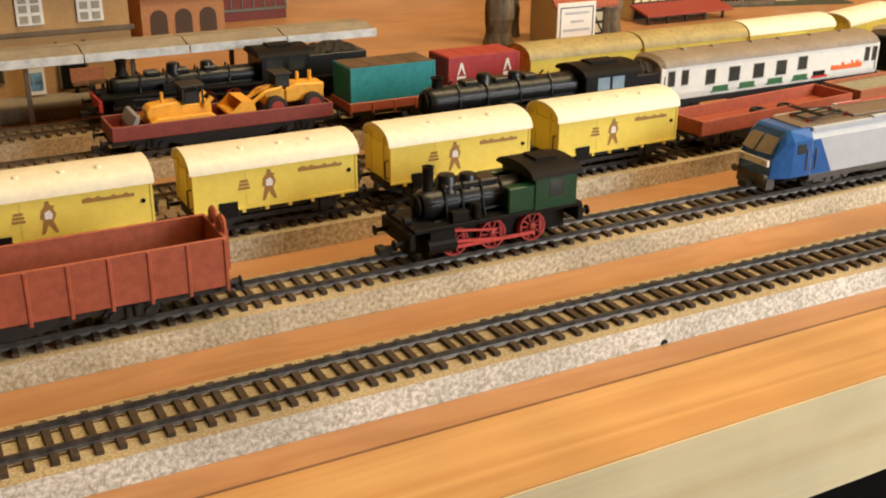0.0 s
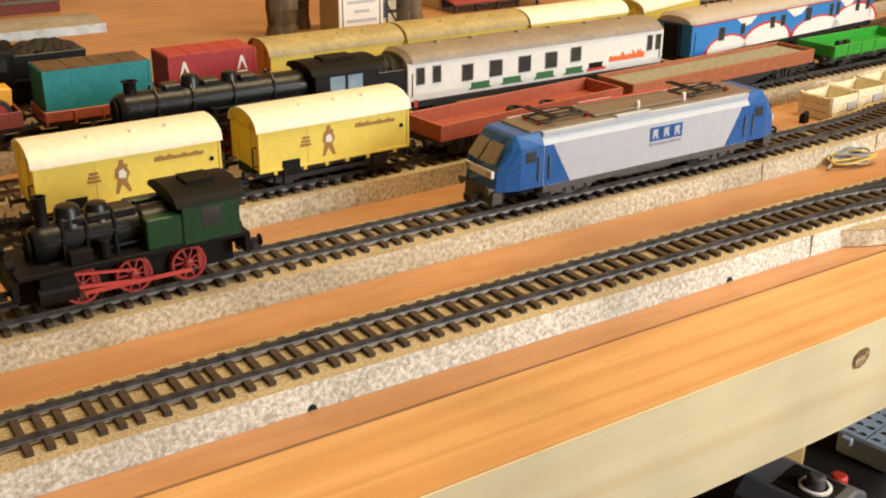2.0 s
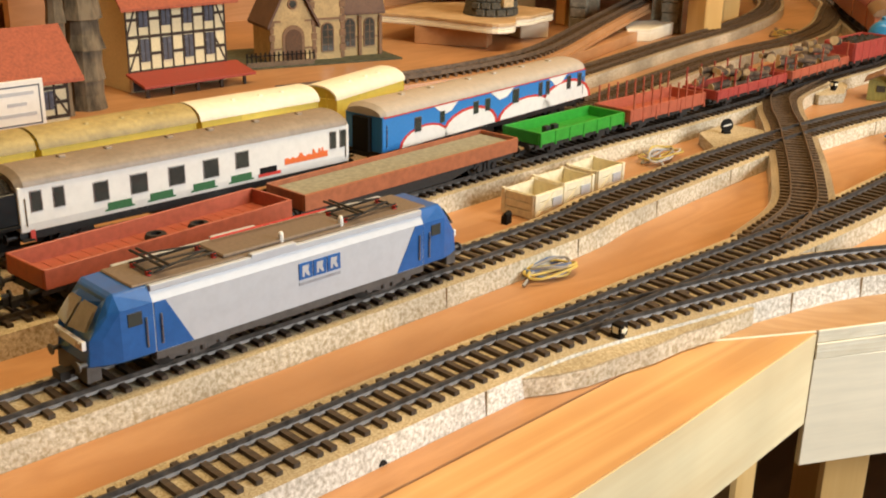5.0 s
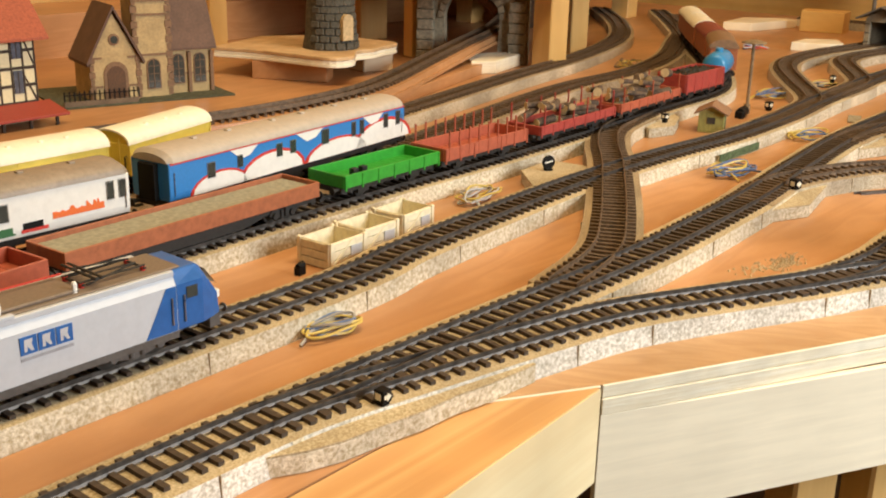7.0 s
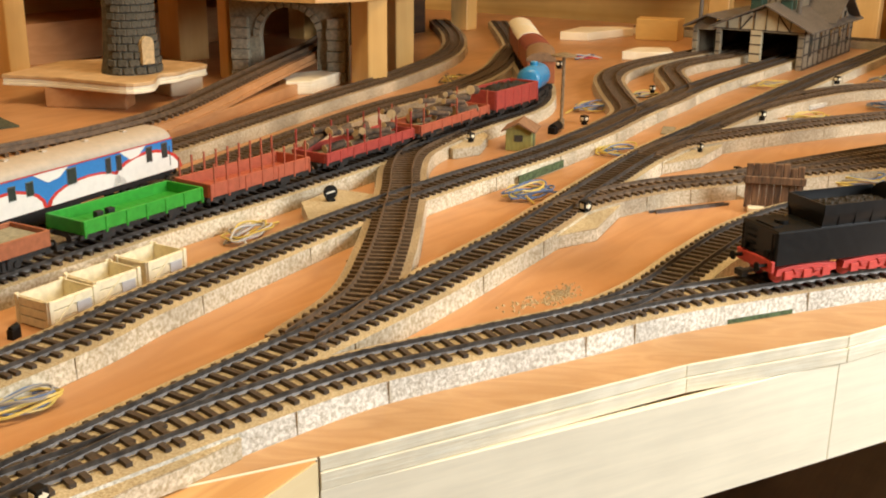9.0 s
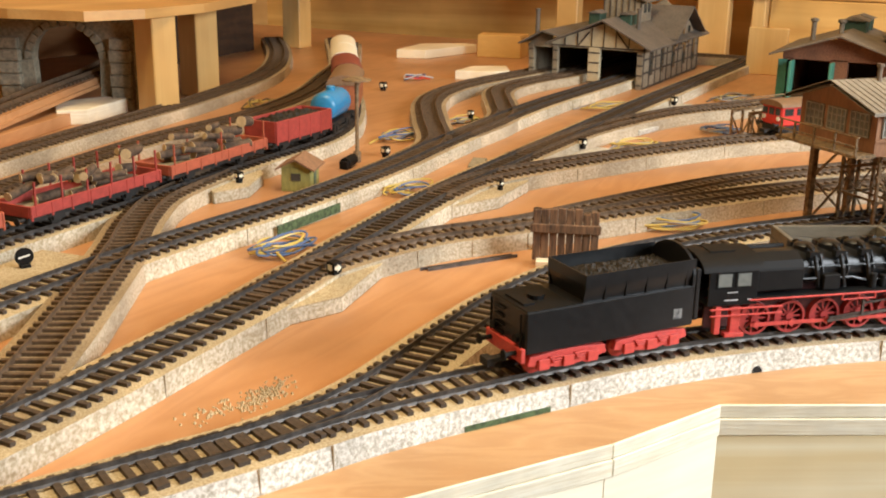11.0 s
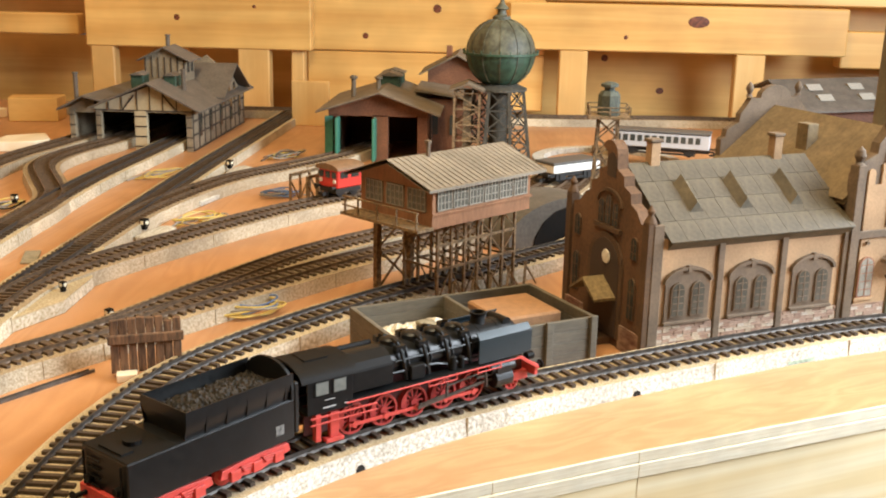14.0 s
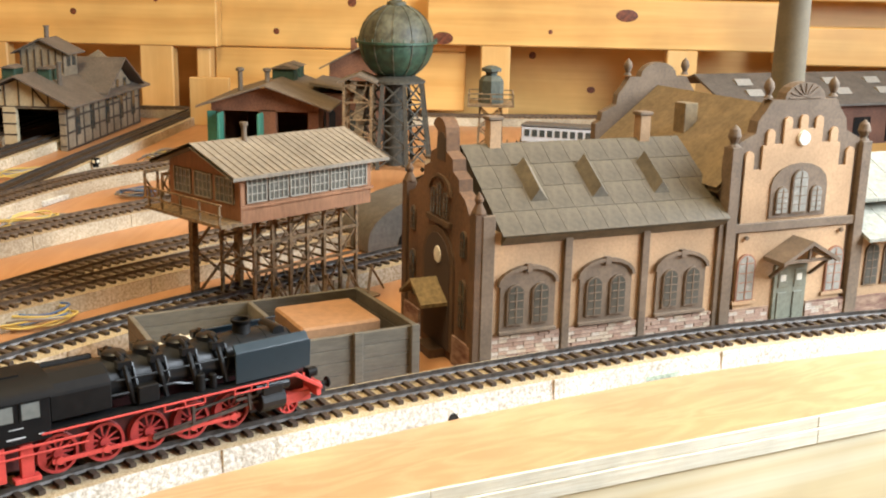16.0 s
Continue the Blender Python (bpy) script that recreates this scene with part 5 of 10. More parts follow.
def tender(place, label):
    x, y, turn = place
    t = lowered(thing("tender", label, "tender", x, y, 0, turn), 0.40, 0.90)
    b = Shape()
    b.box(-1.25, -0.33, -0.16, 0.16, 0.27, 0.475)
    b.box(-0.33, -0.30, -0.16, 0.16, 0.29, 0.56)
    part("water_tank", b, BLACK, t, "black tender body", 0.006)
    for s in (-1, 1):
        c = Shape()
        c.prism([(s * 0.140, 0.470), (s * 0.1455, 0.474), (s * 0.146, 0.492), (s * 0.1495, 0.512), (s * 0.1555, 0.535), (s * 0.158, 0.560), (s * 0.158, 0.618), (s * 0.154, 0.618), (s * 0.153, 0.560), (s * 0.1485, 0.530), (s * 0.142, 0.500)], 0, -0.95, -0.335)
        bs = part("bunker_side", c, BLACK, t, "concave black bunker side with ribs", 0, True)
        for k in range(5):
            xx = -0.84 + 0.115 * k
            c = Shape()
            c.prism([(s * 0.145, 0.474), (s * 0.150, 0.474), (s * 0.1565, 0.525), (s * 0.1595, 0.575), (s * 0.1575, 0.560), (s * 0.155, 0.535), (s * 0.149, 0.512), (s * 0.1455, 0.492)], 0, xx - 0.0035, xx + 0.0035)
            part("rib", c, BLACK, bs)
    q = Shape()
    q.prism([(0.163 * math.cos(math.pi * k / 12), 0.535 + 0.135 * math.sin(math.pi * k / 12)) for k in range(13)] + [(-0.163, 0.476), (0.163, 0.476)], 0, -0.352, -0.335)
    part("bunker_front", q, BLACK, t, "round-topped front plate")
    q = Shape()
    q.prism([(-0.935, 0.470), (-0.937, 0.492), (-0.941, 0.512), (-0.947, 0.535), (-0.950, 0.560), (-0.950, 0.618), (-0.944, 0.618), (-0.944, 0.560), (-0.938, 0.525), (-0.925, 0.470)][::-1], 1, -0.157, 0.157)
    for v_ in range(len(q.v)):
        x_, y_, z_ = q.v[v_]
        if z_ < 0.54:
            q.v[v_] = (x_, y_ * 0.93, z_)
    part("bunker_end", q, BLACK, t, "curved rear wall of the bunker")
    part("coal_load", heap(-0.935, -0.345, -0.145, 0.145, 0.545, 0.035, 8, 60, 24, 0.012), COAL, t, "brown-black coal load")
    q = Shape()
    q.box(-1.245, -1.0, -0.155, 0.155, 0.47, 0.478)
    q.rod((-1.11, 0, 0.475), (-1.11, 0, 0.50), 0.04, 14)
    q.box(-1.22, -1.16, -0.08, 0.08, 0.475, 0.488)
    part("filler_lid", q, BLACKM, t)
    fb = Shape()
    fb.box(-1.272, -1.25, -0.158, 0.158, 0.235, 0.30)
    part("buffer_beam", fb, LOCOFR, t, "red rear beam", 0.003)
    buffers(t, -1.27, 0.27, -1, BLACKM)
    la = Shape()
    for s in (-1, 1):
        la.tube([(-1.262, s * 0.13, 0.30), (-1.262, s * 0.13, 0.46)], 0.006, 5)
        la.rod((-1.25, s * 0.10, 0.335), (-1.275, s * 0.10, 0.335), 0.02, 10)
    for k in range(4):
        la.box(-1.265, -1.255, 0.02, 0.10, 0.31 + 0.04 * k, 0.316 + 0.04 * k)
    part("ladder", la, BLACKM, t)
    for c in (-0.56, -1.02):
        bgf = Shape()
        for s in (-1, 1):
            y0, y1 = s * 0.135 - 0.012, s * 0.135 + 0.012
            bgf.prism([(c - 0.21, 0.21), (c - 0.20, 0.25), (c - 0.05, 0.262), (c + 0.05, 0.262), (c + 0.20, 0.25), (c + 0.21, 0.21), (c + 0.12, 0.195), (c + 0.04, 0.182), (c - 0.04, 0.182), (c - 0.12, 0.195)], 1, y0, y1)
            for k in (-0.13, 0.0, 0.13):
                bgf.box(c + k - 0.028, c + k + 0.028, min(s * 0.14, s * 0.16), max(s * 0.14, s * 0.16), 0.185, 0.235)
            for k in (-0.065, 0.065):
                for j in range(3):
                    bgf.box(c + k - 0.036 + 0.008 * j, c + k + 0.036 - 0.008 * j, min(s * 0.145, s * 0.162), max(s * 0.145, s * 0.162), 0.235 - 0.012 * j, 0.243 - 0.012 * j)
        bgf.box(c - 0.08, c + 0.08, -0.12, 0.12, 0.2, 0.265)
        part("bogie_frame", bgf, LOCOFR, t, "red bogie frame", 0.002)
        for k in (-0.15, 0.15):
            wheelset(t, c + k, 0.05, LOCOFR)
    for s in (-1, 1):
        g = Shape()
        g.box(-0.45, -0.40, s * 0.1605 - 0.001, s * 0.1605 + 0.0012, 0.315, 0.365)
        part("data_panel", g, mat("faded_data_grey", (0.20, 0.20, 0.19), 0.6, 0, 0.4, 60), t, "small grey data panel")
    br = Shape()
    br.box(-0.31, -0.22, -0.10, 0.10, 0.31, 0.325)
    br.box(-0.31, -0.2, -0.03, 0.03, 0.24, 0.26)
    part("footplate", br, BLACKM, t)
    return t


place = arc_chord("a", (6.89, -3.56), 0.06, 0.95, 1.32)
big_engine(place, "black steam locomotive with red wheels and large deflectors")
tender(arc_chord("a", (6.89, -3.56), -1.02, -0.50, 1.32), "black coal-filled tender with red bogies behind the locomotive")


def yard_engine(key, x, length, label, wheels, material=BLACK, cab_mat=BLACK, cabs=(-0.42, -0.14), glass=CABGLASS, tank=True, red_rods=False, turn=180, up=0.0, beam=LOCOFR, pipe=0.0, cab_up=0.0, panes=(0.27, 0.73), pane_half=0.17, bunker=0.50, tank_to=0.22, slim=False):
    """A smaller steam engine seen from the side; it faces +x of its own frame."""
    t = on_track("steam_locomotive", label, "locomotive", key, x, "", turn)
    h = length / 2
    locomotive_boiler(t, cabs[1] * length, h - 0.12, 0.46 + up, 0.095 + up * 0.3, BLACK)
    for f, nm, r, hh in ((0.10, "sand_dome", 0.045, 0.06), (0.22, "steam_dome", 0.05, 0.07)):
        dome(t, nm, f * length, 0.545 + up * 1.2, r, hh, BLACK)
    c = Shape()
    if slim:
        c.lathe([(0.034, 0.53), (0.027, 0.55), (0.027, 0.665), (0.031, 0.672), (0.02, 0.672), (0.02, 0.62), (0, 0.62)], (h - 0.17, 0, up + pipe), 14)
    else:
        c.lathe([(0.05, 0.54), (0.036, 0.56), (0.034, 0.63), (0.046, 0.645), (0.03, 0.645), (0.03, 0.60), (0, 0.60)], (h - 0.20, 0, up + pipe), 14)
    part("chimney", c, BLACKM, t, "", 0, True)
    p = Shape()
    p.box(-h, h - 0.02, -0.16, 0.16, 0.325, 0.345)
    part("running_plate", p, BLACKM, t, "", 0.003)
    if tank:
        for s in (-1, 1):
            q = Shape()
            q.box(cabs[1] * length, tank_to * length, min(s * 0.10, s * 0.158), max(s * 0.10, s * 0.158), 0.345, 0.475)
            part("side_tank", q, cab_mat if slim else material, t, "", 0.006)
    cb = Shape()
    a, b = cabs[0] * length, cabs[1] * length
    for s in (-1, 1):
        cb.box(a, b, s * 0.155 - 0.006, s * 0.155 + 0.006, 0.34, 0.57 + cab_up)
    cb.box(b - 0.012, b, -0.15, 0.15, 0.34, 0.59 + cab_up)
    cb.box(a, a + 0.012, -0.15, 0.15, 0.34, 0.59 + cab_up)
    cab = part("cab", cb, cab_mat, t, "", 0.003)
    r = Shape()
    r.prism([(0.18 * math.cos(math.pi * k / 10), 0.565 + cab_up + 0.055 * math.sin(math.pi * k / 10)) for k in range(11)], 0, a - 0.025, b + 0.025)
    r.box(a + (b - a) * 0.25, a + (b - a) * 0.75, -0.06, 0.06, 0.612 + cab_up, 0.632 + cab_up)
    part("roof", r, BLACKM, cab, "", 0, True)
    for s in (-1, 1):
        for m in panes:
            g = Shape()
            c0 = a + (b - a) * m
            g.box(c0 - (b - a) * pane_half, c0 + (b - a) * pane_half, s * 0.158 - 0.004, s * 0.158 + 0.005, 0.46 + cab_up, 0.545 + cab_up)
            part("pane", g, glass, cab, "pale cab window")
    if a > -h + 0.1:
        k = Shape()
        k.box(-h + 0.01, a, -0.15, 0.15, 0.345, bunker)
        part("bunker", k, material, t, "black coal bunker", 0.005)
        part("coal_load", heap(-h + 0.03, a - 0.01, -0.13, 0.13, bunker, 0.05, 3, 14, 8, 0.014), COAL, t, "coal load")
    for s in (-1, 1):
        for f in wheels:
            spoked_wheel(t, f * length, 0.075, s, WHEELRED, 10)
        rod = Shape()
        rod.bar((wheels[0] * length, s * 0.115, 0.21), (wheels[-1] * length, s * 0.115, 0.21), 0.008, 0.018)
        rod.bar((wheels[1] * length, s * 0.128, 0.22), (h - 0.22, s * 0.13, 0.25), 0.008, 0.016)
        rod.bar((wheels[1] * length, s * 0.132, 0.27), (h - 0.2, s * 0.132, 0.31), 0.008, 0.012)
        part("coupling_rod", rod, LOCOFR if red_rods else IRON, t)
        cy = Shape()
        cy.rod((h - 0.24, s * 0.13, 0.25), (h - 0.09, s * 0.13, 0.25), 0.045, 12)
        cy.box(h - 0.23, h - 0.10, min(s * 0.09, s * 0.165), max(s * 0.09, s * 0.165), 0.25, 0.325)
        part("cylinder", cy, BLACKM, t)
    f = Shape()
    f.box(-h + 0.04, h - 0.03, -0.06, 0.06, 0.19, 0.325)
    part("main_frame", f, BLACKM, t)
    # pipes, handrails, pump and sand boxes along the boiler
    zb, rb, b0, b1 = 0.46 + up, 0.095 + up * 0.3, cabs[1] * length + 0.06, h - 0.16
    for s in (-1, 1):
        pp = Shape()
        pp.tube([(b0, s * rb * 1.10, zb + 0.03), (b1, s * rb * 1.10, zb + 0.03)], 0.0045, 5)
        part("handrail", pp, BLACK, t)
        pp = Shape()
        pp.tube([(b0, s * rb * 1.12, zb - 0.03), (b0 + (b1 - b0) * 0.5, s * rb * 1.14, zb - 0.035), (b0 + (b1 - b0) * 0.62, s * rb * 1.12, zb - 0.06), (b1, s * rb * 1.12, zb - 0.06)], 0.007, 5)
        part("pipe", pp, BLACK, t)
        for f_ in (0.16, 0.40, 0.64, 0.84):
            xx = b0 + (b1 - b0) * f_
            pp = Shape()
            pp.tube([(xx, s * 0.03, zb + rb + 0.02), (xx, s * rb * 0.8, zb + rb * 0.75), (xx + 0.01, s * rb * 1.14, zb), (xx + 0.015, s * 0.125, 0.345)], 0.007, 6)
            part("sand_pipe", pp, BLACK, t)
        pm = Shape()
        xx = b0 + (b1 - b0) * 0.55
        pm.rod((xx, s * 0.128, 0.345), (xx, s * 0.128, 0.345 + rb), 0.024, 10)
        pm.box(xx + 0.05, xx + 0.14, s * 0.128 - 0.022, s * 0.128 + 0.022, 0.345, 0.345 + rb * 0.7)
        part("air_pump", pm, BLACKM, t, "", 0.003)
    for f_ in (0.3, 0.52, 0.74):
        xx = b0 + (b1 - b0) * f_
        sbx = Shape()
        sbx.box(xx - 0.05, xx + 0.05, -0.05, 0.05, zb + rb * 0.8, zb + rb + 0.022)
        part("sand_box", sbx, BLACK, t, "", 0.008)
    for s in (-1, 1):
        lm = Shape()
        lm.rod((h - 0.03, s * 0.09, 0.375), (h + 0.005, s * 0.09, 0.375), 0.022, 10)
        part("lamp", lm, BLACKM, t)
    for s in (-1, 1):
        bm_ = Shape()
        bm_.box(s * (h - 0.01) - 0.012, s * (h - 0.01) + 0.012, -0.16, 0.16, 0.25, 0.33)
        part("buffer_beam", bm_, beam, t)
        buffers(t, s * h, 0.275, s, BLACKM)
    return t


BLUEGLASS = mat("bluish_cab_glass", (0.30, 0.42, 0.50), 0.2, 0, 0.08, 20)
yard_engine("f", -1.09, 1.92, "long black steam locomotive with bluish cab windows", (-0.22, -0.10, 0.02, 0.14, 0.26), cabs=(-0.36, -0.14), glass=BLUEGLASS, tank=False, up=0.0, pipe=-0.03, cab_up=-0.02, panes=(0.38, 0.66), pane_half=0.115, bunker=0.51)
yard_engine("h", -2.66, 2.0, "black steam locomotive on the rear track", (-0.18, -0.08, 0.02, 0.12), cabs=(-0.26, -0.08), tank=False, up=-0.08, pipe=0.0, cab_up=-0.05, glass=PANE, bunker=0.50)
yard_engine("c", -2.40, 0.96, "small green and black tank locomotive with red rods", (-0.24, 0.0, 0.22), BLACK, mat("cab_green", (0.006, 0.055, 0.018), 0.4, 0, 0.15), cabs=(-0.46, -0.205), glass=PANE, red_rods=True, beam=BLACKM, up=-0.055, cab_up=-0.06, pipe=-0.02, panes=(0.5,), pane_half=0.17, tank_to=-0.05, slim=True)

# ---- loads and containers of the rear train ----
low_wagon("flat_wagon", "long red-brown low-sided wagon carrying two machines", "g", -3.01, 1.46, mat("wine_wagon_side", (0.26, 0.055, 0.045), 0.5, 0, 0.1, 25, 0.1), REDBR, 0.08, True, posts=False)
RUBBER = mat("dark_red_wheel", (0.16, 0.03, 0.025), 0.6)


HUBRED = mat("hub_red", (0.36, 0.035, 0.03), 0.5)
TYRE = mat("dark_tyre", (0.025, 0.02, 0.02), 0.75)
bz = on_track("bulldozer", "orange toy bulldozer with a grey blade on the wagon", "bulldozer", "g", -3.28)
q = Shape()
q.prism([(-0.21, 0.34), (0.20, 0.34), (0.20, 0.42), (0.02, 0.42), (-0.02, 0.445), (-0.19, 0.43), (-0.22, 0.40)], 1, -0.065, 0.065)
part("body", q, ORANGE, bz, "", 0.008)
q = Shape()
q.box(0.03, 0.13, -0.06, 0.06, 0.42, 0.50)
part("seat_box", q, UNDER, bz, "dark open cab", 0.006)
for s in (-1, 1):
    for xx in (0.02, 0.145):
        q = Shape()
        q.bar((xx, s * 0.07, 0.42), (xx, s * 0.07, 0.53), 0.012, 0.012)
        part("cab_post", q, UNDER, bz)
    q = Shape()
    q.bar((0.15, s * 0.085, 0.40), (0.20, s * 0.085, 0.46), 0.02, 0.03)
    part("side_box", q, ORANGE, bz)
q = Shape()
q.box(0.0, 0.165, -0.085, 0.085, 0.528, 0.545)
part("cab_roof", q, UNDER, bz, "dark cab roof", 0.005)
q = Shape()
q.rod((-0.10, 0, 0.43), (-0.10, 0, 0.50), 0.011, 8)
part("exhaust_pipe", q, ORANGE, bz)
for s in (-1, 1):
    q = Shape()
    q.prism([(-0.17, 0.280), (-0.215, 0.305), (-0.21, 0.345), (-0.17, 0.365), (0.17, 0.365), (0.21, 0.345), (0.215, 0.305), (0.17, 0.280)], 1, s * 0.105 - 0.028, s * 0.105 + 0.028)
    belt = part("crawler_belt", q, ORANGE, bz, "orange crawler belt", 0.004)
    for k in range(5):
        q = Shape()
        q.lathe([(0.026, -0.032), (0.026, 0.032), (0.010, 0.036)], (-0.15 + 0.075 * k, s * 0.105, 0.315), 10, 1)
        part("road_wheel", q, RUBBER, belt)
    q = Shape()
    q.bar((0.0, s * 0.145, 0.33), (-0.28, s * 0.145, 0.32), 0.014, 0.024)
    part("push_arm", q, ORANGE, bz)
q = Shape()
q.prism([(-0.33, 0.275), (-0.295, 0.275), (-0.30, 0.33), (-0.275, 0.395), (-0.30, 0.395), (-0.335, 0.33)], 1, -0.155, 0.155)
part("blade", q, mat("blade_grey", (0.30, 0.30, 0.31), 0.5), bz, "grey curved blade")
wl = on_track("wheel_loader", "orange wheel loader with a bucket on the wagon", "wheel loader", "g", -2.60)
q = Shape()
q.prism([(0.02, 0.36), (0.29, 0.36), (0.30, 0.47), (0.10, 0.48), (0.02, 0.45)], 1, -0.075, 0.075)
part("body", q, ORANGE, wl, "", 0.01)
q = Shape()
q.prism([(-0.13, 0.36), (0.02, 0.36), (0.04, 0.43), (-0.02, 0.47), (-0.11, 0.45)], 1, -0.06, 0.06)
part("front_frame", q, ORANGE, wl, "", 0.008)
q = Shape()
q.box(-0.04, 0.06, -0.06, 0.06, 0.46, 0.545)
part("cab", q, PANE, wl, "dark open cab", 0.006)
q = Shape()
q.box(-0.055, 0.075, -0.075, 0.075, 0.545, 0.56)
part("cab_roof", q, UNDER, wl, "dark cab roof", 0.004)
for xx in (0.14, 0.23):
    q = Shape()
    q.lathe([(0.014, 0.47), (0.014, 0.535), (0.008, 0.54)], (xx, 0.02, 0), 8)
    part("exhaust_pipe", q, ORANGE, wl)
for xx in (-0.06, 0.20):
    for s in (-1, 1):
        w = Shape()
        w.lathe([(0.035, -0.03), (0.065, -0.03), (0.074, -0.02), (0.074, 0.02), (0.065, 0.03), (0.035, 0.03)], (xx, s * 0.115, 0.348), 18, 1)
        tyre = part("wheel", w, TYRE, wl, "dark tyre with a red hub", 0, True)
        w = Shape()
        w.lathe([(0.046, -0.034), (0.046, 0.032), (0.022, 0.038), (0.0, 0.038)], (xx, s * 0.115, 0.348), 14, 1)
        part("hub", w, HUBRED, tyre, "red hub", 0, True)
for s in (-1, 1):
    q = Shape()
    q.tube([(0.0, s * 0.065, 0.46), (-0.12, s * 0.065, 0.44), (-0.24, s * 0.065, 0.36)], 0.014, 6)
    part("lift_arm", q, ORANGE, wl)
q = Shape()
q.bar((-0.06, 0, 0.47), (-0.22, 0, 0.40), 0.016, 0.016)
part("lift_cylinder", q, ORANGE, wl)
q = Shape()
q.prism([(-0.39, 0.335), (-0.23, 0.300), (-0.205, 0.34), (-0.22, 0.41), (-0.30, 0.415), (-0.235, 0.40), (-0.225, 0.345), (-0.245, 0.318), (-0.385, 0.347)], 1, -0.14, 0.14)
bu = part("bucket", q, ORANGE, wl, "orange bucket")
for s in (-1, 1):
    q = Shape()
    q.prism([(-0.39, 0.336), (-0.23, 0.300), (-0.205, 0.34), (-0.22, 0.41), (-0.30, 0.415)], 1, s * 0.138 - 0.004, s * 0.138 + 0.004)
    part("bucket_cheek", q, ORANGE, bu)


def container(x, length, material, top, label, marks=False):
    low_wagon("container_wagon", "red-brown wagon under a container", "g", x, length + 0.04, REDBR, REDBR, 0.05)
    c = on_track("freight_container", label, "container", "g", x)
    h, zt = length / 2, 0.555
    b = Shape()
    b.box(-h, h, -0.15, 0.15, 0.275, zt)
    part("body", b, material, c, "", 0.005)
    for s in (-1, 1):
        n = int(length / 0.024)
        for i in range(n):
            r = Shape()
            a = -h + 0.02 + i * (length - 0.04) / n
            r.box(a, a + 0.012, s * 0.15 - 0.0012, s * 0.15 + 0.0012, 0.30, zt - 0.03)
            part("corrugation", r, material, c)
        for k in (-1, 1):
            r = Shape()
            r.box(k * (h - 0.008) - 0.010, k * (h - 0.008) + 0.010, s * 0.146 - 0.008, s * 0.146 + 0.008, 0.272, zt + 0.002)
            part("corner_post", r, material, c)
        for z0 in (0.274, zt - 0.018):
            r = Shape()
            r.box(-h + 0.012, h - 0.012, s * 0.146 - 0.007, s * 0.146 + 0.007, z0, z0 + 0.018)
            part("edge_rail", r, material, c)
        if marks:
            for k in (-0.19, 0.19):
                q = Shape()
                q.prism([(k - 0.034, 0.43), (k - 0.022, 0.43), (k, 0.485), (k + 0.022, 0.43), (k + 0.034, 0.43), (k + 0.008, 0.515), (k - 0.008, 0.515)], 1, s * 0.155 - 0.002, s * 0.155 + 0.002)
                part("mark", q, WHITE, c, "white pointed mark")
                q = Shape()
                q.box(k - 0.036, k + 0.036, s * 0.155 - 0.002, s * 0.155 + 0.002, 0.395, 0.42)
                part("mark_bar", q, WHITE, c)
    for i in range(4):
        t = Shape()
        a = -h + 0.006 + i * (length - 0.012) / 4
        t.box(a, a + (length - 0.012) / 4 - 0.004, -0.142, 0.142, zt - 0.002, zt + 0.005)
        part("top_panel", t, top, c, "", 0.002)


DUSTTOP = mat("dusty_brown_top", (0.17, 0.10, 0.05), 0.8, 0, 0.2, 20, 0.2, stain=0.3, stain_scale=8)
container(-1.82, 0.64, TEAL, DUSTTOP, "teal blue freight container with a dusty brown top")
CONTRED = mat("container_red", (0.42, 0.035, 0.035), 0.45, 0, 0.1, 25, 0.1)
container(-1.10, 0.58, CONTRED, CONTRED, "red freight container with white marks on its wagon", True)


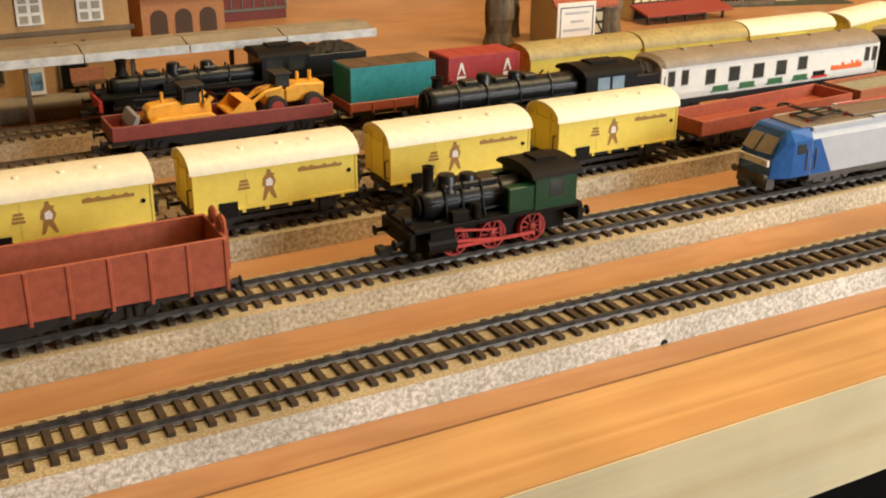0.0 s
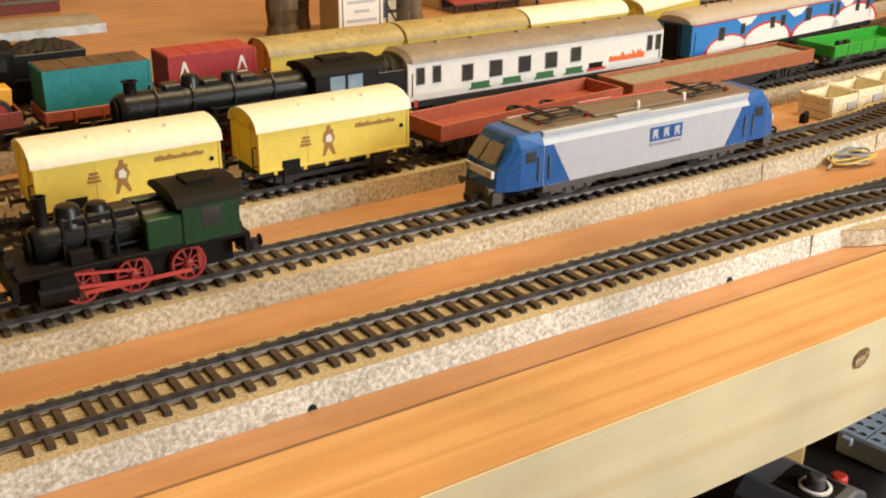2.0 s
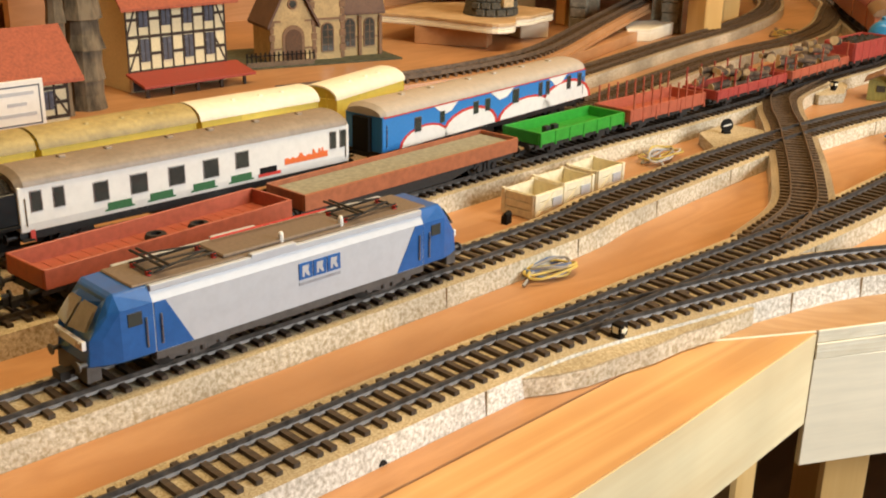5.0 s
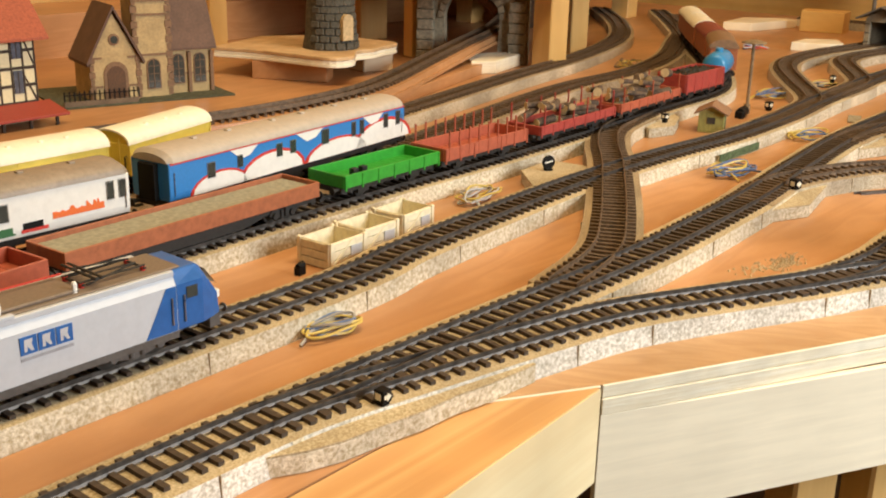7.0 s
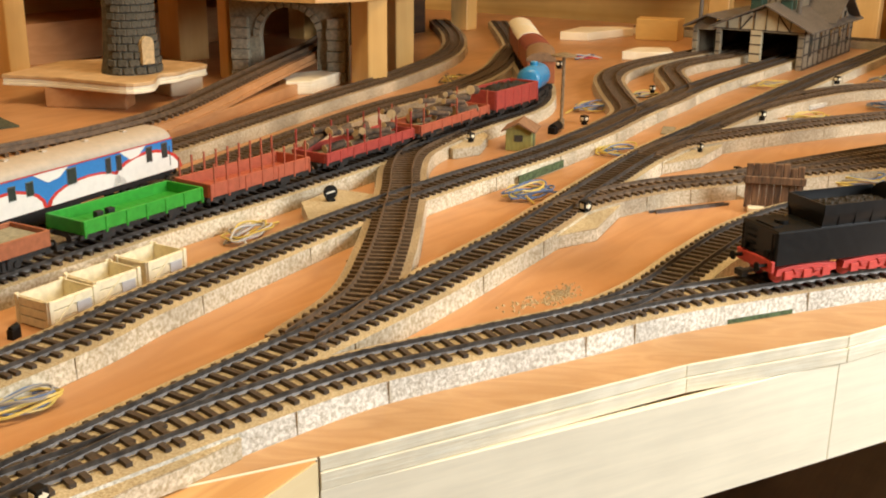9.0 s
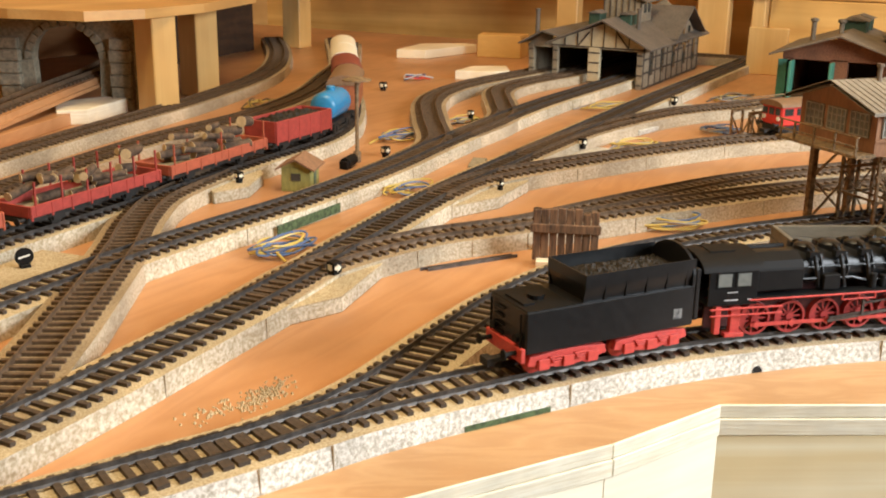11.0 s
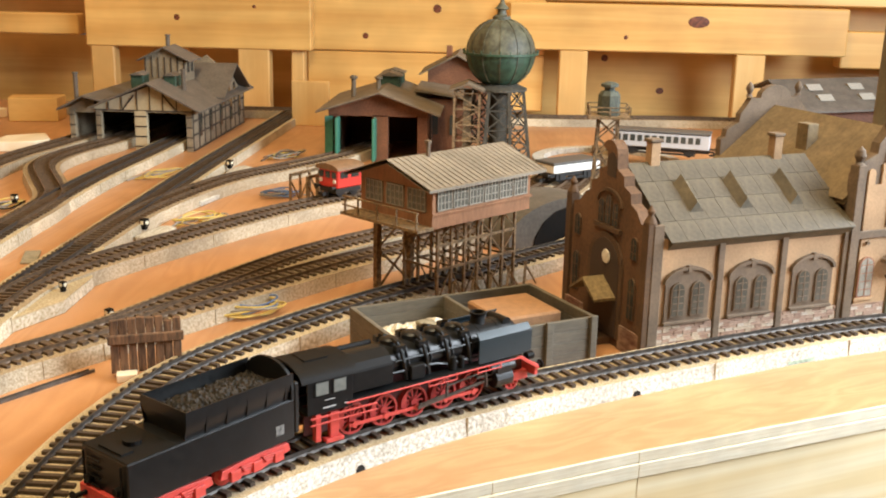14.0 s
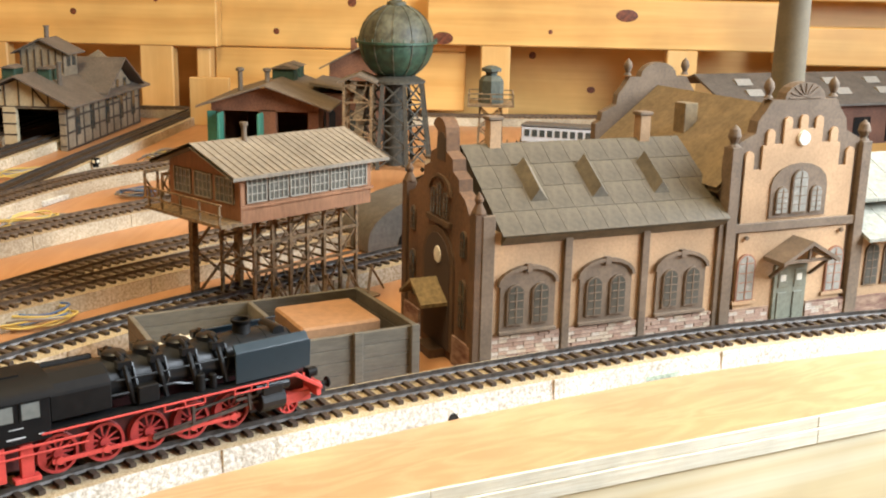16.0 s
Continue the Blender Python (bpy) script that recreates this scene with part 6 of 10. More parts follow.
# ---- crates beside the track ----
def crate(x, y, turn=2):
    t = thing("crate", "open empty cream plastic crate with boarded sides", "crate", x, y, 0, turn, "cream crates")
    a, b, h = 0.155, 0.125, 0.165
    q = Shape()
    q.box(-a + 0.004, a - 0.004, -b + 0.004, b - 0.004, 0.0, 0.03)
    part("bottom", q, BEIGEBOX, t)
    for s in (-1, 1):
        q = Shape()
        q.box(-a + 0.005, a - 0.005, s * (b - 0.008) - 0.003, s * (b - 0.008) + 0.003, 0.03, h - 0.004)
        part("lining", q, BEIGEBOX, t)
        q = Shape()
        q.box(s * (a - 0.008) - 0.003, s * (a - 0.008) + 0.003, -b + 0.012, b - 0.012, 0.03, h - 0.004)
        part("lining", q, BEIGEBOX, t)
    for s in (-1, 1):
        for k in range(3):
            z0 = 0.006 + k * 0.052
            q = Shape()
            q.box(-a, a, s * b - 0.006, s * b + 0.006, z0, z0 + 0.048)
            part("side_board", q, BEIGEBOX, t, "", 0.003)
            q = Shape()
            q.box(s * a - 0.006, s * a + 0.006, -b + 0.008, b - 0.008, z0, z0 + 0.048)
            part("end_board", q, BEIGEBOX, t, "", 0.003)
        for k in (-1, 1):
            q = Shape()
            q.box(k * (a - 0.008) - 0.014, k * (a - 0.008) + 0.014, s * (b + 0.006) - 0.007, s * (b + 0.006) + 0.007, 0.0, h + 0.003)
            part("post", q, BEIGEBOX, t, "", 0.003)
            q = Shape()
            q.box(k * (a + 0.006) - 0.006, k * (a + 0.006) + 0.006, s * (b - 0.012) - 0.012, s * (b - 0.012) + 0.012, 0.0, h + 0.002)
            part("post", q, BEIGEBOX, t, "", 0.003)
        q = Shape()
        q.bar((-a + 0.02, s * (b + 0.007), 0.02), (a - 0.12, s * (b + 0.007), 0.15), 0.008, 0.016)
        part("brace", q, BEIGEBOX, t)
    q = Shape()
    q.box(0.02, 0.115, -b - 0.012, -b - 0.007, 0.055, 0.115)
    part("label_panel", q, LGREY, t, "pale grey label panel")


for xx, yy, tn in ((2.73, 1.35, 3), (3.08, 1.40, 1), (3.47, 1.44, 4)):
    crate(xx, yy, tn)


# ---- the timber in front of the east wall ----
def timber(name, label, x0, x1, y0, y1, z0, z1, material):
    s = Shape()
    s.box(x0, x1, y0, y1, z0, z1)
    return solid(name, s, material, label, "timber", "structure", bev=0.02)


timber("wall_beam", "pale pine beam across the east wall", 19.0, 19.32, -0.04, 3.76, 1.0, 1.86, PINE_Y)
timber("wall_beam", "pale pine beam with a knot across the east wall", 19.0, 19.32, -8.73, -3.30, 1.12, 1.87, PINE_Y)
timber("wall_beam", "dull pine beam low on the east wall", 19.5, 19.9, -12.0, -8.8, 0.9, 1.5, PINE_Y)
timber("wall_beam", "pine beam in the shade of the far corner", 19.3, 19.6, 4.0, 9.0, 1.15, 1.5, PINE_Y)
for y0, y1 in ((0.67, 1.20), (-4.60, -4.14), (-7.47, -7.0), (3.3, 3.7)):
    timber("wall_post", "pine post under the wall beam", 19.02, 19.3, y0, y1, -0.12, 1.12, PINE_Z)
timber("wall_post", "narrow pine post beside the board panel", 19.1, 19.4, 0.10, 0.32, -0.12, 1.0, PINE_Z)
for z0, z1 in ((0.06, 0.98), (0.995, 1.90), (1.915, 2.9)):
    timber("wall_panel", "wide knotty pine board on the east wall", 19.36, 19.5, -3.9, 0.09, z0, z1, PINE_Y)
timber("wall_panel", "pine board above the wall beams", 19.36, 19.5, -12.0, -3.92, 1.90, 2.9, PINE_Y)
timber("wall_panel", "pine board above the wall beams", 19.36, 19.5, 0.12, 9.0, 1.90, 2.9, PINE_Y)
kn = mat("pine_knot", (0.20, 0.06, 0.025), 0.5, 0, 0.3, 15)
for x_, y_, z_, r_, q_ in ((20.398, -5.0, 0.9, 0.06, 1), (20.398, -6.0, 0.35, 0.07, 0.8), (20.398, -3.1, 0.5, 0.05, 1), (20.398, 2.4, 0.6, 0.06, 1), (18.998, -5.2, 1.35, 0.035, 1), (18.998, 0.9, 1.7, 0.03, 1), (18.998, -6.35, 1.62, 0.17, 0.55), (18.998, -3.55, 1.22, 0.16, 0.6), (19.358, -2.1, 1.72, 0.07, 1), (19.358, -0.9, 1.25, 0.05, 1), (18.998, 2.2, 1.5, 0.05, 1), (19.358, -2.9, 0.7, 0.06, 1)):
    s = Shape()
    s.lathe([(0.0, -0.001), (r_, 0.0), (r_ * 0.9, -0.002), (0, -0.004)], n=16, axis=0)
    s.v = [(v[0], v[1], v[2] * q_) for v in s.v]
    solid("wood_knot", s, kn, "dark red-brown knot in the pine beam", "knot", "structure", x=x_, y=y_, z=z_)
s = Shape()
s.box(17.35, 17.45, -0.60, -0.03, 0.0, 0.68)
solid("loose_board", s, PINE_Z, "small pale board leaning at the wall", "board", bev=0.01)


def block(label, poly, z0, z1, material=FASCIA, name="wood_block"):
    s = Shape()
    s.prism(poly, 2, z0, z1)
    return solid(name, s, material, label, "wood block", bev=0.01)


block("light plywood offcut lying on the board", [(16.0, 5.2), (16.15, 4.75), (17.4, 4.45), (17.5, 4.7), (17.0, 5.3)], 0.0, 0.14)
block("thick pine block by the engine shed", [(16.9, 4.2), (17.05, 3.5), (17.5, 3.55), (17.3, 4.3)], 0.0, 0.36, PINE_Y)
block("light plywood offcut with a stepped edge", [(14.3, 3.28), (14.5, 2.75), (14.7, 2.62), (15.2, 2.9), (14.9, 3.3)], 0.0, 0.13)


# ---- building helpers ----
def arch(cx, w, z0, z1, n=8):
    """Outline of an opening with a round head, in (along, up)."""
    r = w / 2
    return [(cx - r, z0), (cx + r, z0)] + [(cx + r * math.cos(math.pi * k / n), z1 - r + r * math.sin(math.pi * k / n)) for k in range(n + 1)]


def flat_arch(cx, w, z0, z1, rise, n=8):
    return [(cx - w / 2, z0), (cx + w / 2, z0)] + [(cx + w / 2 * math.cos(math.pi * k / n), z1 - rise + rise * math.sin(math.pi * k / n)) for k in range(n + 1)]


def plate(parent, name, poly, axis, a, b, material, label="", bev=0.0):
    s = Shape()
    s.prism(poly, axis, a, b)
    return part(name, s, material, parent, label, bev)


def brick_box(parent, name, x0, x1, y0, y1, z0, z1, material, label="", bev=0.0):
    s = Shape()
    s.box(x0, x1, y0, y1, z0, z1)
    return part(name, s, material, parent, label, bev)


def arched_window(parent, cx, w, z0, z1, face, out, axis=1, frame=TRIM, glass=PANE, bars=2):
    """A round-headed window in a wall plane; out is the way the wall faces (+1 or -1)."""
    lo, hi = sorted((face, face + out * 0.012))
    wn = plate(parent, "window", arch(cx, w, z0, z1), axis, lo, hi, frame, "round-headed window with a grid of bars")
    lo, hi = sorted((face, face + out * 0.014))
    plate(wn, "pane", arch(cx, w * 0.84, z0 + w * 0.08, z1 - w * 0.08), axis, lo, hi, glass)
    s = Shape()
    f0, f1 = sorted((face + out * 0.013, face + out * 0.017))
    t = 0.0034

    def bx(a0, a1, c0, c1):
        if axis == 1:
            s.box(a0, a1, f0, f1, c0, c1)
        else:
            s.box(f0, f1, a0, a1, c0, c1)

    bx(cx - t, cx + t, z0 + w * 0.1, z1 - w * 0.14)
    for k in range(1, bars + 2):
        zz = z0 + (z1 - z0) * k / (bars + 2)
        bx(cx - w * 0.37, cx + w * 0.37, zz - t * 0.7, zz + t * 0.7)
    part("glazing_bar", s, frame, wn)
    return wn


RUBBLE = mat("rubble_plinth", (0.36, 0.24, 0.16), 0.9, 0, 0.3, 10, 0.8, dark=(0.12, 0.05, 0.035), stretch=(0.5, 0.5, 1.6), stain=0.15, stain_scale=6)
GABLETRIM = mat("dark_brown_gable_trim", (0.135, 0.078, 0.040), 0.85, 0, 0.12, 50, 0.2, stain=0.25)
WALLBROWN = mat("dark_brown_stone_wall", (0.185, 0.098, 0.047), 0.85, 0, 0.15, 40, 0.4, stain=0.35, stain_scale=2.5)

BRICKTONES = (("pink_plinth_brick", (0.47, 0.32, 0.23)), ("cream_plinth_brick", (0.54, 0.42, 0.30)), ("brown_plinth_brick", (0.37, 0.235, 0.165)), ("chalky_plinth_brick", (0.57, 0.47, 0.37)), ("rose_plinth_brick", (0.43, 0.28, 0.20)))
BRICKMESH = {}
brick_rng = random.Random(31)


def plinth_bricks(parent, s0, s1, face, top):
    """Courses of small uneven bricks standing a little proud of a plinth."""
    z, row = 0.008, 0
    while z + 0.02 < top:
        x = s0 + 0.003 - 0.03 * (row % 2)
        while x < s1 - 0.01:
            tone = brick_rng.randrange(5)
            a, b = max(x, s0 + 0.003), min(x + (0.056, 0.046, 0.064)[brick_rng.randrange(3)], s1 - 0.003)
            x = b + 0.003
            if b - a < 0.012:
                continue
            key = (tone, round(b - a, 2))
            if key not in BRICKMESH:
                nm, col = BRICKTONES[tone]
                g = Shape()
                g.box(0, 1, -0.006, 0.0, 0, 0.0195)
                g.v = [(v[0] * key[1], v[1], v[2]) for v in g.v]
                BRICKMESH[key] = g.use(mat(nm, col, 0.9, 0, 0.15, 60, 0.2)).mesh("brick")
            ob = new("brick", BRICKMESH[key])
            ob.parent = parent
            ob.matrix_basis = pose(a * DM, face * DM - brick_rng.uniform(-0.0002, 0.0002), z * DM, 0, 0, 0)
        z += 0.0222
        row += 1


# ---- the engine house beside the front track ----
eh = thing("engine_house", "ochre brick engine house with grey slate roof and arched windows", "building", 7.946, -4.732, 0, -64.55)
W = 1.03
HC = 0.475
brick_box(eh, "wall", -0.53, 0.985, 0.0, W, 0.005, 0.80, OCHRE, "ochre rendered brick walls")
for i, s0 in enumerate((-0.52, -0.035, 0.46)):
    s1 = (-0.075, 0.425, 0.95)[i]
    pl = brick_box(eh, "plinth", s0, s1, -0.006, 0.02, 0.005, 0.232, RUBBLE, "red and cream brick plinth")
    plinth_bricks(pl, s0, s1, -0.006, 0.232)
for s0 in (-0.57, -0.07, 0.43, 0.945):
    brick_box(eh, "pilaster", s0, s0 + (0.075 if s0 < -0.5 else 0.05), -0.020, 0.01, 0.003, 0.80 if s0 > -0.5 else 0.90, TRIM, "grey-brown stone pilaster", 0.004)
for i, cx in enumerate((-0.285, 0.205, 0.71)):
    plate(eh, "window_surround", flat_arch(cx, 0.335, 0.235, 0.60, 0.09), 1, -0.014, 0.01, TRIM, "grey stone surround of a double window")
    hd = Shape()
    pts = [(cx + 0.185 * math.cos(math.pi * k / 10), 0.51 + 0.105 * math.sin(math.pi * k / 10)) for k in range(11)]
    inn = [(cx + 0.165 * math.cos(math.pi * k / 10), 0.51 + 0.085 * math.sin(math.pi * k / 10)) for k in range(11)]
    hd.prism(pts + inn[::-1], 1, -0.028, 0.01)
    hd.box(cx - 0.016, cx + 0.016, -0.030, 0.01, 0.58, 0.622)
    part("arch_moulding", hd, TRIM, eh, "stone arch moulding with a keystone")
    for d in (-0.076, 0.076):
        arched_window(eh, cx + d, 0.104, 0.285, 0.515, -0.014, -1, 1, TRIM, mat("dusty_grey_glass", (0.075, 0.072, 0.058), 0.22, 0, 0.1, 20), 3)
    brick_box(eh, "window_sill", cx - 0.175, cx + 0.175, -0.03, 0.0, 0.235, 0.255, TRIM, "", 0.003)
# the roof: sheets laid in rows on two slopes
RZ, EZ = 1.19, 0.79
rs = Shape()
rs.prism([(-0.055, EZ - 0.005), (W / 2, RZ - 0.03), (W + 0.055, EZ - 0.005), (W, EZ - 0.06), (0.0, EZ - 0.06)], 0, -0.45, 0.985)
roof = part("roof", rs, SLATE, eh, "grey roof laid with large slate sheets")
rng = random.Random(11)
sheet = {}
rise, half = RZ - EZ, W / 2 + 0.06
pitch = math.degrees(math.atan2(rise, half))
run = math.hypot(rise, half)
for side in (-1, 1):
    for r_ in range(4):
        off = 0.012 * (r_ % 2)
        x = -0.47 - off
        while x < 0.985:
            a, b = max(x, -0.47), min(x + 0.1265, 0.99)
            x += 0.129
            if b - a < 0.03:
                continue
            d0, d1 = run * r_ / 4 - 0.004, run * (r_ + 1) / 4
            key = round(b - a, 3)
            if key not in sheet:
                q = Shape()
                q.prism([(0, 0.0), (d1 - d0, -0.004), (d1 - d0, 0.002), (0, 0.0052)], 0, 0, key)
                sheet[key] = q.use(SLATE).mesh("slate_sheet")
            ob = new("slate_sheet", sheet[key])
            ob.parent = roof
            f = (d0 / run)
            yy = -0.06 + half * f if side < 0 else W + 0.06 - half * f
            if side < 0:
                ob.matrix_basis = pose(a * DM, yy * DM, (EZ + rise * f + 0.004) * DM, pitch + rng.uniform(-0.15, 0.15), 0, 0)
            else:
                ob.matrix_basis = pose((a + key) * DM, yy * DM, (EZ + rise * f + 0.004) * DM, pitch, 0, 180)
for cx in (-0.16, 0.23, 0.64):
    d = Shape()
    y0, y1 = 0.13, 0.34
    z0, z1 = EZ + rise * (y0 + 0.06) / half, EZ + rise * (y1 + 0.06) / half
    d.add([(cx - 0.06, y0, z0), (cx + 0.06, y0, z0), (cx, y0, z0 + 0.075), (cx - 0.06, y1, z1), (cx + 0.06, y1, z1), (cx, y1, z1 + 0.075)], [(0, 2, 1), (3, 4, 5), (0, 3, 5, 2), (1, 2, 5, 4), (0, 1, 4, 3)])
    dm_ = part("dormer", d, SLATE, roof, "small triangular roof vent")
for cx, yy in ((-0.27, W / 2), (0.73, W / 2)):
    c = part("chimney", Shape().use(OCHRE).box(cx - 0.036, cx + 0.036, yy - 0.036, yy + 0.036, 1.10, 1.33), OCHRE, eh, "ochre chimney with a stone cap", 0.004)
    part("chimney_cap", Shape().box(cx - 0.046, cx + 0.046, yy - 0.046, yy + 0.046, 1.33, 1.352), TRIM, c, "", 0.004)
# stepped gable end
gy = [(0.0, 0.0), (0.0, 0.86), (0.10, 0.90), (0.16, 0.98), (0.24, 1.02), (0.25, 1.10), (0.34, 1.14), (0.35, 1.22), (0.44, 1.26), (0.45, 1.38)]
gy += [(0.555 + 0.105 * math.cos(math.pi * (1 - k / 8)), 1.38 + 0.10 * math.sin(math.pi * k / 8)) for k in range(1, 8)]
gy += [(W - a, b) for a, b in [(0.0, 0.0), (0.0, 0.86), (0.10, 0.90), (0.16, 0.98), (0.24, 1.02), (0.25, 1.10), (0.34, 1.14), (0.35, 1.22), (0.44, 1.26), (0.45, 1.38)][::-1]]
gy = [(a * W / 1.11, b if b < 0.86 else 0.86 + (b - 0.86) * 0.80) for a, b in gy]
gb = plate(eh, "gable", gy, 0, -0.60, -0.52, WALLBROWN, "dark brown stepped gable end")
for yy in (0.02, W - 0.02):
    q = Shape()
    q.box(-0.612, -0.545, yy - 0.035, yy + 0.035, 0.004, 0.91)
    q.lathe([(0.045, 0.91), (0.018, 0.965), (0.026, 0.975), (0.026, 0.99), (0.0, 1.03)], (-0.578, yy, 0), 8)
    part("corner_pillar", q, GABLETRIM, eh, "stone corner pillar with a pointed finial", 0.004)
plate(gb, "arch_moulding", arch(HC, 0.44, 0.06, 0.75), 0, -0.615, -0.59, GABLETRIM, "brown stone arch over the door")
plate(gb, "door", arch(HC, 0.36, 0.06, 0.71), 0, -0.620, -0.60, mat("arch_recess", (0.07, 0.045, 0.03), 0.8), "dark recessed arch with door")
q = Shape()
q.lathe([(0.0, -0.008), (0.045, -0.006), (0.05, 0.0), (0.0, 0.001)], (-0.623, 0.45, 0.59), 18, 0)
part("clock", q, WHITEWASH, gb, "round white clock face", 0, True)
for cy, w_, z0, z1 in ((HC - 0.09, 0.07, 0.80, 0.96), (HC, 0.07, 0.80, 1.00), (HC + 0.09, 0.07, 0.80, 0.96)):
    arched_window(gb, cy, w_, z0, z1, -0.60, -1, 0, GABLETRIM, PANE, 1)
plate(gb, "window_surround", [(HC - 0.165, 0.765), (HC + 0.165, 0.765), (HC + 0.165, 0.795), (HC - 0.165, 0.795)], 0, -0.622, -0.60, GABLETRIM)
hd = Shape()
hd.prism([(HC + 0.165 * math.cos(math.pi * k / 10), 0.94 + 0.105 * math.sin(math.pi * k / 10)) for k in range(11)] + [(HC + 0.14 * math.cos(math.pi * k / 10), 0.94 + 0.085 * math.sin(math.pi * k / 10)) for k in range(10, -1, -1)], 0, -0.615, -0.60)
part("arch_moulding", hd, GABLETRIM, gb, "brown arch over the gable windows")
plate(gb, "niche", arch(HC, 0.11, 1.12, 1.28), 0, -0.604, -0.60, mat("arch_recess", (0.07, 0.045, 0.03)), "dark blind niche in the gable's head")
for cy in (0.14, W - 0.16):
    arched_window(gb, cy, 0.07, 0.64, 0.79, -0.60, -1, 0, GABLETRIM, PANE, 1)
    arched_window(gb, cy, 0.08, 0.24, 0.52, -0.60, -1, 0, GABLETRIM, PANE, 1)
    plate(gb, "plinth", [(cy - 0.12, 0.0), (cy + 0.12, 0.0), (cy + 0.12, 0.17), (cy - 0.12, 0.17)], 0, -0.614, -0.60, RUBBLE)
q = Shape()
for sg in (-1, 1):
    q.prism([(HC, 0.435), (HC, 0.455), (HC + sg * 0.17, 0.345), (HC + sg * 0.17, 0.325)], 0, -0.78, -0.60)
part("porch_roof", q, mat("porch_ochre", (0.28, 0.20, 0.09), 0.8, 0, 0.2, 30), gb, "small gabled porch roof")
brick_box(gb, "door_step", -0.70, -0.60, HC - 0.105, HC + 0.105, 0.002, 0.05, GABLETRIM)

# ---- the tall gabled house next to it ----
th = thing("gabled_house", "ochre house with a grey stepped gable and a white clock", "building", 7.946, -4.732, 0, -64.55)
S0, S1 = 1.005, 2.0
mid = (S0 + S1) / 2
left = [(S0, 0.0), (S0, 1.14), (S0 + 0.04, 1.16), (S0 + 0.05, 1.22), (S0 + 0.16, 1.27), (S0 + 0.17, 1.34), (S0 + 0.22, 1.40), (S0 + 0.26, 1.46)]
gpoly = left + [(mid + 0.15 * math.cos(math.pi * (1 - k / 8)), 1.46 + 0.10 * math.sin(math.pi * k / 8)) for k in range(0, 9)] + [(S1 + S0 - a, b) for a, b in left[::-1]]
gab = plate(th, "gable_coping", gpoly, 1, 0.0, 0.08, TRIM, "grey stone stepped gable")
def slot_head(c, r, z):
    """The round head of a slot in the gable, from one jamb to the other."""
    return [(mid + c - r * math.cos(math.pi * k / 6), z - r + r * math.sin(math.pi * k / 6)) for k in range(7)]


inner = [(mid - 0.405, 0.0)] + slot_head(-0.375, 0.03, 1.17) + [(mid - 0.345, 1.06), (mid - 0.287, 1.06), (mid - 0.287, 1.20), (mid - 0.263, 1.20)]
inner += slot_head(-0.235, 0.028, 1.295) + [(mid - 0.207, 1.205), (mid - 0.143, 1.205)] + slot_head(-0.115, 0.028, 1.365) + [(mid - 0.087, 1.29), (mid - 0.028, 1.29)] + slot_head(0.0, 0.028, 1.375)[:3]
plate(th, "gable_wall", inner + [(S1 + S0 - a, b) for a, b in inner[::-1]], 1, -0.014, 0.02, OCHRE, "ochre front wall")
brick_box(th, "wall", S0, S1, 0.08, 1.5, 0.005, 0.98, OCHRE, "ochre side and rear walls")
brick_box(th, "string_course", S0, S1, -0.028, 0.0, 0.69, 0.745, TRIM, "grey stone band", 0.004)
for xx in (S0 - 0.02, S1 - 0.05):
    q = Shape()
    q.box(xx, xx + 0.075, -0.035, 0.05, 0.003, 1.20)
    q.lathe([(0.04, 1.20), (0.02, 1.22), (0.04, 1.26), (0.03, 1.30), (0.0, 1.33)], (xx + 0.037, 0.008, 0), 10)
    part("corner_pillar", q, TRIM, th, "stone corner pillar with an urn", 0.004)
for xx in (mid - 0.24, mid + 0.24):
    q = Shape()
    q.lathe([(0.03, 1.47), (0.015, 1.49), (0.032, 1.53), (0.025, 1.56), (0.0, 1.59)], (xx, 0.04, 0), 10)
    part("urn", q, TRIM, gab, "", 0, True)
for k in range(9):
    a = math.pi * k / 8
    q = Shape()
    q.bar((mid, 0.0, 1.47), (mid + 0.12 * math.cos(a), 0.0, 1.47 + 0.085 * math.sin(a)), 0.012, 0.008)
    part("fan_blade", q, TRIM, gab)
q = Shape()
q.lathe([(0.0, -0.034), (0.04, -0.032), (0.045, -0.014), (0.0, -0.013)], (mid, 0, 1.235), 18, 1)
part("clock", q, WHITEWASH, th, "round white clock face", 0, True)
plate(th, "window_surround", flat_arch(mid, 0.42, 0.765, 1.09, 0.13), 1, -0.024, 0.0, TRIM, "grey stone surround of a triple window")
for d, w_, z1 in ((-0.128, 0.088, 0.955), (0.0, 0.118, 1.055), (0.128, 0.088, 0.955)):
    arched_window(th, mid + d, w_, 0.79, z1, -0.024, -1, 1, TRIM, mat("pale_grey_glass", (0.30, 0.29, 0.25), 0.25, 0, 0.1, 20), 3)
for cx in (S0 + 0.16, S1 - 0.16):
    arched_window(th, cx, 0.13, 0.27, 0.56, -0.014, -1, 1, mat("red_window_frame", (0.30, 0.14, 0.08), 0.7), mat("pale_grey_glass", (0.3, 0.29, 0.25)), 3)
    brick_box(th, "window_sill", cx - 0.085, cx + 0.085, -0.03, 0.0, 0.25, 0.27, OCHRE)
for s0, s1 in ((S0 + 0.06, mid - 0.14), (mid + 0.14, S1 - 0.05)):
    pl = brick_box(th, "plinth", s0, s1, -0.018, 0.0, 0.005, 0.22, RUBBLE, "red and cream brick plinth")
    plinth_bricks(pl, s0, s1, -0.018, 0.22)
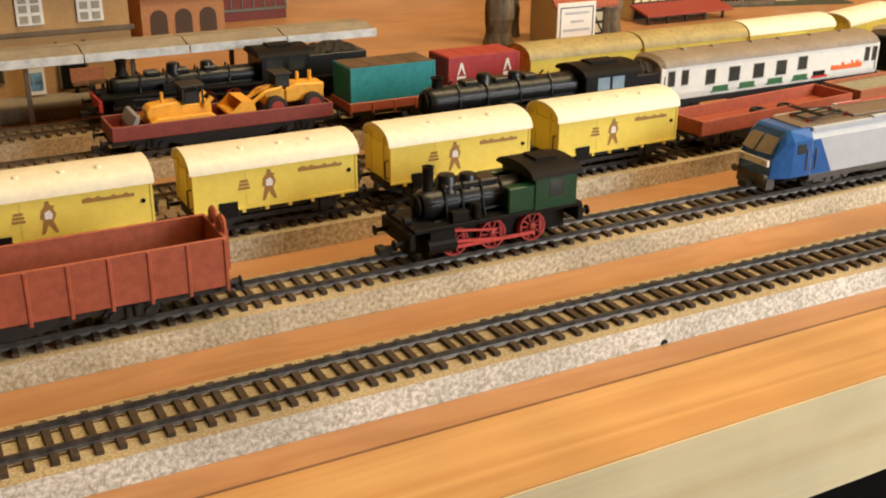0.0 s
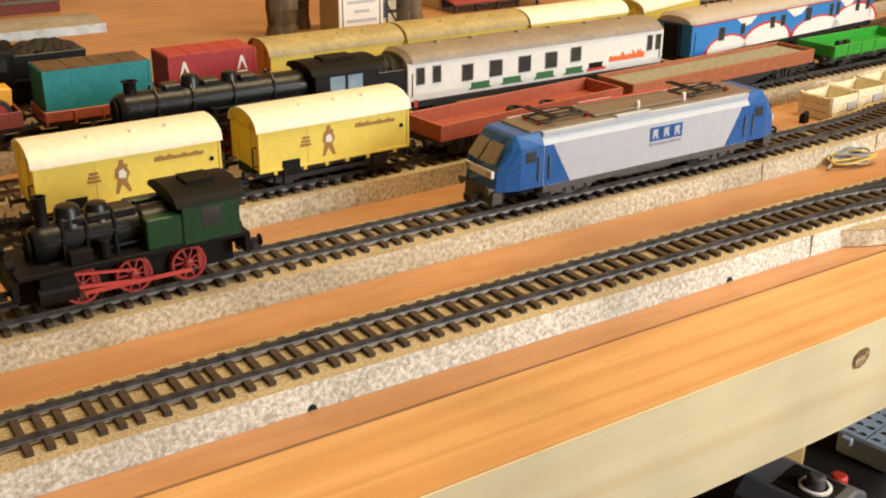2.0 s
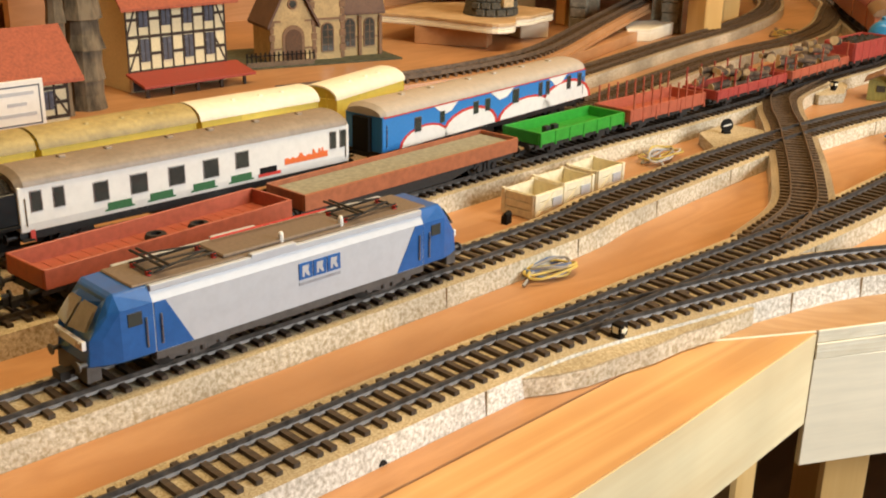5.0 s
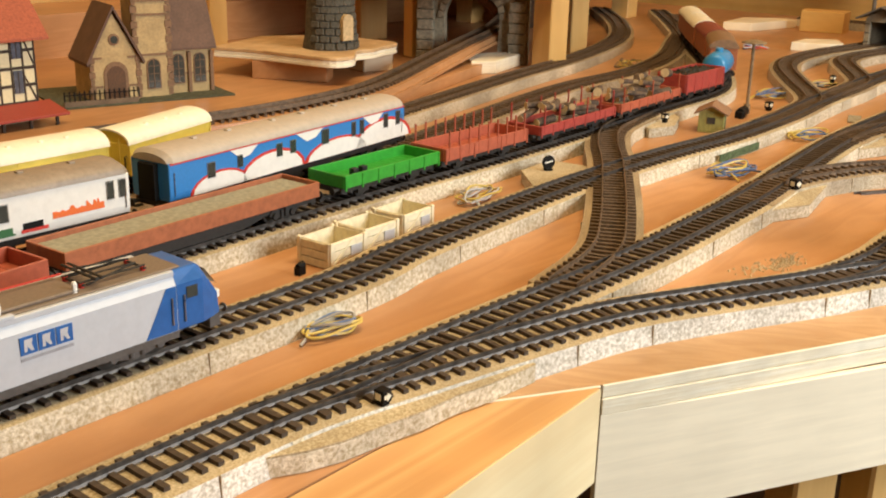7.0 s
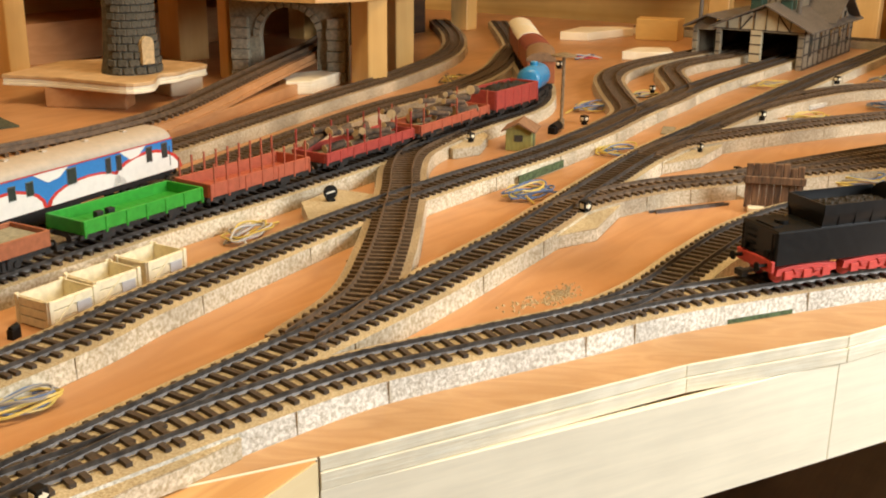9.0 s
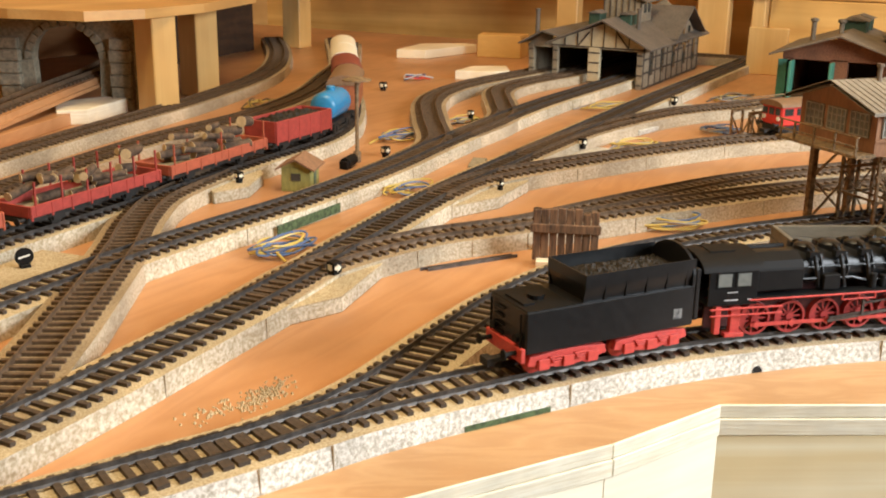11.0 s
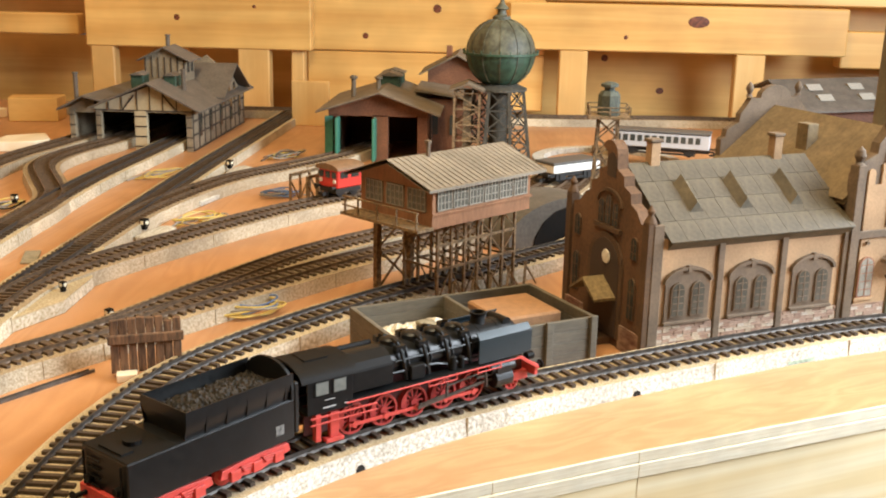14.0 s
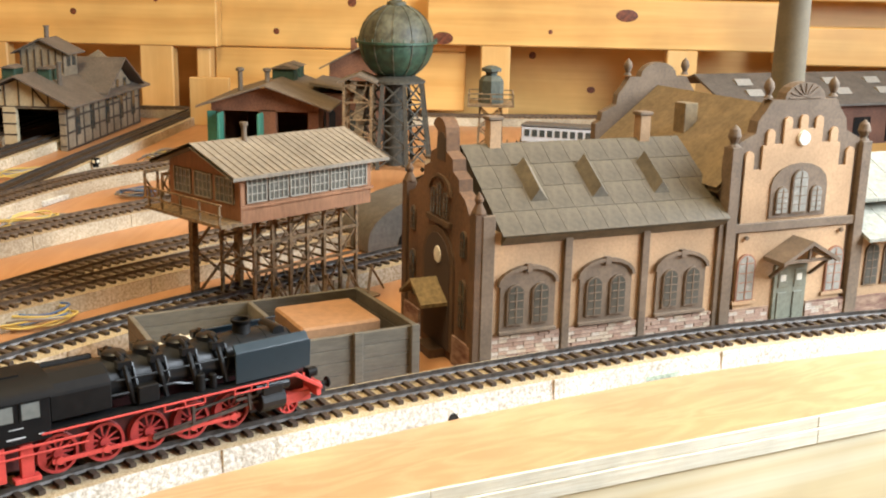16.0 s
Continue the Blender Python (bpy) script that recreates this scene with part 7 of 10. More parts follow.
dr = brick_box(th, "door", mid - 0.125, mid + 0.125, -0.03, 0.0, 0.05, 0.47, mat("grey_green_door", (0.21, 0.21, 0.15), 0.6, 0, 0.12, 30), "grey-green double door", 0.004)
for sg in (-1, 1):
    for z0, z1 in ((0.09, 0.30), (0.33, 0.44)):
        brick_box(dr, "door_panel", mid + sg * 0.06 - 0.035, mid + sg * 0.06 + 0.035, -0.036, -0.03, z0, z1, mat("grey_green_door", (0.2, 0.2, 0.15)), "", 0.004)
    brick_box(dr, "pane", mid + sg * 0.06 - 0.02, mid + sg * 0.06 + 0.02, -0.038, -0.035, 0.37, 0.41, WHITEWASH)
q = Shape()
for sg in (-1, 1):
    q.prism([(mid, 0.625), (mid, 0.65), (mid + sg * 0.21, 0.535), (mid + sg * 0.21, 0.51)], 1, -0.20, -0.01)
part("porch_roof", q, TRIM, th, "small gabled porch roof")
q = Shape()
for sg in (-1, 1):
    q.bar((mid + sg * 0.15, -0.02, 0.40), (mid + sg * 0.15, -0.17, 0.53), 0.018, 0.018)
    q.bar((mid + sg * 0.17, -0.17, 0.53), (mid, -0.17, 0.62), 0.015, 0.018)
q.bar((mid - 0.17, -0.17, 0.53), (mid + 0.17, -0.17, 0.53), 0.015, 0.018)
q.bar((mid, -0.17, 0.53), (mid, -0.17, 0.63), 0.015, 0.015)
part("porch_bracket", q, TRIM, th)
brick_box(th, "door_step", mid - 0.2, mid + 0.2, -0.13, -0.02, 0.002, 0.05, TRIM, "", 0.005)
for cx in (S0 + 0.14, S1 - 0.14):
    q = Shape()
    q.rod((cx, -0.02, 0.66), (cx, -0.035, 0.657), 0.014, 8)
    part("wall_boss", q, TRIM, th)
q = Shape()
for sg in (-1, 1):
    q.add([(mid, 0.04, 1.40), (mid, 1.55, 1.40), (mid + sg * 0.56, 1.55, 0.96), (mid + sg * 0.56, 0.04, 0.96)], [(0, 1, 2, 3)])
    q.add([(mid, 0.04, 1.37), (mid, 1.55, 1.37), (mid + sg * 0.55, 1.55, 0.93), (mid + sg * 0.55, 0.04, 0.93)], [(0, 1, 2, 3)])
hr = part("roof", q, mat("brown_house_roof", (0.23, 0.165, 0.085), 0.8, 0, 0.15, 30, 0.2, stain=0.2), th, "weathered brown roof")
plate(th, "rear_gable", [(a, b) for a, b in gpoly], 1, 1.5, 1.56, TRIM, "grey stone stepped rear gable")
for xx in (mid - 0.24, mid + 0.24):
    q = Shape()
    q.lathe([(0.03, 1.47), (0.015, 1.49), (0.032, 1.53), (0.025, 1.56), (0.0, 1.59)], (xx, 1.53, 0), 10)
    part("urn", q, TRIM, th, "", 0, True)
brick_box(hr, "roof_chimney", S0 + 0.20, S0 + 0.30, 0.75, 0.87, 1.05, 1.36, mat("brown_house_roof", (0.23, 0.16, 0.08)), "", 0.004)

tc = thing("factory_chimney", "tall round brown-grey factory chimney behind the houses", "chimney", 9.95, -6.35)
q = Shape()
q.lathe([(0.15, 0.0), (0.15, 0.5), (0.135, 0.52), (0.115, 1.5), (0.10, 2.6), (0.12, 2.62), (0.12, 2.72), (0.09, 2.72), (0, 2.72)], n=24)
part("shaft", q, mat("chimney_brick", (0.15, 0.118, 0.07), 0.8, 0, 0.08, 50, 0.06, stain=0.2), tc, "", 0, True)
brick_box(tc, "foot", -0.2, 0.2, -0.2, 0.2, 0.0, 0.3, TRIM, "", 0.01)

# low wing further along the front
lw = thing("low_wing", "low brick wing with pale slate roofs", "building", 7.946, -4.732, 0, -64.55)
brick_box(lw, "wall", 2.02, 3.3, 0.02, 1.0, 0.004, 0.62, OCHRE, "ochre wall")
for s0 in (2.03, 2.45, 2.88, 3.25):
    brick_box(lw, "pilaster", s0, s0 + 0.05, 0.0, 0.03, 0.003, 0.62, TRIM, "", 0.004)
for cx in (2.18, 2.33, 2.60, 2.75, 3.0, 3.15):
    arched_window(lw, cx, 0.11, 0.27, 0.54, 0.02, -1, 1, TRIM, mat("dusty_grey_glass", (0.17, 0.17, 0.15)), 3)
brick_box(lw, "plinth", 2.03, 3.3, 0.008, 0.02, 0.004, 0.2, RUBBLE)
for y0, z0, y1, z1 in ((-0.10, 0.60, 0.30, 0.78), (0.12, 0.80, 0.55, 1.02)):
    q = Shape()
    for k in range(5):
        q.prism([(y0, z0), (y1, z1), (y1, z1 - 0.03), (y0, z0 - 0.02)], 0, 2.03 + k * 0.26, 2.03 + k * 0.26 + 0.255)
    part("roof", q, mat("pale_green_slate", (0.34, 0.33, 0.26), 0.75, 0, 0.15, 30, 0.3, stain=0.2, island=0.12), lw, "pale grey-green slate roof")
brick_box(lw, "upper_wall", 2.02, 3.3, 0.30, 1.0, 0.60, 0.80, OCHRE)

# far halls behind the houses
fh = thing("factory_hall", "wide dark hall with skylights behind the chimney", "building", 16.95, -8.85, 0, -64.55)
brick_box(fh, "wall", -1.6, 1.8, 0, 1.0, 0.0, 0.60, BRICKD, "dark brick wall")
q = Shape()
q.prism([(-0.1, 0.58), (0.7, 0.94), (1.1, 0.80), (1.1, 0.77), (0.7, 0.91), (-0.1, 0.55)], 0, -1.7, 1.9)
rf = part("roof", q, mat("hall_roof_grey", (0.13, 0.11, 0.09), 0.7, 0, 0.15, 30, 0.2, stain=0.25), fh, "grey roof")
for i in range(4):
    for j in range(2):
        q = Shape()
        xx, yy = -1.2 + i * 0.75, 0.12 + j * 0.26
        zz = 0.58 + 0.36 * (yy + 0.1) / 0.8
        q.add([(xx, yy, zz + 0.01), (xx + 0.25, yy, zz + 0.01), (xx + 0.25, yy + 0.16, zz + 0.055), (xx, yy + 0.16, zz + 0.055), (xx, yy + 0.1, zz + 0.09), (xx + 0.25, yy + 0.1, zz + 0.09)], [(0, 1, 5, 4), (4, 5, 2, 3), (0, 4, 3), (1, 2, 5), (0, 3, 2, 1)])
        part("skylight", q, mat("skylight_glass", (0.32, 0.30, 0.26), 0.25, 0, 0.05), rf, "pale glass skylight")
for k in range(5):
    brick_box(fh, "door", -1.3 + k * 0.6, -1.0 + k * 0.6, -0.01, 0.01, 0.03, 0.38, BLACKM)

# ---- the signal box on lattice legs ----
sb = thing("signal_box", "orange-brown signal box on a dark lattice tower", "signal box", 8.35, -2.80, 0, -41)
L, D, ZB, ZT = 1.04, 0.74, 0.66, 0.965
SBW = mat("signal_box_boards", (0.42, 0.205, 0.10), 0.8, 0, 0.12, 40, 0.3, stretch=(1, 1, 0.25), stain=0.3, stain_scale=3)
brick_box(sb, "wall", 0.0, L, 0.0, D, ZB, ZT, SBW, "orange-brown boarded walls")
plate(sb, "gable", [(0.0, ZT), (D, ZT), (D / 2, ZT + 0.125)], 0, 0.0, L, SBW)
GREYBAR = mat("grey_window_bars", (0.40, 0.36, 0.28), 0.7, 0, 0.1, 30)
DUSTY = mat("dusty_dark_panes", (0.16, 0.15, 0.12), 0.25, 0, 0.15, 20)


def barred_window(parent, a0, a1, z0, z1, axis, face, cols, rows):
    s = Shape()
    lo, hi = face - 0.006, face + 0.006

    def bx(o, u0, u1, c0, c1, e):
        if axis == 1:
            o.box(u0, u1, lo - e, hi + e, c0, c1)
        else:
            o.box(lo - e, hi + e, u0, u1, c0, c1)

    bx(s, a0, a1, z0, z1, 0)
    w_ = part("window", s, DUSTY, parent, "dusty many-paned window")
    t = 0.008
    fr = Shape()
    for u in (a0, a1 - t):
        bx(fr, u, u + t, z0, z1, 0.006)
    for c in (z0, z1 - t):
        bx(fr, a0, a1, c, c + t, 0.006)
    part("window_frame", fr, GREYBAR, w_)
    for k in range(1, cols):
        g = Shape()
        u = a0 + (a1 - a0) * k / cols
        bx(g, u - 0.004, u + 0.004, z0, z1, 0.004)
        part("glazing_bar", g, GREYBAR, w_)
    for k in range(1, rows):
        g = Shape()
        c = z0 + (z1 - z0) * k / rows
        bx(g, a0, a1, c - 0.003, c + 0.003, 0.004)
        part("glazing_bar", g, GREYBAR, w_)


for k in range(6):
    a0 = 0.04 + k * 0.162
    barred_window(sb, a0, a0 + 0.148, 0.785, 0.945, 1, 0.0, 4, 3)
for k in range(3):
    a0 = 0.06 + k * 0.22
    barred_window(sb, a0, a0 + 0.18, 0.775, 0.93, 0, 0.0, 4, 3)
brick_box(sb, "ledge", -0.01, L + 0.01, -0.015, 0.0, 0.755, 0.772, SBW)
roofs = mat("seamed_grey_roof", (0.265, 0.22, 0.16), 0.7, 0, 0.12, 30, 0.15, stain=0.25, stain_scale=3)
for sg in (-1, 1):
    q = Shape()
    y0 = -0.07 if sg < 0 else D + 0.07
    q.add([(-0.10, y0, ZT - 0.005), (L + 0.10, y0, ZT - 0.005), (L + 0.10, D / 2, ZT + 0.15), (-0.10, D / 2, ZT + 0.15)], [(0, 1, 2, 3)])
    q.add([(-0.10, y0, ZT - 0.025), (L + 0.10, y0, ZT - 0.025), (L + 0.10, D / 2, ZT + 0.125), (-0.10, D / 2, ZT + 0.125)], [(0, 1, 2, 3)])
    q.box(-0.10, L + 0.10, min(y0, y0 - sg * -0.004), max(y0, y0 - sg * -0.004) + 0.002, ZT - 0.025, ZT - 0.004)
    rp = part("roof", q, roofs, sb, "grey seamed metal roof")
    for k in range(24):
        xx = -0.095 + k * 0.0535
        g = Shape()
        g.bar((xx, y0, ZT), (xx, D / 2, ZT + 0.151), 0.005, 0.004)
        part("roof_seam", g, roofs, rp)
q = Shape()
q.rod((0.28, D * 0.45, ZT + 0.1), (0.28, D * 0.45, ZT + 0.23), 0.016, 8)
q.rod((0.28, D * 0.45, ZT + 0.23), (0.28, D * 0.45, ZT + 0.25), 0.026, 8)
part("stove_pipe", q, TRIM, sb)
# balcony at the gable end
q = Shape()
q.box(-0.16, 0.0, -0.02, D + 0.05, ZB + 0.0, ZB + 0.02)
part("balcony_floor", q, STEELB, sb)
for yy in (0.0, 0.2, 0.4, 0.6, D):
    brick_box(sb, "rail_post", -0.16, -0.148, yy - 0.006, yy + 0.006, ZB, ZB + 0.14, STEELB)
for zz in (0.07, 0.135):
    brick_box(sb, "handrail", -0.16, -0.15, -0.02, D + 0.03, ZB + zz, ZB + zz + 0.01, STEELB)
for uu, vv in ((0.145, 0.72), (0.51, 0.74)):
    brick_box(sb, "leg", uu - 0.022, uu + 0.022, vv - 0.022, vv + 0.022, 0.0, ZB, STEELB)
q = Shape()
q.bar((0.145, 0.72, 0.03), (0.51, 0.74, 0.36), 0.014, 0.014)
q.bar((0.145, 0.72, 0.36), (0.51, 0.74, 0.03), 0.014, 0.014)
q.bar((0.145, 0.72, 0.36), (0.145, 0.45, 0.62), 0.014, 0.014)
part("brace", q, STEELB, sb)
for vv in (0.12, 0.46):
    for k in range(7):
        uu = 0.18 + k * 0.14
        brick_box(sb, "leg", uu - 0.010, uu + 0.010, vv - 0.010, vv + 0.010, 0.0, ZB, STEELB)
    for zz in (0.03, 0.30, 0.48, ZB - 0.02):
        brick_box(sb, "girder", 0.16, 1.04, vv - 0.009, vv + 0.009, zz, zz + 0.018, STEELB)
    for k in range(6):
        uu = 0.18 + k * 0.14
        for j, (z0, z1) in enumerate(((0.05, 0.30), (0.32, 0.48), (0.50, 0.64))):
            g = Shape()
            p0, p1 = (uu, vv, z0), (uu + 0.14, vv, z1)
            if (k + j) % 2:
                p0, p1 = (uu, vv, z1), (uu + 0.14, vv, z0)
            g.bar(p0, p1, 0.009, 0.009)
            part("brace", g, STEELB, sb)
for k in range(7):
    uu = 0.18 + k * 0.14
    for zz in (0.31,):
        brick_box(sb, "tie_bar", uu - 0.006, uu + 0.006, 0.12, 0.46, zz, zz + 0.014, STEELB)
for k in range(5):
    g = Shape()
    g.bar((0.25 + k * 0.2, 0.03, 0.03), (0.35 + k * 0.2, 0.10, 0.20), 0.02, 0.014)
    g.bar((0.40 + k * 0.2, 0.03, 0.03), (0.33 + k * 0.2, 0.10, 0.20), 0.02, 0.014)
    part("crank_stand", g, STEELB, sb)
brick_box(sb, "base_plate", 0.10, 1.12, -0.02, 0.56, 0.002, 0.02, STEELB, "", 0.004)

# ---- the grey plank bunker ----
bk_ = thing("coal_bunker", "grey plank bunker with two bays beside the track", "bunker", 6.98, -2.73, 0, -59.5)
BL, BD, BH = 1.36, 0.80, 0.30
GW2 = mat("grey_bunker_planks", (0.155, 0.135, 0.10), 0.75, 0, 0.12, 30, 0.3, stretch=(0.3, 1, 2), stain=0.2)
brick_box(bk_, "floor", 0.0, BL, 0.0, BD, 0.002, 0.015, GW2)
for y0 in (0.0, BD - 0.03):
    for k in range(4):
        brick_box(bk_, "plank", 0.0, BL, y0, y0 + 0.03, 0.016 + k * 0.072, 0.016 + k * 0.072 + 0.0705, GW2, "", 0.003)
for x0 in (0.0, 0.66, BL - 0.03):
    for k in range(4):
        brick_box(bk_, "plank", x0, x0 + 0.03, 0.031, BD - 0.031, 0.016 + k * 0.072, 0.016 + k * 0.072 + 0.0705, GW2, "", 0.003)
for xx in (0.02, 0.35, 0.68, 1.0, BL - 0.03):
    brick_box(bk_, "post", xx - 0.025, xx + 0.025, -0.022, 0.0, 0.0, BH + 0.015, GW2, "", 0.004)
q = heap(0.05, 0.64, 0.05, 0.74, 0.14, 0.10, 21, 22, 22, 0.03)
solid("chalk_heap", q, WHITEWASH, "white broken chalk stones in the bunker's bay", "stones", x=6.98, y=-2.73, z=0, turn=-59.5)
q = Shape()
q.box(0.78, 1.24, 0.22, 0.66, 0.02, 0.29)
solid("brown_block", q, mat("brown_block_card", (0.42, 0.23, 0.11), 0.7, 0, 0.1, 20, 0.1), "plain brown block lying in the bunker's bay", "block", x=6.98, y=-2.73, turn=-59.5, bev=0.012)
q = Shape()
q.box(0.30, 0.42, 0.28, 0.46, 0.255, 0.28)
solid("grey_plate", q, STONE, "flat grey stone on the chalk heap", "stone", x=6.98, y=-2.73, turn=-59.5, bev=0.01)

# ---- wooden buffer stop ----
bs_ = thing("buffer_stop", "weathered wooden buffer stop of upright planks", "buffer stop", 7.04, -0.98, 0, -69)
rng = random.Random(5)
for k in range(8):
    brick_box(bs_, "plank", 0.005 + k * 0.052, 0.005 + k * 0.052 + 0.048, 0.0, 0.03, 0.03, 0.36 + rng.uniform(-0.02, 0.015), OLDWOOD, "", 0.003)
brick_box(bs_, "cross_beam", -0.01, 0.43, -0.03, -0.001, 0.22, 0.275, OLDWOOD, "", 0.004)
for xx in (0.03, 0.27):
    brick_box(bs_, "foot", xx, xx + 0.12, -0.085, -0.005, 0.0, 0.05, FASCIA, "pale wooden foot", 0.005)
for xx in (0.06, 0.34):
    q = Shape()
    q.bar((xx, 0.03, 0.30), (xx, 0.33, 0.02), 0.04, 0.04)
    part("brace", q, OLDWOOD, bs_)


# ---- the timber-framed engine shed ----
es = thing("engine_shed", "timber-framed three-bay engine shed with grey roofs", "building", 14.8, 0.76)
INF = mat("grey_cream_infill", (0.33, 0.265, 0.175), 0.85, 0, 0.15, 40, 0.3, stain=0.3, stain_scale=4)
DKT = mat("shed_timber", (0.07, 0.05, 0.035), 0.8, 0, 0.25, 30, 0.2)
SROOF = mat("dusty_shed_roof", (0.16, 0.13, 0.10), 0.85, 0, 0.15, 40, 0.3, stain=0.25, stain_scale=3)
ED = 2.75
# local x runs into the shed, y from its south corner to the north one
brick_box(es, "side_wall", 0.0, ED, 0.0, 0.05, 0.0, 0.57, INF, "grey-cream panelled side wall")
brick_box(es, "side_wall", 0.0, ED, 1.57, 1.62, 0.0, 0.52, INF)
brick_box(es, "rear_wall", ED - 0.05, ED, 0.05, 1.57, 0.0, 0.57, INF)
plate(es, "rear_gable", [(0.0, 0.57), (1.29, 0.57), (0.55, 1.02)], 0, ED - 0.05, ED, INF)
for k in range(11):
    xx = 0.0 + k * (ED - 0.04) / 10
    brick_box(es, "wall_timber", xx, xx + 0.03, -0.008, 0.0, 0.0, 0.57, DKT)
for zz in (0.0, 0.2, 0.38, 0.545):
    brick_box(es, "wall_timber", 0.0, ED, -0.010, 0.0, zz, zz + 0.022, DKT)
for k in (0.35, 0.85, 1.4, 1.95, 2.45):
    plate(es, "window", [(k - 0.06, 0.16), (k + 0.06, 0.16), (k + 0.06, 0.48), (k - 0.06, 0.48)], 1, -0.014, 0.0, PANE, "tall dark side window")
for y0, y1 in ((0.0, 0.08), (0.60, 0.76), (1.20, 1.27), (1.55, 1.62)):
    brick_box(es, "door_post", -0.02, 0.06, y0, y1, 0.0, 0.52, TIMBERW if y0 == 0.60 else INF, "cream panelled door post", 0.004)
    for zz in (0.05, 0.18, 0.31, 0.44):
        brick_box(es, "post_timber", -0.026, 0.0, y0, y1, zz, zz + 0.016, DKT)
# gable panel over the doors
plate(es, "front_gable", [(0.0, 0.50), (1.29, 0.50), (1.29, 0.57), (0.55, 0.86), (0.0, 0.60)], 0, -0.01, 0.03, TIMBERW, "cream panelled front gable")
q = [((0.0, 0.52), (1.29, 0.52)), ((0.02, 0.60), (0.55, 0.85)), ((1.27, 0.58), (0.55, 0.85))]
q += [((y, 0.52), (y, 0.60 + 0.25 * (1 - abs(y - 0.55) / 0.6))) for y in (0.2, 0.38, 0.55, 0.72, 0.92, 1.1)]
q += [((0.2, 0.52), (0.38, 0.74)), ((0.92, 0.52), (0.76, 0.72))]
for (a0, c0), (a1, c1) in q:
    g = Shape()
    g.bar((-0.012, a0, c0), (-0.012, a1, c1), 0.012, 0.02)
    part("gable_timber", g, DKT, es)
plate(es, "front_gable", [(1.29, 0.48), (1.62, 0.48), (1.62, 0.53), (1.40, 0.68), (1.29, 0.64)], 0, -0.005, 0.03, INF)
# roofs
q = Shape()
q.prism([(-0.14, 0.545), (0.55, 0.90), (1.34, 0.56), (1.34, 0.535), (0.55, 0.875), (-0.14, 0.52)], 0, -0.14, ED + 0.1)
part("roof", q, SROOF, es, "dusty grey main roof", 0.003)
q = Shape()
q.prism([(1.15, 0.66), (1.40, 0.715), (1.74, 0.535), (1.74, 0.51), (1.40, 0.69), (1.15, 0.635)], 0, -0.14, ED + 0.1)
part("roof", q, SROOF, es, "dusty grey side bay roof", 0.003)
q = Shape()
q.prism([(1.0, 0.60), (1.75, 1.0), (2.5, 0.60), (2.5, 0.575), (1.75, 0.975), (1.0, 0.575)], 1, -0.17, 0.62)
part("roof", q, SROOF, es, "cross roof with a side gable", 0.003)
plate(es, "side_gable", [(1.1, 0.56), (2.4, 0.56), (1.75, 0.94)], 1, -0.03, 0.05, INF, "panelled side gable")
for k in (1.45, 1.75, 2.05):
    brick_box(es, "gable_window", k - 0.05, k + 0.05, -0.04, -0.03, 0.45, 0.70, PANE)
# lantern on the ridge
brick_box(es, "lantern_wall", 0.95, 1.4, 0.36, 0.92, 0.78, 1.12, INF, "panelled roof lantern")
for k in range(7):
    brick_box(es, "lantern_timber", 0.94, 0.95, 0.36 + k * 0.09, 0.378 + k * 0.09, 0.85, 1.13, DKT)
for k in range(2):
    brick_box(es, "lantern_window", 1.05 + k * 0.18, 1.15 + k * 0.18, 0.352, 0.36, 0.92, 1.08, PANE)
plate(es, "lantern_gable", [(0.36, 1.12), (0.92, 1.12), (0.64, 1.25)], 0, 0.95, 1.4, INF)
q = Shape()
q.prism([(0.27, 1.09), (0.64, 1.275), (1.01, 1.09), (1.01, 1.07), (0.64, 1.25), (0.27, 1.07)], 0, 0.88, 1.47)
part("lantern_roof", q, SROOF, es, "", 0.003)
DUCT = mat("dark_green_vent", (0.035, 0.075, 0.045), 0.7, 0, 0.2, 30, 0.2)
for yy in (0.78, 0.34):
    v = brick_box(es, "roof_vent", 0.45, 0.70, yy, yy + 0.17, 0.74, 0.94, DUCT, "dark green louvred roof vent", 0.01)
    plate(v, "vent_cap", [(yy - 0.02, 0.93), (yy + 0.19, 0.93), (yy + 0.085, 0.97)], 0, 0.42, 0.73, SROOF)
for xx, yy, z0, z1 in ((0.25, 1.62, 0.55, 0.95), (0.5, 0.25, 0.7, 1.0), (1.2, 0.66, 1.25, 1.40)):
    q = Shape()
    q.rod((xx, yy, z0), (xx, yy, z1), 0.03, 10)
    q.rod((xx, yy, z1), (xx, yy, z1 + 0.02), 0.04, 10)
    part("smoke_pipe", q, SROOF, es)

# ---- the brick engine shed ----
bs2 = thing("brick_shed", "red brick engine shed with open green doors", "building", 14.5, -2.32)
BW, BDp = 1.25, 1.7
DOORG = mat("teal_green_door", (0.06, 0.23, 0.16), 0.6, 0, 0.12, 30, 0.1)
BRED = mat("old_red_brick", (0.25, 0.105, 0.05), 0.85, 0, 0.2, 50, 0.4, stain=0.3, stain_scale=3)
BROOF = mat("brown_grey_shed_roof", (0.20, 0.155, 0.105), 0.85, 0, 0.15, 40, 0.3, stain=0.3, stain_scale=3)
brick_box(bs2, "side_wall", 0.0, BDp, 0.0, 0.06, 0.0, 0.67, BRED, "red brick side wall")
brick_box(bs2, "side_wall", 0.0, BDp, BW - 0.06, BW, 0.0, 0.67, BRED)
brick_box(bs2, "rear_wall", BDp - 0.06, BDp, 0.06, BW - 0.06, 0.0, 0.67, BRED)
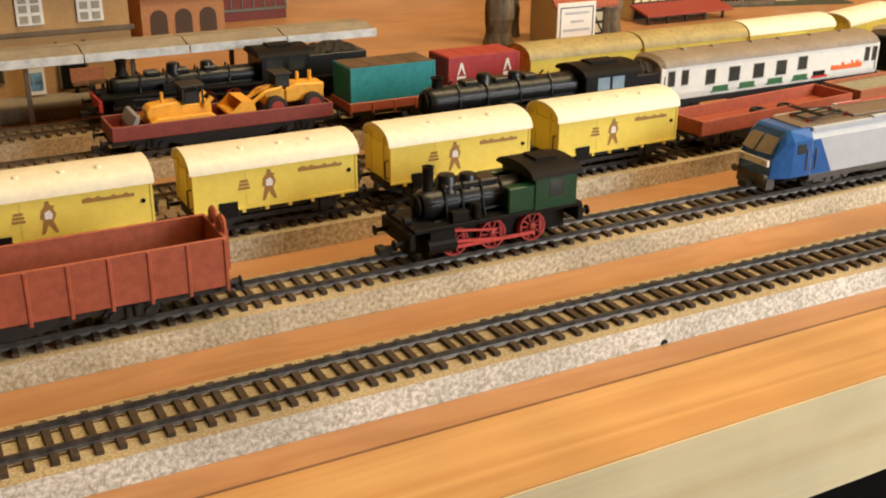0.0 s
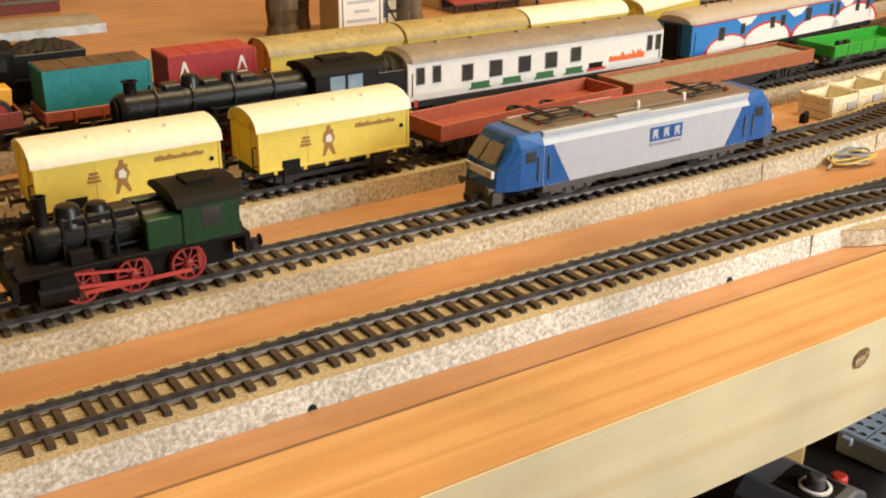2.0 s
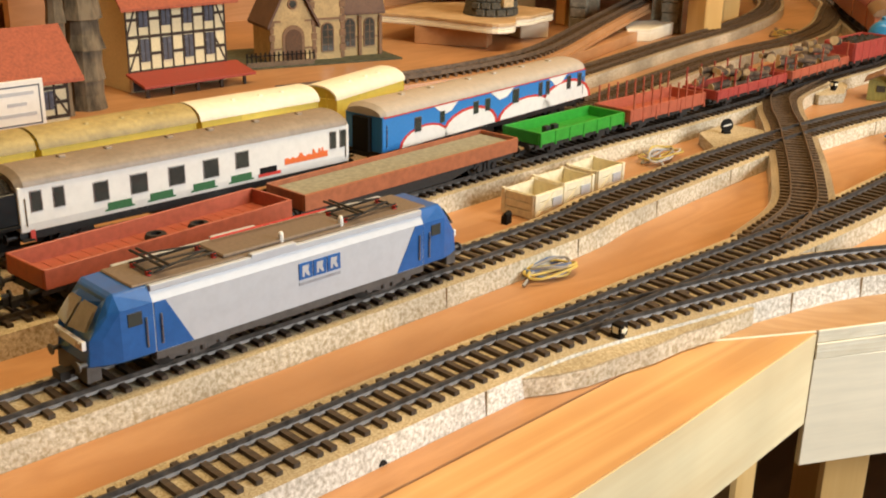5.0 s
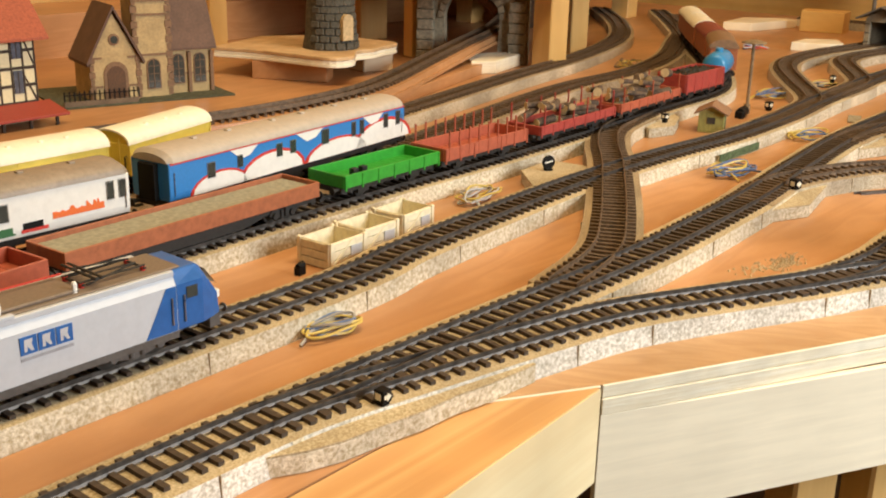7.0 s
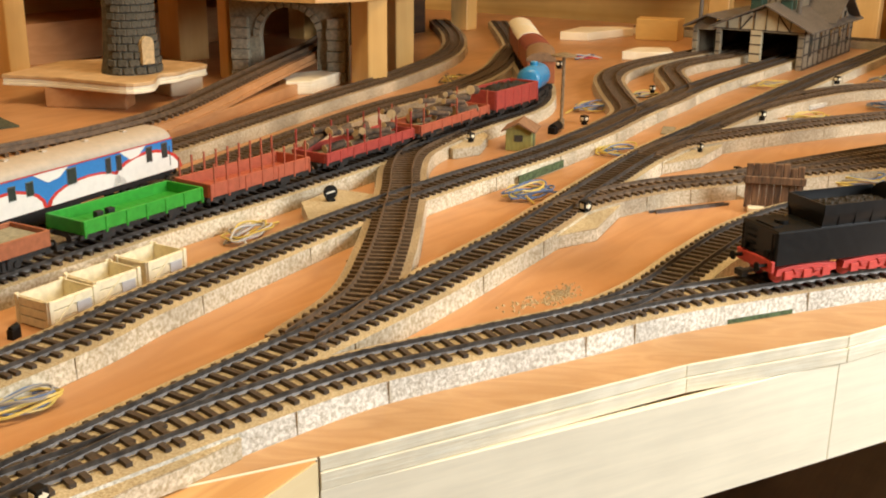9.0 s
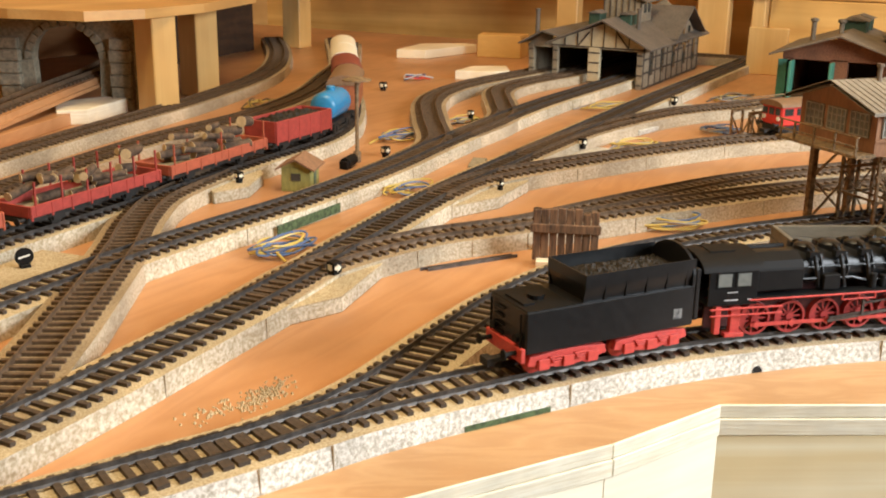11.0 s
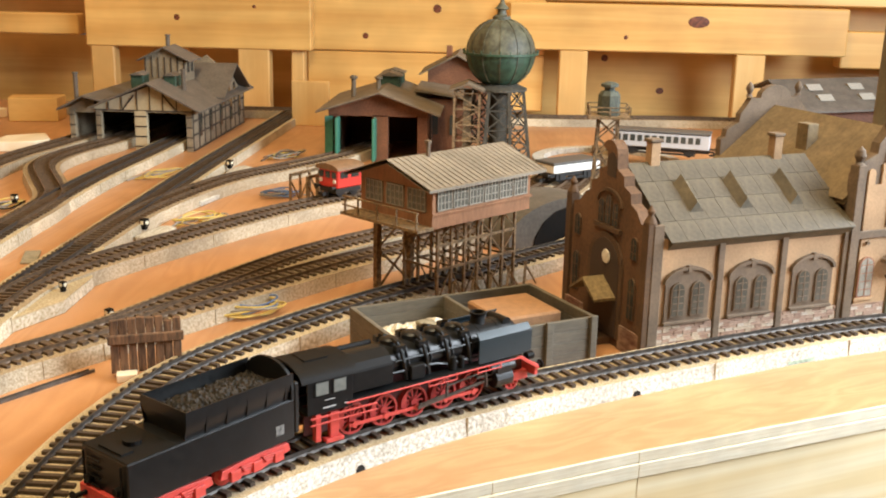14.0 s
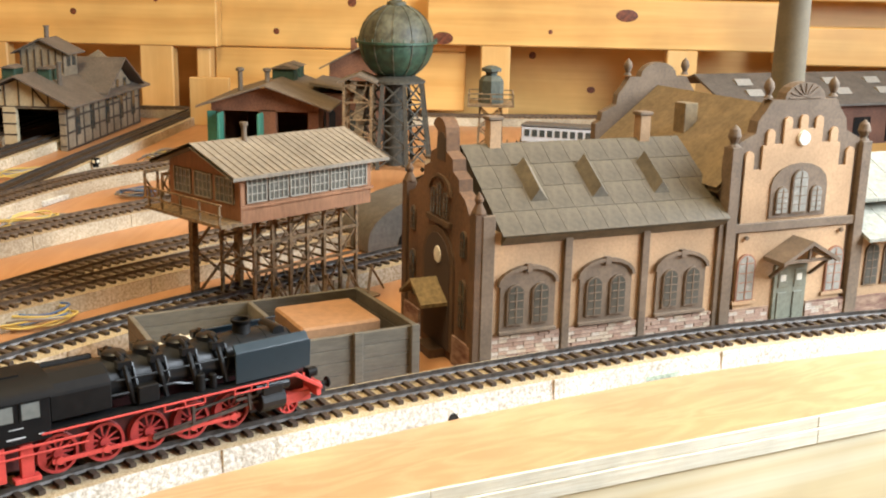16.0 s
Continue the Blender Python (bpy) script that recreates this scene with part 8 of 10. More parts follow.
for y0, y1 in ((0.0, 0.13), (0.50, 0.70), (1.12, 1.20)):
    brick_box(bs2, "brick_pier", -0.02, 0.10, y0, y1, 0.0, 0.60, BRED, "", 0.006)
plate(bs2, "front_gable", [(0.0, 0.58), (BW, 0.58), (BW, 0.66), (0.6, 0.86), (0.0, 0.66)], 0, -0.02, 0.05, BRED, "red brick front gable")
q = Shape()
q.prism([(-0.16, 0.635), (0.6, 0.90), (BW + 0.14, 0.645), (BW + 0.14, 0.62), (0.6, 0.875), (-0.16, 0.61)], 0, -0.18, BDp + 0.1)
part("roof", q, BROOF, bs2, "brown-grey low pitched roof", 0.003)
for k in (0.4, 0.85, 1.3):
    w_ = plate(bs2, "window", arch(k, 0.16, 0.2, 0.55), 1, -0.012, 0.0, PANE, "dark arched side window")
for y0, ang in ((1.12, 1), (0.66, -1)):
    d = brick_box(bs2, "door", -0.24, -0.02, y0 - 0.015, y0 + 0.015, 0.04, 0.57, DOORG, "open teal-green door leaf", 0.004)
    for k in range(3):
        brick_box(d, "door_batten", -0.22 + k * 0.07, -0.17 + k * 0.07, y0 - 0.02, y0 + 0.02, 0.06, 0.55, DOORG)
d = brick_box(bs2, "door", -0.02, 0.0, 1.12, 1.30, 0.04, 0.57, DOORG, "open teal-green door leaf", 0.004)
for yy in (0.98, 0.66):
    q = Shape()
    q.lathe([(0.04, 0.70), (0.03, 0.78), (0.03, 1.0), (0.05, 1.01), (0.05, 1.04), (0.02, 1.05), (0, 1.05)], (0.32, yy, 0), 12)
    part("smoke_pipe", q, BROOF, bs2, "brown smoke pipe", 0, True)
for xx in (0.92, 1.38):
    v = brick_box(bs2, "roof_vent", xx, xx + 0.28, 0.45, 0.72, 0.80, 1.0, DUCT, "dark green louvred roof vent", 0.01)
    plate(v, "vent_cap", [(0.42, 0.99), (0.75, 0.99), (0.585, 1.04)], 0, xx - 0.03, xx + 0.31, BROOF)
bs3 = thing("brick_house", "small red brick house with a grey roof behind the shed", "building", 16.3, -3.0)
brick_box(bs3, "wall", 0.0, 0.9, 0.0, 0.82, 0.0, 1.0, BRED, "red brick wall")
plate(bs3, "gable", [(0.0, 1.0), (0.82, 1.0), (0.41, 1.2)], 0, 0.0, 0.9, BRED)
q = Shape()
q.prism([(-0.12, 0.95), (0.41, 1.235), (0.94, 0.95), (0.94, 0.93), (0.41, 1.21), (-0.12, 0.93)], 0, -0.12, 1.0)
part("roof", q, BROOF, bs3, "grey-brown roof", 0.003)
q = Shape()
q.box(0.3, 0.4, 0.50, 0.58, 1.1, 1.32)
part("chimney", q, BRED, bs3, "", 0.006)
bs4 = thing("brick_annex", "low red brick annex beside the shed", "building", 15.3, -2.75)
brick_box(bs4, "wall", 0.0, 0.95, 0.0, 0.58, 0.0, 0.72, BRED, "red brick wall")
plate(bs4, "roof", [(-0.08, 0.72), (0.66, 0.82), (0.66, 0.85), (-0.08, 0.75)], 0, -0.08, 1.0, BROOF, "lean-to roof")
for k in (0.15, 0.4):
    plate(bs4, "window", arch(k, 0.1, 0.25, 0.52), 0, -0.012, 0.0, PANE)

# ---- the ball water tower ----
wt = thing("water_tower", "green riveted ball-shaped water tower on lattice legs", "water tower", 14.5, -3.2)
R = 0.42
zc = 1.40
low, up = [], []
for k in range(9):
    a = -math.pi / 2 + math.pi / 2 * k / 8
    low.append((max(0.001, R * math.cos(a)) if k else 0.0, zc + R * math.sin(a)))
for k in range(9):
    a = math.pi / 2 * k / 8
    up.append((R * math.cos(a), zc + R * math.sin(a)))
q = Shape()
q.lathe(low[1:], n=36)
part("lower_shell", q, TANKG, wt, "green lower half of the tank", 0, True)
q = Shape()
q.lathe(up[:-1], n=36)
part("upper_shell", q, TANKB, wt, "weathered olive upper half of the tank", 0, True)
q = Shape()
q.lathe([(R, zc - 0.012), (R + 0.045, zc - 0.012), (R + 0.045, zc + 0.012), (R, zc + 0.012)], n=36)
part("girdle", q, TANKG, wt, "gallery ring round the tank")
for k in range(24):
    a = 2 * math.pi * k / 24
    q = Shape()
    q.rod(((R + 0.04) * math.cos(a), (R + 0.04) * math.sin(a), zc), ((R + 0.04) * math.cos(a), (R + 0.04) * math.sin(a), zc + 0.05), 0.006, 5)
    part("rail_post", q, TANKG, wt)
for k in range(12):
    a = 2 * math.pi * k / 12
    q = Shape()
    pts = [((R + 0.003) * math.cos(b) * math.cos(a), (R + 0.003) * math.cos(b) * math.sin(a), zc + (R + 0.003) * math.sin(b)) for b in [-1.2 + 2.6 * j / 12 for j in range(13)]]
    q.tube(pts, 0.007, 4)
    part("plate_seam", q, TANKB, wt)
q = Shape()
q.lathe([(0.11, 1.79), (0.11, 1.84), (0.06, 1.86), (0.05, 1.92), (0.09, 1.93), (0.03, 2.0), (0.0, 2.12)], n=16)
part("cap", q, TANKB, wt, "pointed vent cap", 0, True)
WTS = mat("tower_steel", (0.075, 0.068, 0.05), 0.75, 0, 0.25, 30, 0.2)
q = Shape()
q.lathe([(0.20, 0.95), (0.34, 0.95), (0.34, 0.975), (0.22, 1.03), (0.18, 1.03)], n=28)
part("ring_beam", q, WTS, wt, "ring beam under the tank")
q = Shape()
q.rod((0, 0, 0.0), (0, 0, 1.0), 0.12, 16)
part("riser_pipe", q, WTS, wt, "thick grey riser pipe", 0, True)
for k in range(8):
    a, b = 2 * math.pi * (k + 0.5) / 8, 2 * math.pi * (k + 1.5) / 8
    q = Shape()
    q.bar((0.44 * math.cos(a), 0.44 * math.sin(a), 0.0), (0.32 * math.cos(a), 0.32 * math.sin(a), 0.95), 0.04, 0.04)
    part("leg", q, WTS, wt)
    for j in range(4):
        z0, z1 = 0.02 + 0.235 * j, 0.02 + 0.235 * (j + 1)
        r0, r1 = 0.44 - 0.126 * z0, 0.44 - 0.126 * z1
        for (ra, aa, za), (rb, ab, zb) in (((r0, a, z0), (r1, b, z1)), ((r0, b, z0), (r1, a, z1)), ((r1, a, z1), (r1, b, z1))):
            g = Shape()
            g.bar((ra * math.cos(aa), ra * math.sin(aa), za), (rb * math.cos(ab), rb * math.sin(ab), zb), 0.012, 0.016)
            part("brace", g, WTS, wt)
gt = thing("stair_tower", "dark lattice stair tower with a small roof", "lattice tower", 14.0, -2.98)
for xx in (0, 0.22, 0.44):
    for yy in (0, 0.3):
        brick_box(gt, "leg", xx, xx + 0.025, yy, yy + 0.025, 0, 0.98, STEELB)
for j in range(5):
    z0 = 0.19 * j
    for yy in (0.01, 0.31):
        for k in range(2):
            g = Shape()
            g.bar((0.22 * k, yy, z0), (0.22 * k + 0.22, yy, z0 + 0.19), 0.012, 0.014)
            g.bar((0.22 * k, yy, z0 + 0.19), (0.22 * k + 0.22, yy, z0 + 0.19), 0.012, 0.014)
            part("brace", g, STEELB, gt)
    for xx in (0.01, 0.45):
        g = Shape()
        g.bar((xx, 0.0, z0 + (0.19 if j % 2 else 0)), (xx, 0.31, z0 + (0 if j % 2 else 0.19)), 0.014, 0.014)
        g.bar((xx, 0.0, z0 + 0.19), (xx, 0.31, z0 + 0.19), 0.014, 0.014)
        part("brace", g, STEELB, gt)
    g = Shape()
    g.bar((0.02, 0.16, z0), (0.42, 0.16, z0 + 0.19), 0.10, 0.012)
    part("stair_flight", g, STEELB, gt)
plate(gt, "roof", [(-0.05, 0.97), (0.16, 1.05), (0.38, 0.97), (0.38, 0.99), (0.16, 1.075), (-0.05, 0.99)], 0, -0.05, 0.52, BROOF)

# ---- lamp tower ----
lt = thing("lattice_tower", "grey-green cabin on a lattice mast with railings", "tower", 11.55, -4.27)
MAST = mat("grey_green_cabin", (0.09, 0.10, 0.075), 0.7, 0, 0.2, 30, 0.2)
for sx in (-1, 1):
    for sy in (-1, 1):
        q = Shape()
        q.bar((sx * 0.13, sy * 0.13, 0), (sx * 0.09, sy * 0.09, 1.05), 0.02, 0.02)
        part("leg", q, STEELB, lt)
for j in range(6):
    z0, z1 = 0.17 * j, 0.17 * (j + 1)
    r0, r1 = 0.13 - 0.038 * z0, 0.13 - 0.038 * z1
    for (ax, ay), (bx_, by) in (((-1, -1), (1, -1)), ((1, -1), (1, 1)), ((1, 1), (-1, 1)), ((-1, 1), (-1, -1))):
        g = Shape()
        g.bar((ax * r0, ay * r0, z0), (bx_ * r1, by * r1, z1), 0.01, 0.012)
        g.bar((bx_ * r0, by * r0, z0), (ax * r1, ay * r1, z1), 0.01, 0.012)
        part("brace", g, STEELB, lt)
brick_box(lt, "platform", -0.20, 0.20, -0.20, 0.20, 1.05, 1.07, STEELB)
for sx, sy in ((-1, -1), (1, -1), (1, 1), (-1, 1), (0, -1), (0, 1), (-1, 0), (1, 0)):
    brick_box(lt, "rail_post", sx * 0.19 - 0.006, sx * 0.19 + 0.006, sy * 0.19 - 0.006, sy * 0.19 + 0.006, 1.07, 1.16, STEELB)
for zz in (1.115, 1.155):
    for sy in (-1, 1):
        brick_box(lt, "handrail", -0.2, 0.2, sy * 0.19 - 0.005, sy * 0.19 + 0.005, zz, zz + 0.01, STEELB)
        brick_box(lt, "handrail", sy * 0.19 - 0.005, sy * 0.19 + 0.005, -0.185, 0.185, zz, zz + 0.01, STEELB)
q = Shape()
q.lathe([(0.11, 1.07), (0.105, 1.26), (0.075, 1.30), (0.05, 1.30), (0.05, 1.33), (0.085, 1.34), (0.085, 1.365), (0.04, 1.385), (0, 1.39)], n=8)
part("cabin", q, MAST, lt, "grey-green cabin with a stepped cap")

# ---- turntable, railcar and wagons behind ----
tt = thing("turntable", "pale ring-walled turntable pit with track", "turntable", 14.9, -4.6)
q = Shape()
ro, ri = 0.95, 0.80
n = 48
v = [(r * math.cos(2 * math.pi * k / n), r * math.sin(2 * math.pi * k / n), z) for r, z in ((ro, 0.003), (ro, 0.07), (ri, 0.07), (ri, 0.003)) for k in range(n)]
q.add(v, [(j * n + k, j * n + (k + 1) % n, ((j + 1) % 4) * n + (k + 1) % n, ((j + 1) % 4) * n + k) for j in range(4) for k in range(n)])
part("ring", q, BEDW, tt, "pale granular ring")
brick_box(tt, "bridge", -0.78, 0.78, -0.13, 0.13, 0.03, 0.11, STEELB, "", 0.01)
for s in (-1, 1):
    brick_box(tt, "rail", -0.78, 0.78, s * 0.083 - 0.007, s * 0.083 + 0.007, 0.11, RAIL_TOP, RAIL)
rc = thing("railcar", "bright red small railcar with a brown roof", "railcar", 11.78, -1.64, 0, -38)
CABRED = mat("railcar_red", (0.72, 0.05, 0.035), 0.45, 0, 0.08, 30)
brick_box(rc, "body", -0.18, 0.16, -0.14, 0.14, 0.25, 0.44, CABRED, "red body", 0.012)
q = Shape()
q.prism([(0.17 * math.cos(math.pi * k / 10), 0.435 + 0.06 * math.sin(math.pi * k / 10)) for k in range(11)], 0, -0.20, 0.18)
part("roof", q, ROOFBR, rc, "brown curved roof", 0, True)
for s in (-0.09, 0.0, 0.09):
    plate(rc, "pane", [(s - 0.032, 0.35), (s + 0.032, 0.35), (s + 0.032, 0.415), (s - 0.032, 0.415)], 0, -0.186, -0.18, PANE)
for a in (-0.09, 0.06):
    plate(rc, "pane", [(a - 0.05, 0.35), (a + 0.05, 0.35), (a + 0.05, 0.415), (a - 0.05, 0.415)], 1, -0.146, -0.14, PANE)
for s in (-1, 1):
    q = Shape()
    q.rod((-0.19, s * 0.10, 0.32), (-0.18, s * 0.10, 0.32), 0.022, 10)
    part("headlight", q, WHITE, rc)
brick_box(rc, "underframe", -0.18, 0.16, -0.12, 0.12, 0.20, 0.252, UNDER)
for a in (-0.09, 0.09):
    wheelset(rc, a, 0.055)
buffers(rc, -0.18, 0.26, -1)
tr = thing("loading_trestle", "dark brown lattice trestle beside the railcar", "trestle", 11.75, -1.30, 0, -28)
for k in range(6):
    for yy in (0, 0.22):
        brick_box(tr, "leg", k * 0.16, k * 0.16 + 0.02, yy, yy + 0.02, 0, 0.30, STEELB)
        if k < 5:
            g = Shape()
            g.bar((k * 0.16, yy + 0.01, 0.02 if k % 2 else 0.28), (k * 0.16 + 0.17, yy + 0.01, 0.28 if k % 2 else 0.02), 0.012, 0.014)
            part("brace", g, STEELB, tr)
for yy in (0, 0.22):
    brick_box(tr, "girder", 0, 0.82, yy, yy + 0.02, 0.30, 0.33, STEELB)
    brick_box(tr, "handrail", 0, 0.82, yy, yy + 0.01, 0.42, 0.43, STEELB)
for x_, y_, tn, body, top, L in ((13.0, -4.0, -50, WHITE, DGREY, 0.7), (14.82, -5.28, -104, LGREY, DGREY, 1.2), (14.72, -6.3, -100, WHITE, BROWN, 0.55)):
    wv = thing("parked_wagon", "white-sided wagon with grey top on the turntable tracks" if body is WHITE else "grey windowed wagon parked beyond the houses", "goods wagon", x_, y_, 0, tn)
    hb = 0.35 if body is WHITE else 0.44
    brick_box(wv, "body", -L / 2, L / 2, -0.15, 0.15, 0.26, hb, body, "", 0.008)
    brick_box(wv, "roof", -L / 2 - 0.01, L / 2 + 0.01, -0.16, 0.16, hb, hb + 0.03, top, "", 0.012)
    if body is not WHITE:
        for k in range(12):
            plate(wv, "pane", [(-L / 2 + 0.04 + k * 0.09, 0.33), (-L / 2 + 0.1 + k * 0.09, 0.33), (-L / 2 + 0.1 + k * 0.09, 0.41), (-L / 2 + 0.04 + k * 0.09, 0.41)], 1, -0.155, -0.15, PANE)
    underframe(wv, L / 2, (-L * 0.3, L * 0.3), 0.26)
q = Shape()
q.prism([(0, 0.02), (1.3, 0.02), (1.3, 0.10)] + [(0.65 + 0.65 * math.cos(math.pi * k / 14), 0.10 + 0.34 * math.sin(math.pi * k / 14)) for k in range(15)], 1, 0, 0.5)
dm2 = thing("round_hall", "dark grey barrel-roofed hall behind the signal box", "building", 10.25, -3.35, 0, -55)
part("hall_body", q, mat("barrel_roof_grey", (0.13, 0.115, 0.095), 0.75, 0, 0.15, 30, 0.2, stain=0.2), dm2, "", 0, True)
plate(dm2, "door", arch(0.65, 0.8, 0.02, 0.36), 1, -0.012, 0.0, BLACKM, "dark arched opening")

# ---- posts, ramp and portals of the far corner ----
for x_, y_, w_, tn in ((9.97, 4.72, 0.32, -10), (11.35, 5.3, 0.34, -10), (9.52, 6.64, 0.20, -10), (10.45, 8.45, 0.5, -10), (16.4, 7.4, 0.35, 0), (7.9, 8.9, 0.3, 0), (13.5, 8.8, 0.35, 0)):
    s = Shape()
    s.box(-w_ / 2, w_ / 2, -w_ / 2, w_ / 2, 0.0, 1.078)
    solid("deck_post", s, PINE_Z, "square pine post carrying the upper deck", "post", "structure", x=x_, y=y_, turn=tn, bev=0.012)
s = Shape()
s.prism([(8.8, 5.6), (9.0, 4.75), (9.6, 4.5), (10.6, 4.55), (12.2, 5.05), (13.0, 6.2), (17.0, 7.2), (17.0, 10.95), (8.8, 10.95)], 2, 1.08, 1.18)
solid("upper_deck", s, PINE_X, "plywood upper deck over the far corner", "deck", "structure")
s = Shape()
s.box(3.0, 18.0, 9.6, 9.75, 0.0, 0.55)
s.box(3.0, 18.0, 9.75, 10.95, 0.45, 0.55)
solid("rear_shelf", s, PLY, "brown raised shelf along the rear", "shelf", "structure")
RAMP = [(3.4, 4.95, 0.0), (4.66, 4.62, 0.03), (5.53, 4.47, 0.07), (6.45, 4.5, 0.12), (7.95, 5.05, 0.18), (9.08, 5.45, 0.24), (10.4, 5.95, 0.30), (12.0, 6.9, 0.36), (13.4, 8.3, 0.42)]


def lifted(shape, rows):
    """Raises a swept shape along the ramp's slope."""
    out = []
    for x, y, z in shape.v:
        for (xa, _, za), (xb, _, zb) in zip(rows, rows[1:]):
            if x <= xb or (xb, zb) == (rows[-1][0], rows[-1][2]):
                out.append((x, y, z + za + (zb - za) * min(1, max(0, (x - xa) / (xb - xa)))))
                break
    shape.v = out
    return shape


# dark upright sheet added to stand for the deep shade under the deck
s = Shape()
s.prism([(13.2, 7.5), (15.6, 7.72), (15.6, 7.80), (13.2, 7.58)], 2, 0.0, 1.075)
solid("rear_board", s, mat("painted_shade_board", (0.07, 0.033, 0.014), 0.7, 0, 0.25, 8, 0.1, stretch=(0.1, 1, 2), stain=0.3), "added dark board standing in for the shade under the deck", "board", "structure")
rtk = thing("ramp_track", "brown track climbing a plywood ramp to the portal", "railway track")
line = curve_through([(x, y) for x, y, z in RAMP], 0.06)
q = Shape()
sweep(q, line, [(-0.22, -0.02), (0.22, -0.02), (0.22, 0.02), (-0.22, 0.02)])
part("ramp_board", lifted(q, RAMP), PLY, rtk, "reddish plywood ramp")
q = Shape()
sweep(q, line, [(-0.20, 0.021), (0.20, 0.021), (0.19, 0.085), (-0.19, 0.085)])
part("bed", lifted(q, RAMP), PLY, rtk)
for s in (-1, 1):
    q = Shape()
    sweep(q, line, [(s * 0.083 - 0.010, 0.115), (s * 0.083 + 0.010, 0.115), (s * 0.083 + 0.006, RAIL_TOP), (s * 0.083 - 0.006, RAIL_TOP)])
    part("rail", lifted(q, RAMP), RAILB, rtk)
q = Shape()
for x, y, h in curve_through([(x, y) for x, y, z in RAMP], 0.088):
    c, s = math.cos(h), math.sin(h)
    q.add([(x + c * a - s * b, y + s * a + c * b, zz) for zz in (0.085, 0.116) for b in (-0.14, 0.14) for a in (-0.016, 0.016)], [(0, 2, 3, 1), (4, 5, 7, 6), (0, 1, 5, 4), (2, 6, 7, 3), (0, 4, 6, 2), (1, 3, 7, 5)])
tagged(part("sleeper", lifted(q, RAMP), SLEEPERB, rtk), kind="stuff")
block("plywood wedge under the ramp's end", [(8.9, 5.15), (9.15, 4.95), (9.95, 5.15), (10.1, 5.4), (9.3, 5.6)], 0.0, 0.16, PLYEDGE)
s = Shape()
s.prism([(6.2, 4.22), (9.2, 5.12), (9.12, 5.3), (6.15, 4.36)], 2, 0.0, 0.13)
solid("ramp_side_board", s, PLY, "sloping plywood board beside the ramp", "board", bev=0.006)
pt = thing("tunnel_portal", "weathered grey stone tunnel portal with a round arch", "tunnel portal", 9.35, 6.45, 0, -62)
PW, PH, AR = 1.5, 1.075, 0.37
oa = [(PW / 2 + AR * math.cos(math.pi * k / 16), 0.56 + (AR + 0.02) * math.sin(math.pi * k / 16)) for k in range(17)]
q = Shape()
q.prism([(0, 0), (0, PH), (PW, PH), (PW, 0), (PW / 2 + AR * 0.94, 0.0)] + oa + [(PW / 2 - AR * 0.94, 0.0)], 1, 0.0, 0.16)
part("wall", q, STONE, pt, "grey stone wall round the arch")
for k in range(13):
    a0, a1 = math.pi * k / 13 + 0.02, math.pi * (k + 1) / 13 - 0.02
    g = Shape()
    g.prism([(PW / 2 + r * math.cos(a), 0.56 + r * math.sin(a)) for r, a in ((AR, a0), (AR + 0.09, a0), (AR + 0.09, a1), (AR, a1))], 1, -0.03, 0.0)
    part("arch_stone", g, STONE, pt, "", 0.006)
for x0 in (0.02, PW - 0.26):
    for k in range(6):
        brick_box(pt, "buttress_stone", x0 + 0.012 * (k % 2), x0 + 0.24 - 0.012 * (k % 2), -0.10, 0.0, 0.01 + k * 0.135, 0.01 + k * 0.135 + 0.128, STONE, "", 0.012)
wav = [(6.55, 7.2), (6.75, 6.7), (6.85, 6.2), (6.95, 5.65), (7.2, 5.55), (7.4, 5.68), (7.6, 5.85), (7.85, 5.82), (8.1, 5.9), (8.45, 5.98), (8.5, 6.3), (8.3, 7.1), (7.6, 7.6)]
TANPLY = mat("tan_platform_ply", (0.66, 0.45, 0.24), 0.6, 0, 0.2, 9, 0.4, dark=(0.48, 0.29, 0.13), stretch=(0.25, 0.25, 7), stain=0.15)
pf = thing("plywood_platform", "wavy-edged layered plywood platform on wooden blocks", "platform")
for k_, (z0_, z1_, grow) in enumerate(((0.22, 0.258, 1.0), (0.2585, 0.298, 0.994), (0.2985, 0.34, 1.003))):
    sheet_ = [(7.55 + (q_[0] - 7.55) * grow, 6.6 + (q_[1] - 6.6) * grow) for q_ in curve_through(wav, 0.08)]
    part("ply_layer", Shape().prism(sheet_, 2, z0_, z1_), TANPLY if k_ == 2 else PLYEDGE, pf, "tan top layer" if k_ == 2 else "pale inner layer", 0.006)
block("flat pine block under the plywood platform", [(6.73, 6.73), (7.15, 5.9), (7.45, 6.1), (7.1, 6.9)], 0.0, 0.215, PLY)
block("pine block under the plywood platform", [(8.02, 6.14), (8.4, 6.0), (8.5, 6.4), (8.1, 6.5)], 0.0, 0.215)
ru = thing("ruined_tower", "dark grey stone round tower with a brown doorway", "tower", 7.55, 6.25, 0.34)
rng = random.Random(9)
DSTONE = mat("dark_tower_stone", (0.10, 0.09, 0.068), 0.9, 0, 0.3, 25, 0.9, island=0.25)
q = Shape()
q.lathe([(0.33, 0.0), (0.30, 0.15), (0.27, 0.6), (0.27, 1.5), (0.2, 1.5), (0, 1.5)], n=24)
part("core", q, DSTONE, ru, "", 0, True)
